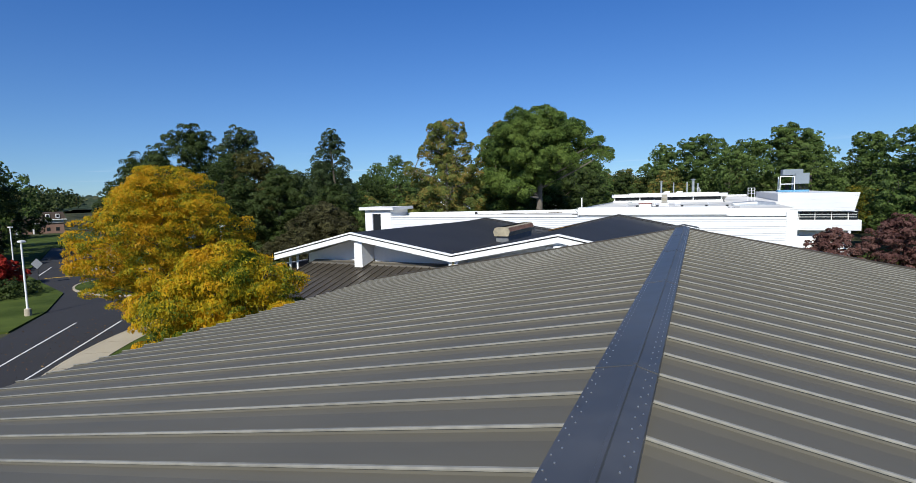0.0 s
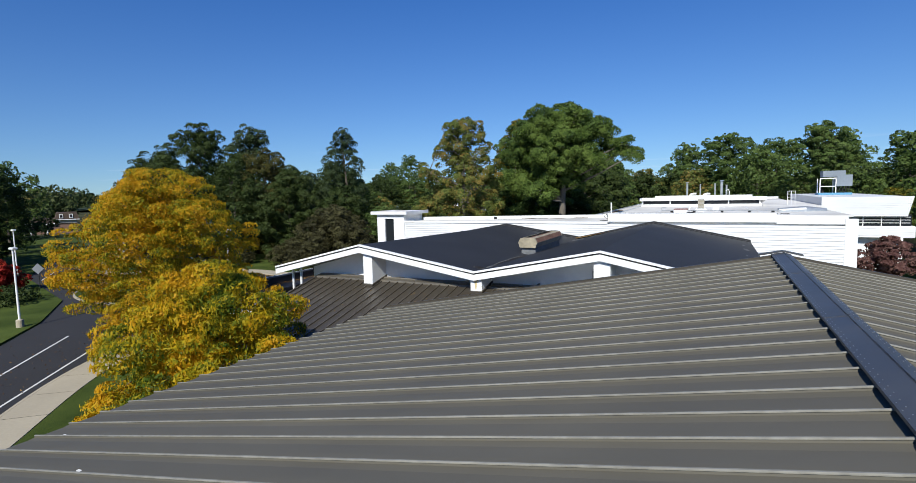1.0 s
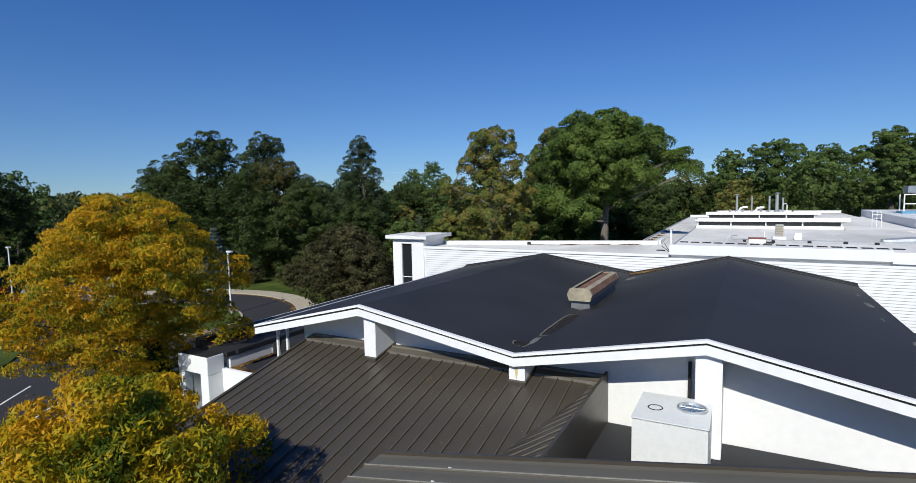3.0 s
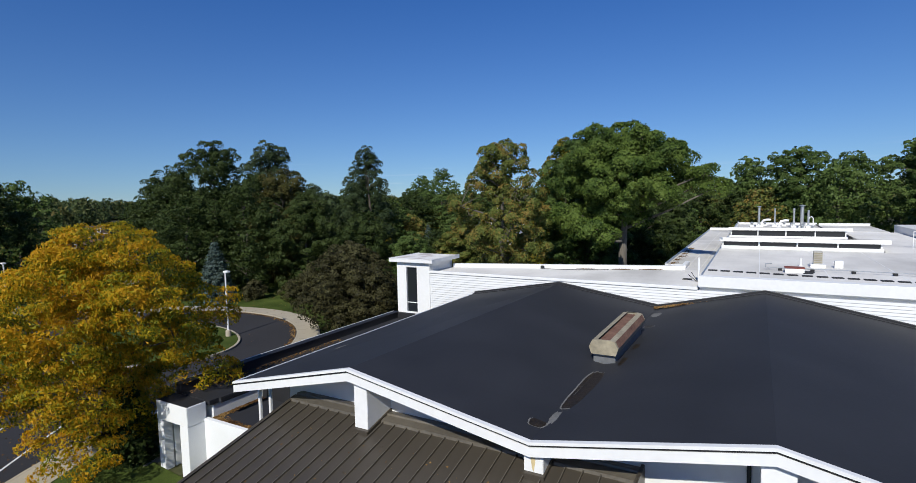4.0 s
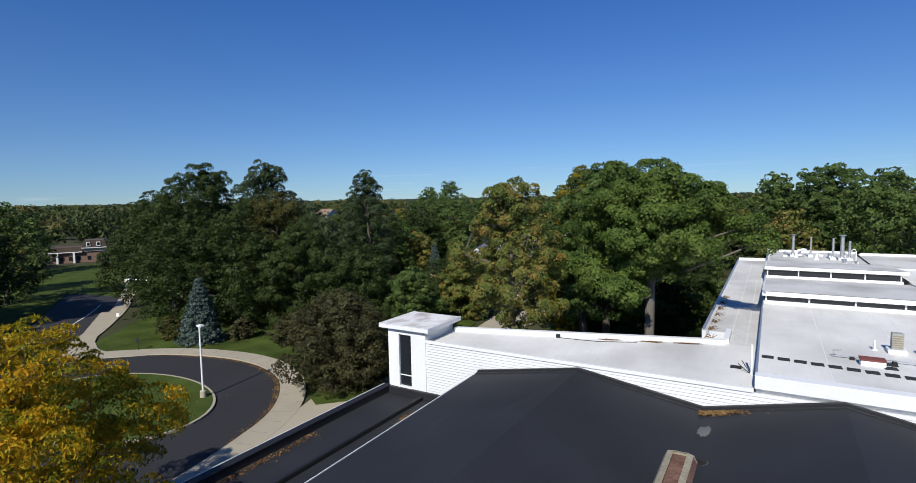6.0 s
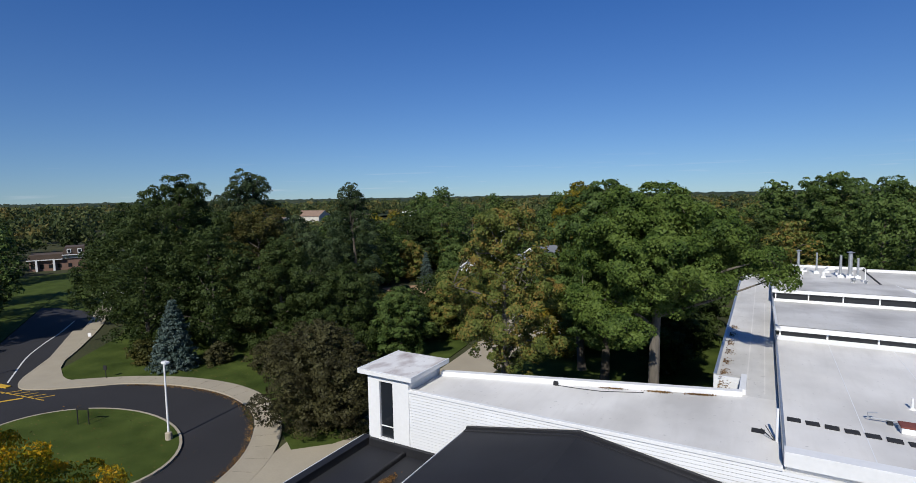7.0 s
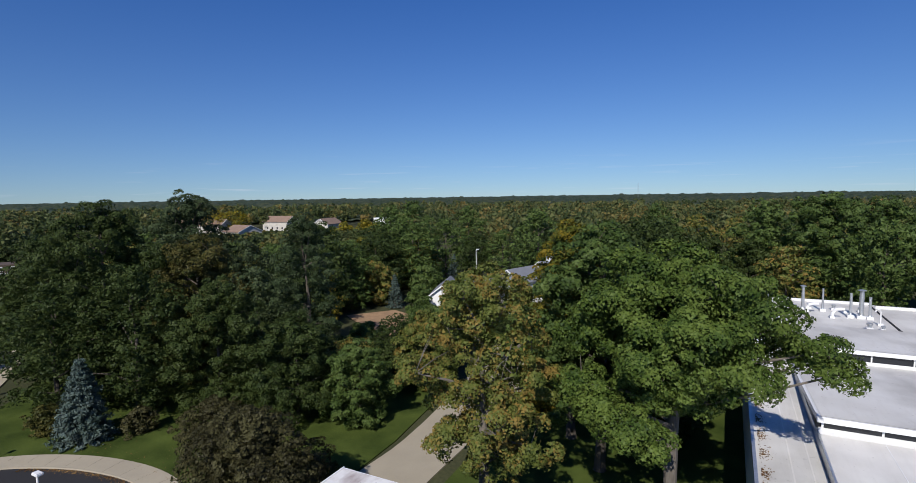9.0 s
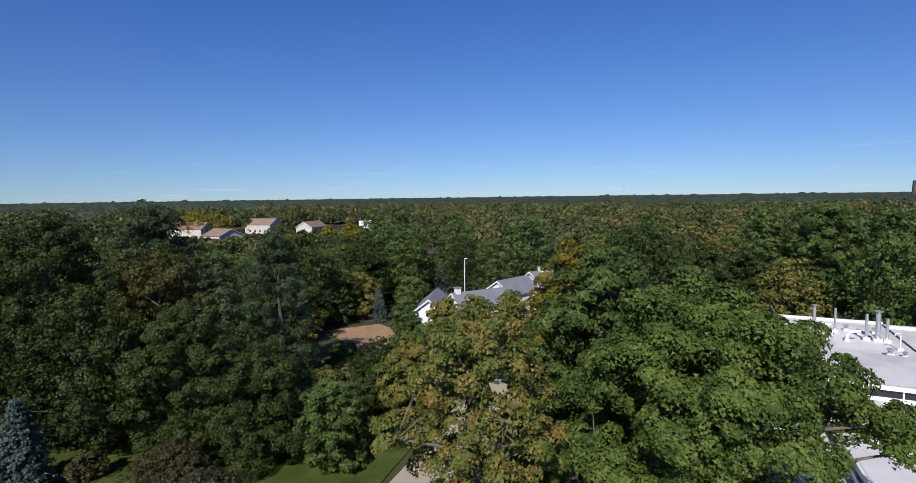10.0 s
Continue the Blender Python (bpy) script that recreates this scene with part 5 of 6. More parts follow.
TREES = [
    # name, label, x, y, height, width, material, seed, extras
    ("oak_tree", "large spreading dark green oak behind the white wing", -4.35, 31.4, 16.8, 10.6, BIG_OAK, 1, dict(leaves=150000, size=0.078, base=0.55, foot=0.34, clump=0.88, gaps=0.22, flat=0.86, bark=BARK_PALE, peak=0.40, lean=(0.2, -0.4), fork=14, solid=1.0, ragged=0.2,
        boughs=((4.9, -1.0, 12.1, 0.75), (5.9, -1.2, 11.9, 0.6), (6.8, -1.4, 11.6, 0.5), (6.2, -1.8, 12.6, 0.4), (-1.4, -3.6, 8.6, 1.1), (-0.4, -4.0, 8.3, 0.7), (-2.6, -3.0, 9.0, 1.0), (-3.9, -2.0, 9.8, 1.0)))),
    ("oak_tree", "tall green oak standing behind the first", -9.5, 39.5, 17.3, 11.0, OAK, 2, dict(leaves=48000, size=0.115, base=0.25, clump=0.95, peak=0.45)),
    ("maple_tree", "tall thin maple with leaves turning orange", -12.8, 27.6, 15.8, 8.6, TURNING, 3, dict(leaves=50000, size=0.078, base=0.34, foot=0.85, clump=0.66, gaps=0.55, flat=0.85, core_share=0.02, bark=BARK_PALE, peak=0.3, solid=0.8, fork=14, ragged=0.3)),
    ("maple_tree", "slim maple turning yellow beside the oak", -28.0, 47.5, 8.3, 6.5, TURNING, 4, dict(leaves=35000, size=0.104, base=0.12, clump=0.8, gaps=0.3, peak=0.2)),
    ("maple_tree", "gold-topped maple behind the oak", -12.6, 43.5, 17.3, 7.0, GOLD, 5, dict(leaves=28000, size=0.104, base=0.3, clump=0.8, gaps=0.25, peak=0.3)),
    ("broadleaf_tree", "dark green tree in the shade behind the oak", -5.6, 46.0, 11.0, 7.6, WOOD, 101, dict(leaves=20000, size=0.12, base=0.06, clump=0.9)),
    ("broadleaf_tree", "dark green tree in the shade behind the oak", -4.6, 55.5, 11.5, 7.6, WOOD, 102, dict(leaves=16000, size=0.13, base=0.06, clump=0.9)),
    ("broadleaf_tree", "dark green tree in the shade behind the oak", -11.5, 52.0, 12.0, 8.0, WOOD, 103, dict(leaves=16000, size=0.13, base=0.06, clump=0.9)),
    ("broadleaf_tree", "dark green tree at the far end of the roof strip", -5.5, 66.5, 13.0, 9.0, OAK, 104, dict(leaves=16000, size=0.15, base=0.06, clump=0.9)),
    ("plum_tree", "purple-brown ornamental tree on the lawn", -25.5, 23.6, 7.7, 9.6, PLUM, 6, dict(leaves=60000, size=0.078, base=0.04, clump=0.62, gaps=0.05, peak=0.32, solid=1.1)),
    ("plum_tree", "low purple-brown bush on the lawn", -38.0, 31.0, 3.5, 6.0, PLUM, 7, dict(leaves=14000, size=0.081, base=0.03, clump=0.5, gaps=0.1)),
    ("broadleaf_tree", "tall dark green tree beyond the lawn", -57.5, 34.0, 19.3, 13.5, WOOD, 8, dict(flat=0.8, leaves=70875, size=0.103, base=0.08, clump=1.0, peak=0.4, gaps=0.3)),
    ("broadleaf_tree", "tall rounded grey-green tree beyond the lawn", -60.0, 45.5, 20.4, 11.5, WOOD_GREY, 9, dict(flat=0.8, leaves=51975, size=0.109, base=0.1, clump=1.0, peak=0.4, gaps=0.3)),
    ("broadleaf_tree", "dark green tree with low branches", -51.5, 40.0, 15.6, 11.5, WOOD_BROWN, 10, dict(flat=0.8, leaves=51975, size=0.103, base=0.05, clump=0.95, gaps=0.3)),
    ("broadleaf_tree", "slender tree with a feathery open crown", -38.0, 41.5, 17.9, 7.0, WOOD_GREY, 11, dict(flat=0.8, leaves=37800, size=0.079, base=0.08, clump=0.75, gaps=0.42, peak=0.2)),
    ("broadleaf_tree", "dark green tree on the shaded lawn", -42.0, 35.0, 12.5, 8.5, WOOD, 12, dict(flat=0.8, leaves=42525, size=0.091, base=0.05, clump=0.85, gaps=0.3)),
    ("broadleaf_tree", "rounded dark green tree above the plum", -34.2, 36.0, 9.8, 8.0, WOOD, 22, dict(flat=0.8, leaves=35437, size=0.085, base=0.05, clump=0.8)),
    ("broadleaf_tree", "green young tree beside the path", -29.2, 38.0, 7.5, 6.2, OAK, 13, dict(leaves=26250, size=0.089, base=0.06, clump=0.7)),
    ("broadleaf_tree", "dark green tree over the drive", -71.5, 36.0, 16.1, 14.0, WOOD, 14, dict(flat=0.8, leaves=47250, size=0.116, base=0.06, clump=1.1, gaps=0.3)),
    ("broadleaf_tree", "low green tree before the white houses", -33.2, 59.0, 5.8, 6.0, OAK, 15, dict(leaves=15750, size=0.118, base=0.08, clump=0.8)),
    ("broadleaf_tree", "low green tree before the white houses", -22.5, 60.0, 6.5, 7.0, OAK, 31, dict(leaves=14000, size=0.118, base=0.08, clump=0.8)),
    ("maple_tree", "olive-green tree turning before the white houses", -35.8, 69.0, 7.1, 5.2, TURNING, 91, dict(leaves=9000, size=0.15, base=0.1, clump=0.9)),
    ("maple_tree", "olive-green tree turning before the white houses", -31.6, 69.5, 7.6, 5.4, TURNING, 92, dict(leaves=9000, size=0.15, base=0.1, clump=0.9)),
    ("maple_tree", "olive-green tree turning before the white houses", -27.2, 71.0, 8.3, 5.6, TURNING, 93, dict(leaves=9000, size=0.15, base=0.1, clump=0.9)),
    ("maple_tree", "golden maple turning beside the white houses", -21.6, 70.0, 10.3, 6.0, GOLD, 94, dict(leaves=9000, size=0.15, base=0.15, clump=0.9)),
    ("broadleaf_tree", "small green tree beside the white gable", -43.2, 70.6, 5.8, 4.6, OAK, 95, dict(leaves=9000, size=0.14, base=0.08, clump=0.8)),
    ("broadleaf_tree", "green tree behind the bare soil", -49.0, 82.5, 7.2, 6.5, OAK, 96, dict(leaves=9000, size=0.16, base=0.08, clump=0.9)),
    ("broadleaf_tree", "green tree behind the bare soil", -57.5, 79.5, 8.0, 7.0, TURNING, 97, dict(leaves=9000, size=0.16, base=0.08, clump=0.9)),
    ("broadleaf_tree", "low green tree before the white houses", -40.5, 54.0, 4.3, 6.0, OAK, 32, dict(leaves=14000, size=0.118, base=0.08, clump=0.8)),
    ("broadleaf_tree", "tall green tree behind the clerestory roof", 10.6, 99.0, 18.9, 13.0, OAK, 16, dict(leaves=35000, size=0.163, base=0.08, clump=1.1)),
    ("broadleaf_tree", "tall thin-crowned tree behind the rooftop unit", 23.0, 75.6, 17.9, 10.0, OAK, 17, dict(leaves=24500, size=0.126, base=0.5, clump=0.85, gaps=0.35)),
    ("broadleaf_tree", "tall sunlit green tree behind the exhaust stacks", 3.0, 106.0, 18.1, 13.0, OAK, 81, dict(leaves=15000, size=0.2, base=0.08, clump=1.1)),
    ("broadleaf_tree", "tall sunlit green tree behind the exhaust stacks", 20.0, 108.0, 18.3, 13.0, OAK, 82, dict(leaves=15000, size=0.2, base=0.08, clump=1.1)),
    ("broadleaf_tree", "tall sunlit green tree behind the exhaust stacks", 29.0, 100.0, 17.9, 12.0, OAK, 83, dict(leaves=15000, size=0.2, base=0.08, clump=1.1)),
    ("broadleaf_tree", "tall sunlit green tree behind the exhaust stacks", 38.0, 94.0, 17.3, 12.0, OAK, 84, dict(leaves=15000, size=0.2, base=0.08, clump=1.1)),
    ("locust_tree", "golden-yellow locust tree beside the drive", -19.2, 0.8, 10.4, 10.4, LOCUST_OLIVE, 18, dict(leaves=125000, size=0.080, base=0.14, clump=0.70, gaps=0.22, core_share=0.03, droop=0.9, aspect=0.32, peak=0.45, solid=1.0, fork=14, flat=0.56, ragged=0.2)),
    ("locust_tree", "golden-yellow locust tree close to the metal roof", -4.2, -8.3, 6.9, 6.8, LOCUST, 19, dict(leaves=125000, size=0.064, base=0.05, clump=0.66, gaps=0.22, core_share=0.03, droop=1.0, aspect=0.32, peak=0.36, solid=1.0, fork=14, flat=0.55, ragged=0.2)),
    ("maple_tree", "dark red maple beyond the white wing", 20.4, 29.5, 4.8, 4.8, MAPLE_RED, 20, dict(leaves=20000, size=0.08, base=0.12, clump=0.5, gaps=0.3, solid=0.7)),
    ("maple_tree", "dark red maple beside the shaded lawn", 26.8, 36.6, 5.6, 6.6, MAPLE_RED, 21, dict(leaves=20000, size=0.08, base=0.12, clump=0.55, gaps=0.3, solid=0.7)),
    ("broadleaf_tree", "tall green tree at the edge of the wood", 33.6, 50.8, 16.0, 12.0, OAK, 23, dict(leaves=26250, size=0.148, base=0.1, clump=1.0)),
    ("broadleaf_tree", "green tree across the drive", -70.0, 3.0, 13.5, 12.0, WOOD, 24, dict(flat=0.8, leaves=35437, size=0.121, base=0.15, clump=1.0)),
    ("broadleaf_tree", "green tree across the drive", -82.0, 14.0, 15.6, 13.0, WOOD, 25, dict(flat=0.8, leaves=35437, size=0.134, base=0.15, clump=1.1)),
    ("maple_shrub", "scarlet burning bush beside the drive", -51.8, 6.4, 3.4, 4.8, SCARLET, 26, dict(leaves=15750, size=0.074, base=0.05, clump=0.45)),
    ("broadleaf_tree", "tall dark green tree across the drive", -76.0, 15.5, 15.1, 13.0, WOOD, 33, dict(flat=0.8, leaves=35437, size=0.121, base=0.1, clump=1.1)),
    ("broadleaf_tree", "tall dark green tree across the drive", -62.0, -4.0, 15.6, 13.0, WOOD, 34, dict(flat=0.8, leaves=35437, size=0.121, base=0.1, clump=1.1)),
]
for name, label, x, y, h, w, mat, seed, extra in TREES:
    tree(name, label, x, y, h, w, mat, seed, **extra)
conifer("blue_spruce", "blue-grey spruce standing on the lawn", -47.3, 26.2, 7.2, 4.6, SPRUCE_NEEDLES, 30, 22000)

# the wood behind: a few crowns, set out again and again
stock = []
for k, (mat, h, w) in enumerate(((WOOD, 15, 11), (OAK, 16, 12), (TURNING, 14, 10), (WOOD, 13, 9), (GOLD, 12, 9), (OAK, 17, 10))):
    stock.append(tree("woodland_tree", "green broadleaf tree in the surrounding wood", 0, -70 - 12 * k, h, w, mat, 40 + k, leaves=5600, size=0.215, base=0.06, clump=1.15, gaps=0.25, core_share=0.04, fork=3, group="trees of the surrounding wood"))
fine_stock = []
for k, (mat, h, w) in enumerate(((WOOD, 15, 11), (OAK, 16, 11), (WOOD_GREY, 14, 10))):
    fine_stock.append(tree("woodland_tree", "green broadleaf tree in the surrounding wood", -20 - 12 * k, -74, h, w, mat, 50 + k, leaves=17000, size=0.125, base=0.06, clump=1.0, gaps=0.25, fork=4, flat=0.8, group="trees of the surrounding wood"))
rng = np.random.default_rng(7)
OPEN = [(-45, 62, 9), (-38, 84, 9), (-31, 90, 9), (-24, 96, 8), (-40, 72, 8), (-33, 78, 7), (8, 60, 24), (22, 52, 18), (0, 20, 24), (-150, 128, 26), (-178, 150, 26), (-128, 140, 20), (-136, 54, 14), (-102, 39, 9), (-90, 36, 8)]
placed = [(t[2], t[3]) for t in TREES]


def wood(want, kinds, near, deep, spacing, s0, s1):
    count = tries = 0
    while count < want and tries < 9000:
        tries += 1
        a = radians(rng.uniform(48, 176))
        d = near + deep * rng.random() ** 1.2
        x, y = d * math.cos(a), d * math.sin(a) - 8
        if y < 24 or (x > 0 and y < 84 and x < 30) or (x < -50 and abs(y + 0.60 * x + 17) < 11) or any((x - ox) ** 2 + (y - oy) ** 2 < orad ** 2 for ox, oy, orad in OPEN):
            continue
        away, left = math.hypot(x + 4, y - 8), math.degrees(math.atan2(-(x + 4), y - 8))
        if (13 < left < 42 and away < 92) or (40 < left < 54 and 95 < away < 250):
            continue
        if any((x - px) ** 2 + (y - py) ** 2 < spacing for px, py in placed):
            continue
        placed.append((x, y))
        k = int(rng.choice([0, 0, 0, 1, 1, 2, 2, 3, 5, 5, 4], 1)[0])
        s = rng.uniform(s0, s1) * (0.78 if x > 34 else 1.0)
        kind = fine_stock[k % 3] if d < 84 and x < 0 else kinds[k]
        copy_thing(kind, Matrix.Translation((x, y, 0)) @ Matrix.Rotation(rng.uniform(0, 6.28), 4, "Z") @ Matrix.Diagonal((s, s, s * rng.uniform(0.8, 1.05), 1)))
        count += 1


wood(105, stock, 62, 90, 40, 0.8, 1.08)


def thicket(want, kinds, left0, left1, away0, away1, level):
    """Low young trees on the open ground before the houses."""
    count = 0
    while count < want:
        left, away = radians(rng.uniform(left0, left1)), rng.uniform(away0, away1)
        x, y = -4 - away * math.sin(left), 8 + away * math.cos(left)
        count += 1
        if (x < -50 and abs(y + 0.60 * x + 17) < 9) or any((x - px) ** 2 + (y - py) ** 2 < 9 for px, py in placed) or any((x - ox) ** 2 + (y - oy) ** 2 < 36 for ox, oy, orad in OPEN[:6] + [(-50, 70, 0), (-22, 40, 0), (-22, 46, 0), (-24, 53, 0), (-24, 59, 0), (-22, 63, 0)]):
            continue
        placed.append((x, y))
        s = min(0.75, 20 * (1 - away / level) / 15)
        if s > 0.15:
            copy_thing(kinds[int(rng.integers(0, 6))], Matrix.Translation((x, y, 0)) @ Matrix.Rotation(rng.uniform(0, 6.28), 4, "Z") @ Matrix.Diagonal((s, s, s * 0.9, 1)))


thicket(120, stock, 13, 36, 40, 76, 82)
thicket(50, stock, 36, 42, 44, 64, 70)
thicket(110, stock, 39, 56, 72, 140, 235)
thicket(40, stock, 30, 40, 92, 130, 235)


def far_wood():
    """The wood farther off, out to the distant canopy: crowns of leaf clumps in one sheet of stuff."""
    rr = np.random.default_rng(21)
    at, out, sizes = [], [], []
    spots = np.array(placed)
    trees = 0
    while trees < 2400:
        a, d = radians(rr.uniform(46, 178)), 130 + 450 * rr.random() ** 0.75
        x, y = d * math.cos(a), d * math.sin(a) - 8
        if (x < -50 and abs(y + 0.60 * x + 17) < 9) or ((spots - (x, y)) ** 2).sum(1).min() < 34:
            continue
        spots = np.vstack([spots, (x, y)])
        trees += 1
        away, left = math.hypot(x + 4, y - 8), math.degrees(math.atan2(-(x + 4), y - 8))
        h = rr.uniform(9, 16.5)
        if 35 < left < 56 and away < 335:
            h = min(h, max(1.6, 20 * (1 - away / 330)))
        if h < 1.5:
            continue
        r = h * rr.uniform(0.27, 0.4)
        k = int(400 * 150 / (d + 10))
        lumps = rr.normal(size=(9, 3))
        lumps /= np.linalg.norm(lumps, axis=1)[:, None]
        which = rr.integers(0, 9, k)
        n = rr.normal(size=(k, 3))
        n /= np.linalg.norm(n, axis=1)[:, None]
        n[:, 2] = np.abs(n[:, 2]) - 0.25
        p = lumps[which] * [0.62, 0.62, 0.5] + n * 0.5
        p = p * [r, r, h * 0.42] + [x, y, h * 0.56]
        at.append(p)
        out.append(n)
        sizes.append(np.full(k, 0.36 + 0.0012 * d))
    at, out = np.concatenate(at), np.concatenate(out)
    me = leaf_mesh("far_wood", at, out, np.concatenate(sizes), 0.7, FAR_LEAVES, rr)
    tagged(new("far_wood", me), "mixed green and olive wood stretching away from the houses", "woods", kind="stuff")


far_wood()

# distant canopy out to the horizon, one continuous sheet of crowns
def canopy():
    rr = np.random.default_rng(11)
    radial, angular = 150, 560
    d = 430 * (4400 / 430) ** (np.linspace(0, 1, radial))
    ang = np.radians(np.linspace(40, 184, angular))
    D, A = np.meshgrid(d, ang, indexing="ij")
    D = D * (1 + 0.003 * rr.normal(size=D.shape))
    X, Y = D * np.cos(A), D * np.sin(A)
    Z = np.zeros_like(X)
    for cell, base, rise in ((9.0, 3.0, 8.0), (14.0, 3.0, 10.5)):
        gx, gy = np.floor(X / cell), np.floor(Y / cell)
        for ix in (-1, 0, 1):
            for iy in (-1, 0, 1):
                cx, cy = gx + ix, gy + iy
                h = np.modf(np.abs(np.sin(cx * 127.1 + cy * 311.7 + cell) * 43758.5453))[0]
                k = np.modf(np.abs(np.sin(cx * 269.5 + cy * 183.3 + cell) * 24634.6345))[0]
                px, py = (cx + 0.2 + 0.6 * h) * cell, (cy + 0.2 + 0.6 * k) * cell
                far = ((X - px) ** 2 + (Y - py) ** 2) / (cell * (0.55 + 0.2 * k)) ** 2
                Z = np.maximum(Z, (base + rise * (0.25 + 0.75 * h) * np.sqrt(np.clip(1 - far, 0, 1))) * (far < 1))
    Z = np.maximum(Z, 1.0) + 0.9 * rr.normal(size=D.shape) * np.clip(700 / D, 0.4, 1)
    Z *= np.clip((D - 420) / 120, 0.2, 1)
    for ox, oy, ax, ay in ((-190, 160, 46, 34), (-185, 195, 55, 45), (-225, 215, 45, 35), (-165, 190, 40, 40)):
        Z *= np.clip(((X - ox) / ax) ** 2 + ((Y - oy) / ay) ** 2, 0.22, 1)
    # taller groups of trees standing out of the far canopy
    groups = rr.normal(size=D.shape)
    groups = np.clip(groups + 0.7 * np.roll(groups, 1, 1) + 0.4 * np.roll(groups, 2, 1) - 1.9, 0, 3)
    Z += groups * (2.0 + 2.6 * np.clip((D - 900) / 2600, 0, 1)) * np.clip((D - 600) / 500, 0, 1)
    v = np.stack([X, Y, Z], -1).reshape(-1, 3)
    i, j = np.meshgrid(np.arange(radial - 1), np.arange(angular - 1), indexing="ij")
    q = (i * angular + j).ravel()
    quads = np.stack([q, q + angular, q + angular + 1, q + 1], 1)
    me = bpy.data.meshes.new("distant_wood")
    me.vertices.add(len(v))
    me.vertices.foreach_set("co", v.ravel())
    me.loops.add(quads.size)
    me.loops.foreach_set("vertex_index", quads.ravel())
    me.polygons.add(len(quads))
    me.polygons.foreach_set("loop_start", np.arange(0, quads.size, 4))
    me.update(calc_edges=True)
    me.materials.append(CANOPY)
    return tagged(new("distant_wood", me), "endless green and russet treetops out to the horizon", "woods", kind="stuff")


canopy()


# ---- street lamps ----
def street_lamp(x, y, label, height=5.5):
    t = thing("street_lamp", label, "lamp", (x, y, 0), "lamp posts along the drive")
    bm = bmesh.new()
    tube_into(bm, [(0, 0, -0.1), (0, 0, 0.6), (0, 0, 0.66)], [0.24, 0.22, 0.16], 16)
    part("concrete_base", bm, CONCRETE, t)
    tube("pole", [(0, 0, 0.6), (0, 0, height - 0.1)], [0.075, 0.055], WHITE, t, sides=12)
    tube("arm", [(0, 0, height - 0.12), (0.12, -0.04, height - 0.05), (0.26, -0.1, height)], [0.04, 0.04, 0.035], WHITE, t)
    head = block("lamp_head", 0.1, 0.62, -0.3, 0.05, height - 0.04, height + 0.12, WHITE, t, bevel=0.04)
    return t


street_lamp(-32.9, 16.8, "white lamp post on a concrete base by the island")
street_lamp(-33.6, 0.0, "white lamp post standing on the far lawn", 5.5)

street_lamp(-44.7, 94.0, "white lamp post beside the white houses", 9.0)
street_lamp(-60.5, 12.0, "white lamp post far along the drive", 5.5)


# ---- things on the white roofs ----
def exhaust_stack(x, y, z, h, r, capped):
    t = thing("exhaust_stack", "tall galvanised exhaust stack on a white curb", "exhaust stack", (x, y, z), "exhaust stacks on the white roof")
    block("curb", -r - 0.15, r + 0.15, -r - 0.15, r + 0.15, 0, 0.28, WHITE, t)
    tube("pipe", [(0, 0, 0.25), (0, 0, h)], [r, r], GALV, t, sides=14)
    tube("collar", [(0, 0, 0.28), (0, 0, 0.4)], [r * 1.5, r * 1.1], GALV, t, sides=14)
    if capped:
        tube("rain_cap", [(0, 0, h + 0.05), (0, 0, h + 0.1), (0, 0, h + 0.18)], [r * 1.9, r * 1.9, r * 0.2], GALV, t, sides=14)


for x, y, h, r, capped in ((5.1, 68.9, 2.55, 0.15, True), (6.9, 69.4, 2.4, 0.10, False), (8.9, 67.1, 2.45, 0.12, False), (9.75, 67.1, 2.7, 0.2, True), (10.4, 66.9, 2.2, 0.12, False)):
    exhaust_stack(x, y, 6.61, h, r, capped)


def roof_vent(x, y, z, s=1.0):
    t = thing("roof_vent", "small round galvanised roof vent on a curb", "roof vent", (x, y, z), "small vents on the white roof")
    block("curb", -0.2 * s, 0.2 * s, -0.2 * s, 0.2 * s, 0, 0.22 * s, WHITE, t)
    tube("neck", [(0, 0, 0.2 * s), (0, 0, 0.42 * s)], [0.13 * s, 0.13 * s], GALV, t, sides=12)
    tube("cowl", [(0, 0, 0.40 * s), (0, 0, 0.52 * s), (0, 0, 0.58 * s)], [0.2 * s, 0.2 * s, 0.06 * s], GALV, t, sides=12)


for x, y, s in ((4.3, 68.6, 1.1), (5.8, 70.2, 1.05), (8.0, 70.5, 1.05), (10.2, 70.2, 1.0), (8.75, 69.4, 0.9), (9.45, 61.9, 1.25), (10.45, 62.0, 0.9)):
    roof_vent(x, y, 6.61, s)
hook = thing("hooked_pipe", "white pipe with a hooked top on a curb", "pipe", (10.7, 64.3, 6.61))
block("curb", -0.22, 0.22, -0.22, 0.22, 0, 0.22, WHITE, hook)
tube("pipe", [(0, 0, 0.2), (0, 0, 1.3), (-0.06, 0, 1.45), (-0.22, 0, 1.5), (-0.36, 0, 1.42), (-0.4, 0, 1.28)], [0.06] * 6, WHITE, hook, sides=10)
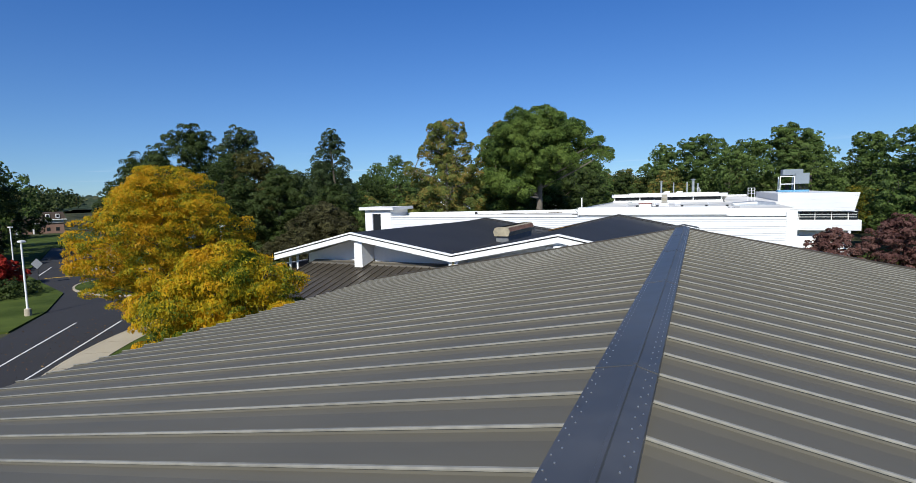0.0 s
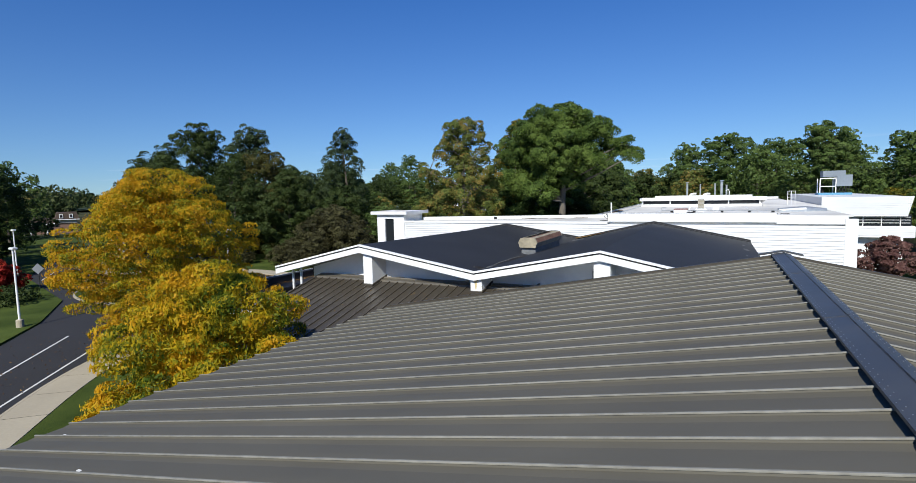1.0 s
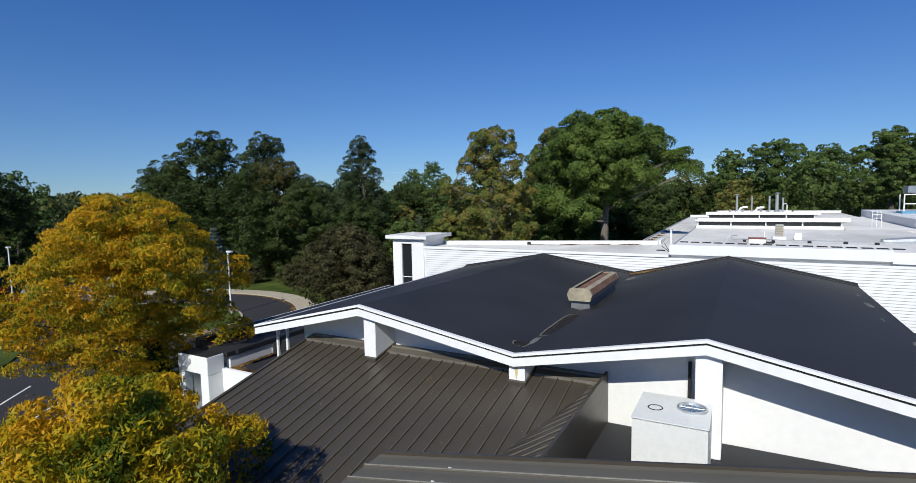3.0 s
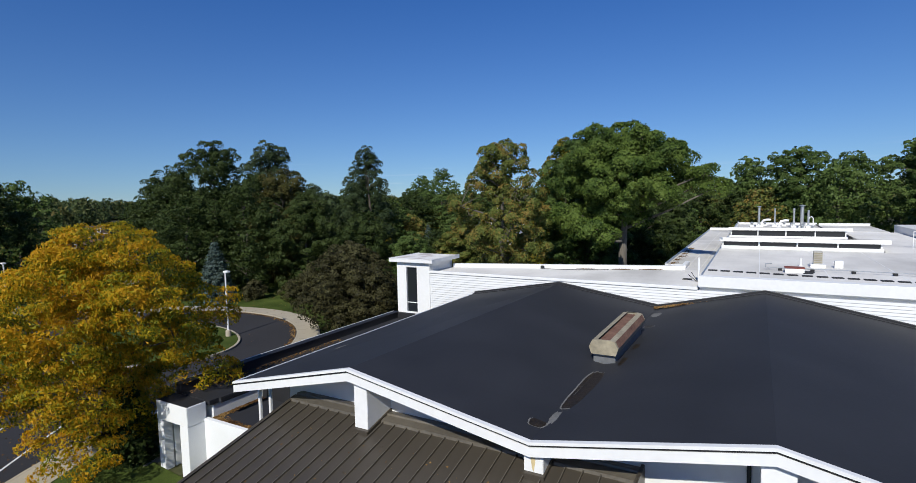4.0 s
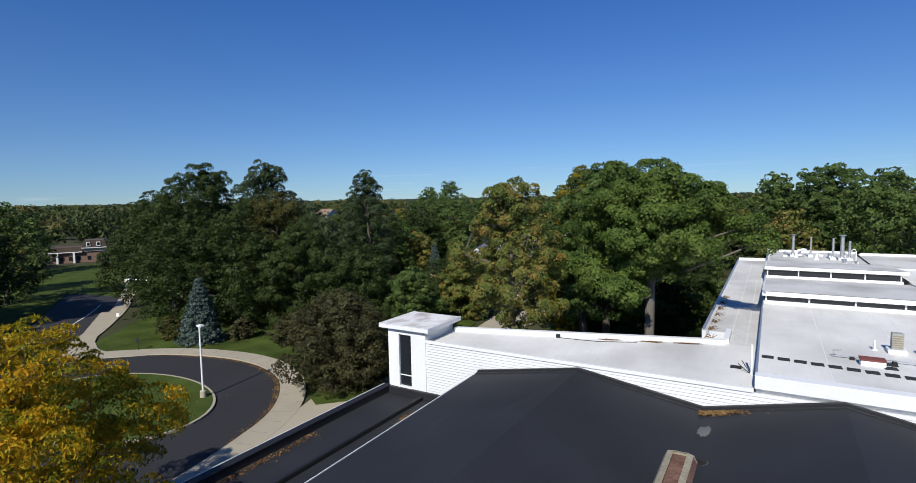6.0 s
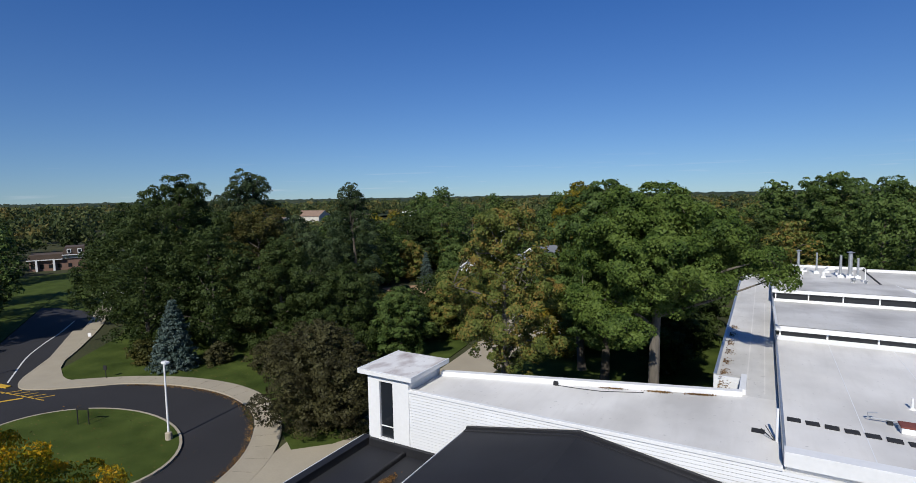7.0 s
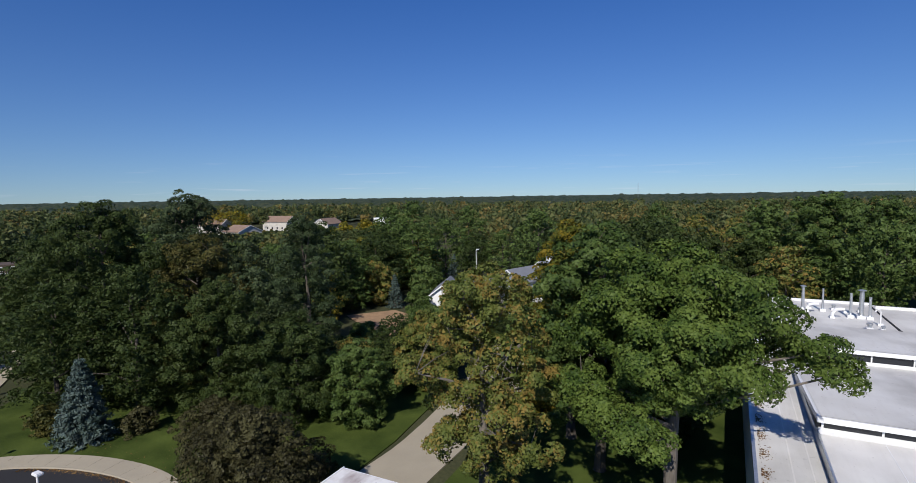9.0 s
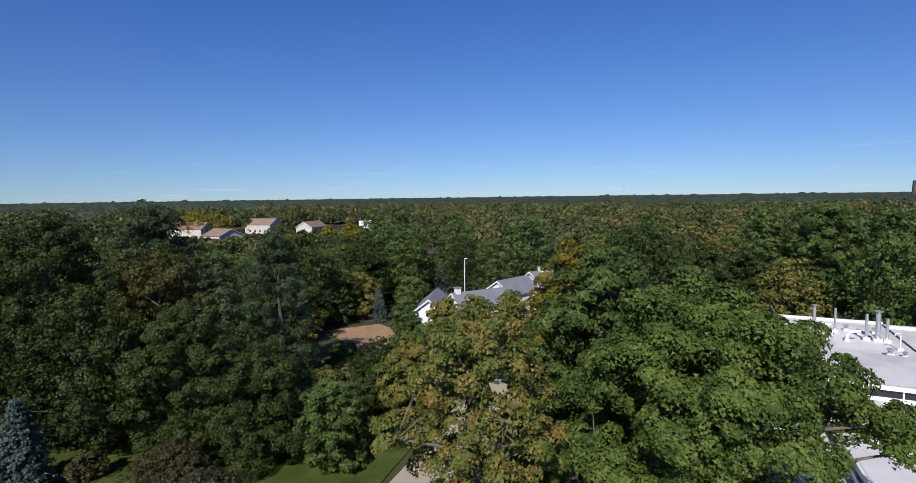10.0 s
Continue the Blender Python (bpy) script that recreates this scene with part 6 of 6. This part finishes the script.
for dx, dy in ((8.0, 66.2), (6.1, 68.2)):
    duct = thing("bent_duct", "white elbow duct between the exhaust stacks", "duct", (dx, dy, 6.61))
    block("curb", -0.9, -0.5, -0.2, 0.2, 0, 0.2, WHITE, duct)
    tube("elbow", [(-0.7, 0, 0.2), (-0.7, 0, 0.5), (-0.5, 0, 0.85), (-0.1, 0.05, 0.95), (0.3, 0.1, 0.95)], [0.15, 0.15, 0.15, 0.15, 0.13], WHITE, duct, sides=12)

pads = [(2.81 + 0.634 * k, 21.88 - 0.085 * k) for k in range(17)] + [(7.35, 22.35), (7.45, 22.95), (1.55, 21.3)]
for k, (x, y) in enumerate(pads):
    z = 6.80 if x > 2 else 6.30
    pad = block("walkway_pad", -0.24, 0.24, -0.21, 0.21, 0, 0.035, PAD, None, bevel=0.01) if k == 0 else copy_thing(pad, Matrix())
    pad.matrix_basis = Matrix.Translation((x, y, z)) @ Matrix.Rotation(0.06 * math.sin(k * 2.3), 4, "Z")
    tagged(pad, "black rubber walkway pad on the white roof", "pad", "walkway pads in a row")

unit = thing("rooftop_unit", "tall grey rooftop exhaust box on a white curb", "rooftop unit", (8.0, 25.3, 6.8))
block("curb", -0.36, 0.36, -0.36, 0.36, 0, 0.2, WHITE, unit)
block("casing", -0.22, 0.22, -0.22, 0.22, 0.2, 0.95, material("weathered_casing", (0.36, 0.35, 0.32), 0.7, 0.1, 0.2), unit, "weathered grey casing", 0.02)
for k in range(6):
    block("louvre", -0.19, 0.19, -0.235, -0.222, 0.28 + 0.105 * k, 0.34 + 0.105 * k, TAN_PAINT, unit, bevel=0)
box2 = thing("rooftop_box", "small square white rooftop box", "rooftop box", (9.0, 25.4, 6.8))
block("casing", -0.2, 0.2, -0.2, 0.2, 0.0, 0.42, WHITE, box2, "", 0.02)
hatch = thing("roof_hatch", "low white hatch with a brick-red lid", "hatch", (6.75, 22.6, 6.8))
block("curb", -0.44, 0.44, -0.3, 0.3, 0, 0.24, WHITE, hatch)
block("lid", -0.47, 0.47, -0.33, 0.33, 0.24, 0.3, RED_PAINT, hatch, "faded brick-red lid", 0.015)
pipes = thing("gas_pipe", "grey pipe run on black blocks across the roof", "pipe", (5.5, 23.2, 6.8))
tube("pipe", [(0, 0, 0.14), (2.0, 0.05, 0.14), (4.2, -0.05, 0.14), (7.5, -0.3, 0.14)], [0.03] * 4, GALV, pipes, sides=6)
tube("riser", [(0, 0, 0.14), (-0.1, 0, 0.16), (-0.12, 0, 0.34), (0.2, 0.1, 0.36)], [0.035] * 4, GALV, pipes, sides=6)
for x in (0.6, 2.1, 3.9, 5.6, 7.0):
    block("support_block", x - 0.09, x + 0.09, -0.15 - 0.03 * x, 0.12 - 0.03 * x, 0, 0.11, PAD, pipes)
stub = thing("vent_pipe", "short white vent pipe standing on the roof", "pipe", (7.2, 25.4, 6.8))
tube("pipe", [(0, 0, 0), (0, 0, 0.5)], [0.05, 0.05], WHITE, stub)
tube("boot", [(0, 0, 0), (0, 0, 0.08)], [0.14, 0.06], WHITE, stub)
post = thing("corner_post", "thin white post at the roof corner", "post", (2.2, 20.6, 6.3))
tube("post", [(0, 0, 0), (0, 0, 1.35)], [0.05, 0.05], WHITE, post)
tube("brace", [(-0.4, 0.2, 0.5), (-0.06, 0.02, 0.02)], [0.018, 0.018], DARK, post)
tube("brace", [(-0.55, 0.2, 0.35), (-0.1, 0.02, 0.02)], [0.018, 0.018], DARK, post)
rail = thing("ladder_rail", "white ladder rail standing above the roof edge", "rail", (15.4, 39.9, 6.75))
for x in (-0.3, 0.0, 0.3):
    tube("upright", [(x, 0, 0), (x, 0, 1.3)], [0.025, 0.025], WHITE, rail, sides=6)
for z in (0.7, 1.0, 1.28):
    tube("rung", [(-0.3, 0, z), (0.3, 0, z)], [0.02, 0.02], WHITE, rail, sides=6)
cool = thing("cooling_tower", "blue-grey metal cooling tower on the upper roof", "cooling tower", (20.3, 50.0, 7.45))
for x in (-1.35, 0.05):
    for y in (-0.8, 0.8):
        block("frame_leg", x, x + 0.09, y, y + 0.09, 0, 1.75, WHITE, cool)
for z in (0.85, 1.7):
    block("frame_beam", -1.35, 0.14, -0.8, -0.72, z, z + 0.1, WHITE, cool)
block("basin", -1.5, 1.5, -1.0, 1.0, 0, 0.22, material("blue_basin", (0.10, 0.26, 0.40), 0.5), cool, "blue painted basin")
COOL_STEEL = material("blue_grey_steel", (0.19, 0.22, 0.25), 0.5, 0.2, 0.15)
block("casing", 0.15, 1.5, -0.9, 0.9, 0.9, 2.1, COOL_STEEL, cool, "grey galvanised casing", 0.02)
block("fan_box", -1.1, 0.9, -0.85, 0.85, 1.9, 2.55, COOL_STEEL, cool, "", 0.02)
for k in range(9):
    block("louvre", 0.3 + k * 0.13, 0.34 + k * 0.13, -0.6, -0.5, 0.22, 0.9, DARK, cool)
skylight = thing("roof_hood", "grey curved roof hood behind the parapet", "roof hood", (14.5, 24.5, 6.8))
tube("hood", [(-1.6, -0.4, 0.0), (0.0, 0.0, 0.05), (1.3, 0.6, 0.0)], [0.25, 0.32, 0.2], GALV, skylight, sides=12)

# loose cable and box beside the back parapet
cable = thing("loose_cable", "black cable lying along the parapet", "cable", (-7.6, 22.5, 6.302))
tube("cable", [(0, 0, 0.02), (1.2, 0.05, 0.02), (2.3, 0.2, 0.02), (3.4, 0.65, 0.02), (4.2, 1.0, 0.02)], [0.02] * 5, DARK, cable, sides=5)
block("junction_box", -0.12, 0.1, -0.05, 0.12, 0, 0.2, DARK, cable)


# ---- fallen leaves ----
def litter(label, at, k, size, seed):
    """Loose dead leaves lying where at(rng) says."""
    rr = np.random.default_rng(seed)
    pts = np.array([at(rr) for _ in range(k)])
    me = leaf_mesh("leaf_litter", pts, np.tile([0.0, 0, 1.0], (k, 1)), size, 0.6, FALLEN, rr, scatter=0.35)
    return tagged(new("leaf_litter", me), label, "leaves", kind="stuff")


litter("brown leaves gathered at the back of the roof valley", lambda r: (lambda x, y: (x, y, roof_height(x, y) + 0.07))(0.4 + abs(r.normal()) * 0.7, 17.66 - abs(r.normal()) * 0.22), 1100, 0.045, 1)
litter("orange leaves drifted along the low black roof", lambda r: (-14.55 + abs(r.normal()) * 0.13, 2.4 + r.random() * 2.5, 2.27) if r.random() < 0.6 else (-14.5 + r.random() * 2.4, 2.33 + abs(r.normal()) * 0.12, 2.27), 1700, 0.05, 2)
litter("orange leaf heap in the roof gutter", lambda r: (-13.3 + r.normal() * 0.1, 15.5 + r.normal() * 0.28, 3.03 + abs(r.normal()) * 0.03), 900, 0.05, 10)
litter("brown leaves drifted against the low parapet", lambda r: (-16.4 + abs(r.normal()) * 0.25, r.uniform(2.5, 12), 3.02), 700, 0.05, 3)
litter("brown leaf piles along the roof strip", lambda r: (-0.3 + abs(r.normal()) * 0.22, 33 + 2.2 * r.integers(-3, 4) + r.normal() * 0.4, 6.305), 700, 0.05, 4)
litter("rust-brown leaves along the back parapet", lambda r: (lambda x: (x, 25.1 + 0.2854 * (x - 0.85) - abs(r.normal()) * 0.09, 6.315))(float(r.choice([-4.9, -2.75, -2.75, -0.95, -0.95])) + r.normal() * 0.28), 900, 0.05, 5)


def kerb_leaf(r):
    k = int(r.integers(30, 66))
    p = Vector(KERB[k]).lerp(Vector(KERB[k + 1]), r.random())
    q = Vector(offset_line(KERB, 1.0)[k]) - Vector(KERB[k])
    p = p + q * (0.2 + abs(r.normal()) * 0.22)
    return (p.x, p.y, 0.04)


litter("brown leaves gathered along the kerb", kerb_leaf, 1500, 0.06, 6)
litter("yellow leaves scattered over the lawn", lambda r: (r.uniform(-46, -29), r.uniform(7, 18), 0.17) if r.random() < 0.6 else (r.uniform(-56, -30), r.uniform(25, 33), 0.13), 900, 0.05, 7)
litter("fallen leaves scattered on the asphalt", lambda r: (-22 + r.normal() * 4, -1 + r.normal() * 4, 0.035), 600, 0.05, 8)
litter("yellow leaves lying on the brown metal roof", lambda r: (lambda x, y: (x, y, low_z(y) + 0.01))(r.uniform(-7.8, 2.5), -abs(r.normal()) * 1.2 - 0.1), 90, 0.035, 9)


# ---- signs, shrubs and other things on the ground ----
def sign(x, y, label, w, h, top, mat, turn=0):
    t = thing("sign", label, "sign", (x, y, 0.1))
    t.rotation_euler.z = radians(turn)
    for px in ((-w / 2 + 0.05, w / 2 - 0.05) if w > 0.6 else (0.0,)):
        tube("sign_post", [(px, 0.03, -0.15), (px, 0.03, top)], [0.035, 0.035], DARK, t, sides=6)
    block("sign_board", -w / 2, w / 2, -0.03, 0.02, top - h, top, mat, t, "", 0.01)


sign(-40.8, 15.2, "dark narrow sign board on posts in the island lawn", 0.9, 0.16, 1.3, DARK, 30)
sign(-50.3, 21.4, "small dark box sign on the lawn", 0.35, 0.4, 1.2, DARK, 20)
sign(-66.4, 27.6, "small white notice beside the walk", 0.45, 0.45, 0.9, WHITE, 20)
yk = prism("yellow_kerb", [(-57.6, 15.6), (-55.8, 15.9), (-55.9, 16.35), (-57.7, 16.1)], 0, 0.10, PAINT_YELLOW)
tagged(yk, "yellow painted speed bump end by the crossing", "kerb", kind="structure")
for k in range(5):
    stripe("hatch_marking", (-54.6 + 1.0 * k, 15.2 + 0.2 * k), (-53.9 + 1.0 * k, 16.4 + 0.2 * k), 0.1, PAINT_YELLOW, "yellow hatch line on the asphalt")
stripe("hatch_marking", (-55.2, 15.3), (-49.4, 16.2), 0.1, PAINT_YELLOW, "yellow painted line on the asphalt")
conifer("yew_tree", "small dark green yew beside the white porch", -18.5, 1.2, 3.6, 2.6, WOOD, 31, 6000)
for k, (x, y, h, w, mat, label) in enumerate(((-19.6, 2.8, 1.2, 1.6, WOOD, "low green shrub beside the porch"), (-44.5, 29.0, 2.4, 2.6, PLUM, "low reddish shrub by the spruce"), (-51.5, 25.6, 2.6, 3.4, WOOD_BROWN, "small rounded olive-brown tree on the lawn"), (-44.5, 3.6, 1.7, 6.0, WOOD, "clipped dark green hedge across the drive"), (-24.6, 29.0, 2.0, 3.5, WOOD, "green shrub under the plum"))):
    tree("shrub", label, x, y, h, w, mat, 60 + k, leaves=3500, size=0.09, base=0.05, clump=0.4, gaps=0.1, category="shrub", fork=2)


conifer("blue_spruce", "small blue-grey spruce beside the soil patch", -53.0, 78.6, 6.2, 3.2, SPRUCE_NEEDLES, 71, 4000)
conifer("blue_spruce", "grey-green spruce behind the white houses", -61.9, 100.6, 8.6, 5.0, SPRUCE_NEEDLES, 72, 5000)
conifer("blue_spruce", "grey-green spruce behind the white houses", -54.5, 103.5, 7.2, 4.4, SPRUCE_NEEDLES, 73, 5000)
for k, (x, y, h, w) in enumerate(((-132, 174, 10.4, 11.0), (-141, 172, 9.6, 10.0), (-121, 166, 9.6, 10.0), (-112, 159, 8.8, 9.0), (-247, 194, 14.5, 16.0), (-238, 200, 14.0, 15.0), (-77.4, 131.5, 6.0, 4.5))):
    tree("maple_tree", "yellow maple standing out of the wood", x, y, h, w, YELLOW, 75 + k, leaves=2600, size=0.34, base=0.05, clump=1.0, gaps=0.15, fork=2)


for k, (x, y, h, w) in enumerate(((-183, 158, 4.6, 6.0), (-177, 164, 4.9, 6.0), (-182, 203, 5.4, 7.0), (-189, 202, 5.2, 7.0), (-176, 206, 5.6, 7.0), (-170, 211, 5.4, 7.0), (-222, 228, 6.4, 8.0), (-214, 231, 6.2, 8.0))):
    tree("broadleaf_tree", "small green tree before the far apartment houses", x, y, h, w, (OAK, WOOD, WOOD_BROWN)[k % 3], 110 + k, leaves=1500, size=0.3, base=0.05, clump=0.9, gaps=0.15, fork=2)

# ---- far landmarks ----
mast = thing("radio_mast", "thin grey lattice mast far off above the woods", "mast", (-226, 1500, 0))
for a in (0.5, 2.6, 4.7):
    tube("mast_leg", [(0.9 * math.cos(a), 0.9 * math.sin(a), -0.5), (0.35 * math.cos(a), 0.35 * math.sin(a), 50)], [0.16, 0.12], GALV, mast, sides=5)
for k in range(9):
    z = 4 + 5.2 * k
    tube("mast_brace", [(-0.8, 0.4, z), (0.8, 0.4, z + 2.6)], [0.07, 0.07], GALV, mast, sides=4)
chimney = thing("factory_chimney", "tall dark chimney far off above the woods", "chimney", (391.7, 1500, 0))
tube("shaft", [(0, 0, -0.5), (0, 0, 25), (0, 0, 42)], [4.2, 3.2, 2.7], SOOTY_BRICK, chimney, sides=16)
tube("collar", [(0, 0, 39.5), (0, 0, 40.6)], [3.0, 3.0], DARK, chimney, sides=16)


# ---- houses ----
CREAM = material("cream_render", (0.50, 0.47, 0.41), 0.9)
MANSARD = material("brown_shingle", (0.085, 0.06, 0.045), 0.9, 0.0, 0.3, 6.0)
def house(name, label, x, y, w, d, eave, peak, wall, roof, turn=0, windows=2, chimney=0.0, group=""):
    """A gabled house with its ridge along its depth: gable to the front."""
    t = thing(name, label, "house", (x, y, 0), group)
    t.rotation_euler.z = radians(turn)
    extrude_y("wall", [(-w / 2, 0), (w / 2, 0), (w / 2, eave), (0, peak - 0.1), (-w / 2, eave)], 0, d, wall, t)
    s = (peak - eave) / (w / 2)
    o = 0.35
    extrude_y("roof", [(-w / 2 - o, eave - o * s), (0, peak), (w / 2 + o, eave - o * s), (w / 2 + o, eave - o * s + 0.16), (0, peak + 0.17), (-w / 2 - o, eave - o * s + 0.16)], -0.35, d + 0.35, roof, t)
    extrude_y("barge_board", [(-w / 2 - o, eave - o * s - 0.08), (0, peak - 0.09), (w / 2 + o, eave - o * s - 0.08), (w / 2 + o, eave - o * s + 0.14), (0, peak + 0.15), (-w / 2 - o, eave - o * s + 0.14)], -0.42, -0.352, WHITE, t)
    for k in range(windows):
        xx = -w / 2 + w * (k + 1) / (windows + 1)
        win = block("window", xx - 0.45, xx + 0.45, -0.04, 0.02, 1.0, 2.2, GLASS, t, bevel=0)
        block("window_frame", xx - 0.52, xx + 0.52, -0.02, 0.01, 0.93, 2.27, WHITE, t, bevel=0)
        n = max(2, int(d / 4))
        if k == 0:
            for j in range(n):
                yy = d * (j + 1) / (n + 1)
                for side in (-1, 1):
                    block("window", side * w / 2 - 0.03, side * w / 2 + 0.03, yy - 0.5, yy + 0.5, 1.0, 2.2, GLASS, t, bevel=0)
    if chimney:
        ch = block("chimney", -0.4, 0.4, d * chimney, d * chimney + 0.8, peak - 1.2, peak + 0.8, WHITE, t)
        block("chimney_cap", -0.5, 0.5, d * chimney - 0.1, d * chimney + 0.9, peak + 0.8, peak + 0.92, GALV, ch)
    return t


house("white_house", "white gabled house half hidden among trees", -40.2, 72.4, 3.9, 9, 4.2, 5.7, WHITE, SHINGLE_GREY, 20, 1, 0, "white houses in the wood")
house("white_house", "white house with long grey shingle roof", -39.6, 79.0, 6.0, 10, 3.4, 5.5, WHITE, SHINGLE_GREY, -35, 2, 0.04, "white houses in the wood")
house("white_house", "white house gable under grey shingles", -35.9, 88.4, 5.8, 8, 4.3, 6.2, WHITE, SHINGLE_GREY, -18, 1, 0, "white houses in the wood")
house("white_house", "white house with grey roof and white chimney", -32.6, 95.6, 6.6, 9, 4.9, 6.9, WHITE, SHINGLE_GREY, -34, 2, 0.2, "white houses in the wood")
house("white_house", "white house with grey hipped roof behind trees", -30.6, 104.0, 7.0, 8, 5.6, 8.2, WHITE, SHINGLE_GREY, -40, 2, 0, "white houses in the wood")
house("white_house", "low white house seen in pieces between branches", -20.5, 97.0, 6.0, 9, 3.6, 5.4, WHITE, SHINGLE_GREY, -60, 2, 0, "white houses in the wood")
house("apartment_house", "pale apartment house with a tan roof", -190.0, 168.0, 12, 11, 5.0, 7.6, CREAM, SHINGLE_TAN, 86, 3, 0, "far apartment houses")
house("apartment_house", "pale apartment house with a tan roof", -236.0, 240.0, 11, 18, 5.4, 8.6, CREAM, SHINGLE_TAN, 96, 3, 0, "far apartment houses")
house("apartment_house", "pale apartment house with a tan roof", -194.0, 217.0, 9, 16, 5.4, 8.2, CREAM, SHINGLE_TAN, 12, 3, 0, "far apartment houses")
house("apartment_house", "tan-roofed apartment house behind another", -240.0, 196.0, 11, 26, 5.6, 8.6, CREAM, SHINGLE_TAN, 110, 3, 0, "far apartment houses")
flat = thing("mansard_house", "brown mansard-roofed house with white trim across the street", "house", (-146, 58, 0))
flat.rotation_euler.z = radians(64)
flat.scale = (0.7, 0.7, 0.62)
block("wall", -8, 8, 0, 8, 0, 4.4, BRICK_FAR, flat)
block("wall", 1.4, 8, -0.4, 7, 4.4, 6.0, CREAM, flat)
extrude_y("mansard_roof", [(-8.6, 4.4), (1.4, 4.4), (1.4, 6.4), (-7.8, 6.4)], -0.8, 8.6, MANSARD, flat)
extrude_y("mansard_roof", [(1.2, 5.9), (8.8, 5.9), (8.0, 8.9), (2.0, 8.9)], -1.0, 8.8, MANSARD, flat)
block("eave_board", -8.7, 1.2, -0.95, -0.82, 4.2, 4.5, WHITE, flat)
block("eave_board", 1.1, 8.9, -1.15, -1.02, 5.7, 6.0, WHITE, flat)
for x in (3.2, 6.2):
    dormer = block("dormer", x - 0.6, x + 0.6, -1.25, 0.4, 6.5, 8.2, WHITE, flat)
    block("window", x - 0.4, x + 0.4, -1.29, -1.25, 6.75, 7.95, GLASS, dormer, bevel=0)
for x in (-7.0, -4.6, -2.2, 0.2, 3.2, 6.0):
    block("window", x - 0.55, x + 0.55, -0.06, 0.02, 1.0, 2.5, GLASS, flat, bevel=0)
for x in (-6.0, -1.2):
    block("porch_pillar", x - 0.3, x + 0.3, -1.0, -0.4, 0, 4.2, WHITE, flat)
street_lawn = prism("lawn", [(-92, 35.5), (-84, 36.5), (-100, 60), (-135, 70), (-140, 40), (-104, 30.5)], -0.05, 0.09, GRASS)
tagged(street_lawn, "bright green lawn across the far street", "lawn", kind="structure")

warning = thing("road_sign", "diamond road sign seen from its grey back", "sign", (-50.2, 9.2, 0.1))
tube("sign_post", [(0, 0, -0.15), (0, 0, 2.4)], [0.03, 0.03], DARK, warning, sides=6)
plate = block("sign_plate", -0.38, 0.38, -0.012, 0.012, -0.38, 0.38, SHINGLE_GREY, warning, "dull grey metal back", 0.004)
plate.matrix_basis = Matrix.Translation((0, -0.05, 2.0)) @ Matrix.Rotation(radians(35), 4, "Z") @ Matrix.Rotation(radians(45), 4, "Y")
stripe("stop_line", (-53.9, 11.6), (-51.6, 15.6), 0.3, PAINT_YELLOW, "yellow painted line across the asphalt")
stripe("lane_marking", (-57.0, 12.6), (-64.0, 17.6), 0.12, PAINT_WHITE, "thin white painted line on dark asphalt")
block_far = block("white_block", -160, -153, 218, 226, 0, 9.0, WHITE)
tagged(block_far, "white upper floors rising above distant trees", "building")
dirt = prism("bare_ground", [(-57, 70.5), (-52, 77), (-47.5, 75), (-42.5, 69), (-42.6, 63.0), (-50, 65.8)], -0.05, 0.10, material("bare_soil", (0.30, 0.19, 0.105), 0.95, 0.0, 0.3, 3.0))
tagged(dirt, "bare tan soil patch in the clearing", "ground", kind="structure")
fence = thing("garden_fence", "low white wall between white gateposts", "fence", (-37.6, 59.4, 0))
block("fence_panel", -1.7, 1.7, -0.12, 0.12, 0, 1.0, STUCCO, fence)
for x in (-1.9, 1.9):
    gatepost = block("gatepost", x - 0.28, x + 0.28, -0.28, 0.28, 0, 1.7, STUCCO, fence)
    block("post_cap", x - 0.34, x + 0.34, -0.34, 0.34, 1.7, 1.82, WHITE, gatepost)
fence.rotation_euler.z = radians(-48)
panel = thing("garden_screen", "white timber screen beside the soil patch", "fence", (-41.6, 63.6, 0))
for x in range(5):
    block("slat", -0.9 + 0.4 * x, -0.62 + 0.4 * x, -0.03, 0.03, 0, 1.5, WHITE, panel)
panel.rotation_euler.z = radians(-35)


def parked_car(x, y, turn, paint, label):
    t = thing("parked_car", label, "car", (x, y, 0.02))
    t.rotation_euler.z = radians(turn)
    extrude_y("body", [(-2.2, 0.35), (2.2, 0.35), (2.25, 0.75), (1.3, 0.92), (-1.6, 0.95), (-2.25, 0.8)], -0.88, 0.88, paint, t)
    extrude_y("cabin", [(-1.7, 0.95), (0.95, 0.92), (0.3, 1.42), (-1.3, 1.45)], -0.78, 0.78, GLASS, t)
    extrude_y("roof_panel", [(-1.28, 1.45), (0.28, 1.42), (0.2, 1.48), (-1.2, 1.5)], -0.76, 0.76, paint, t)
    for wx in (-1.35, 1.4):
        for wy in (-0.8, 0.8):
            wheel = tube("wheel", [(wx, wy - 0.1, 0.33), (wx, wy + 0.1, 0.33)], [0.33, 0.33], DARK, t, sides=14)
            tube("rim", [(wx, wy - 0.11, 0.33), (wx, wy + 0.11, 0.33)], [0.2, 0.2], GALV, wheel, sides=10)


parked_car(-96, 46, 32, WHITE, "white car parked along the street")
parked_car(-104, 52, 32, material("blue_car", (0.02, 0.03, 0.06), 0.3), "dark blue car parked along the street")
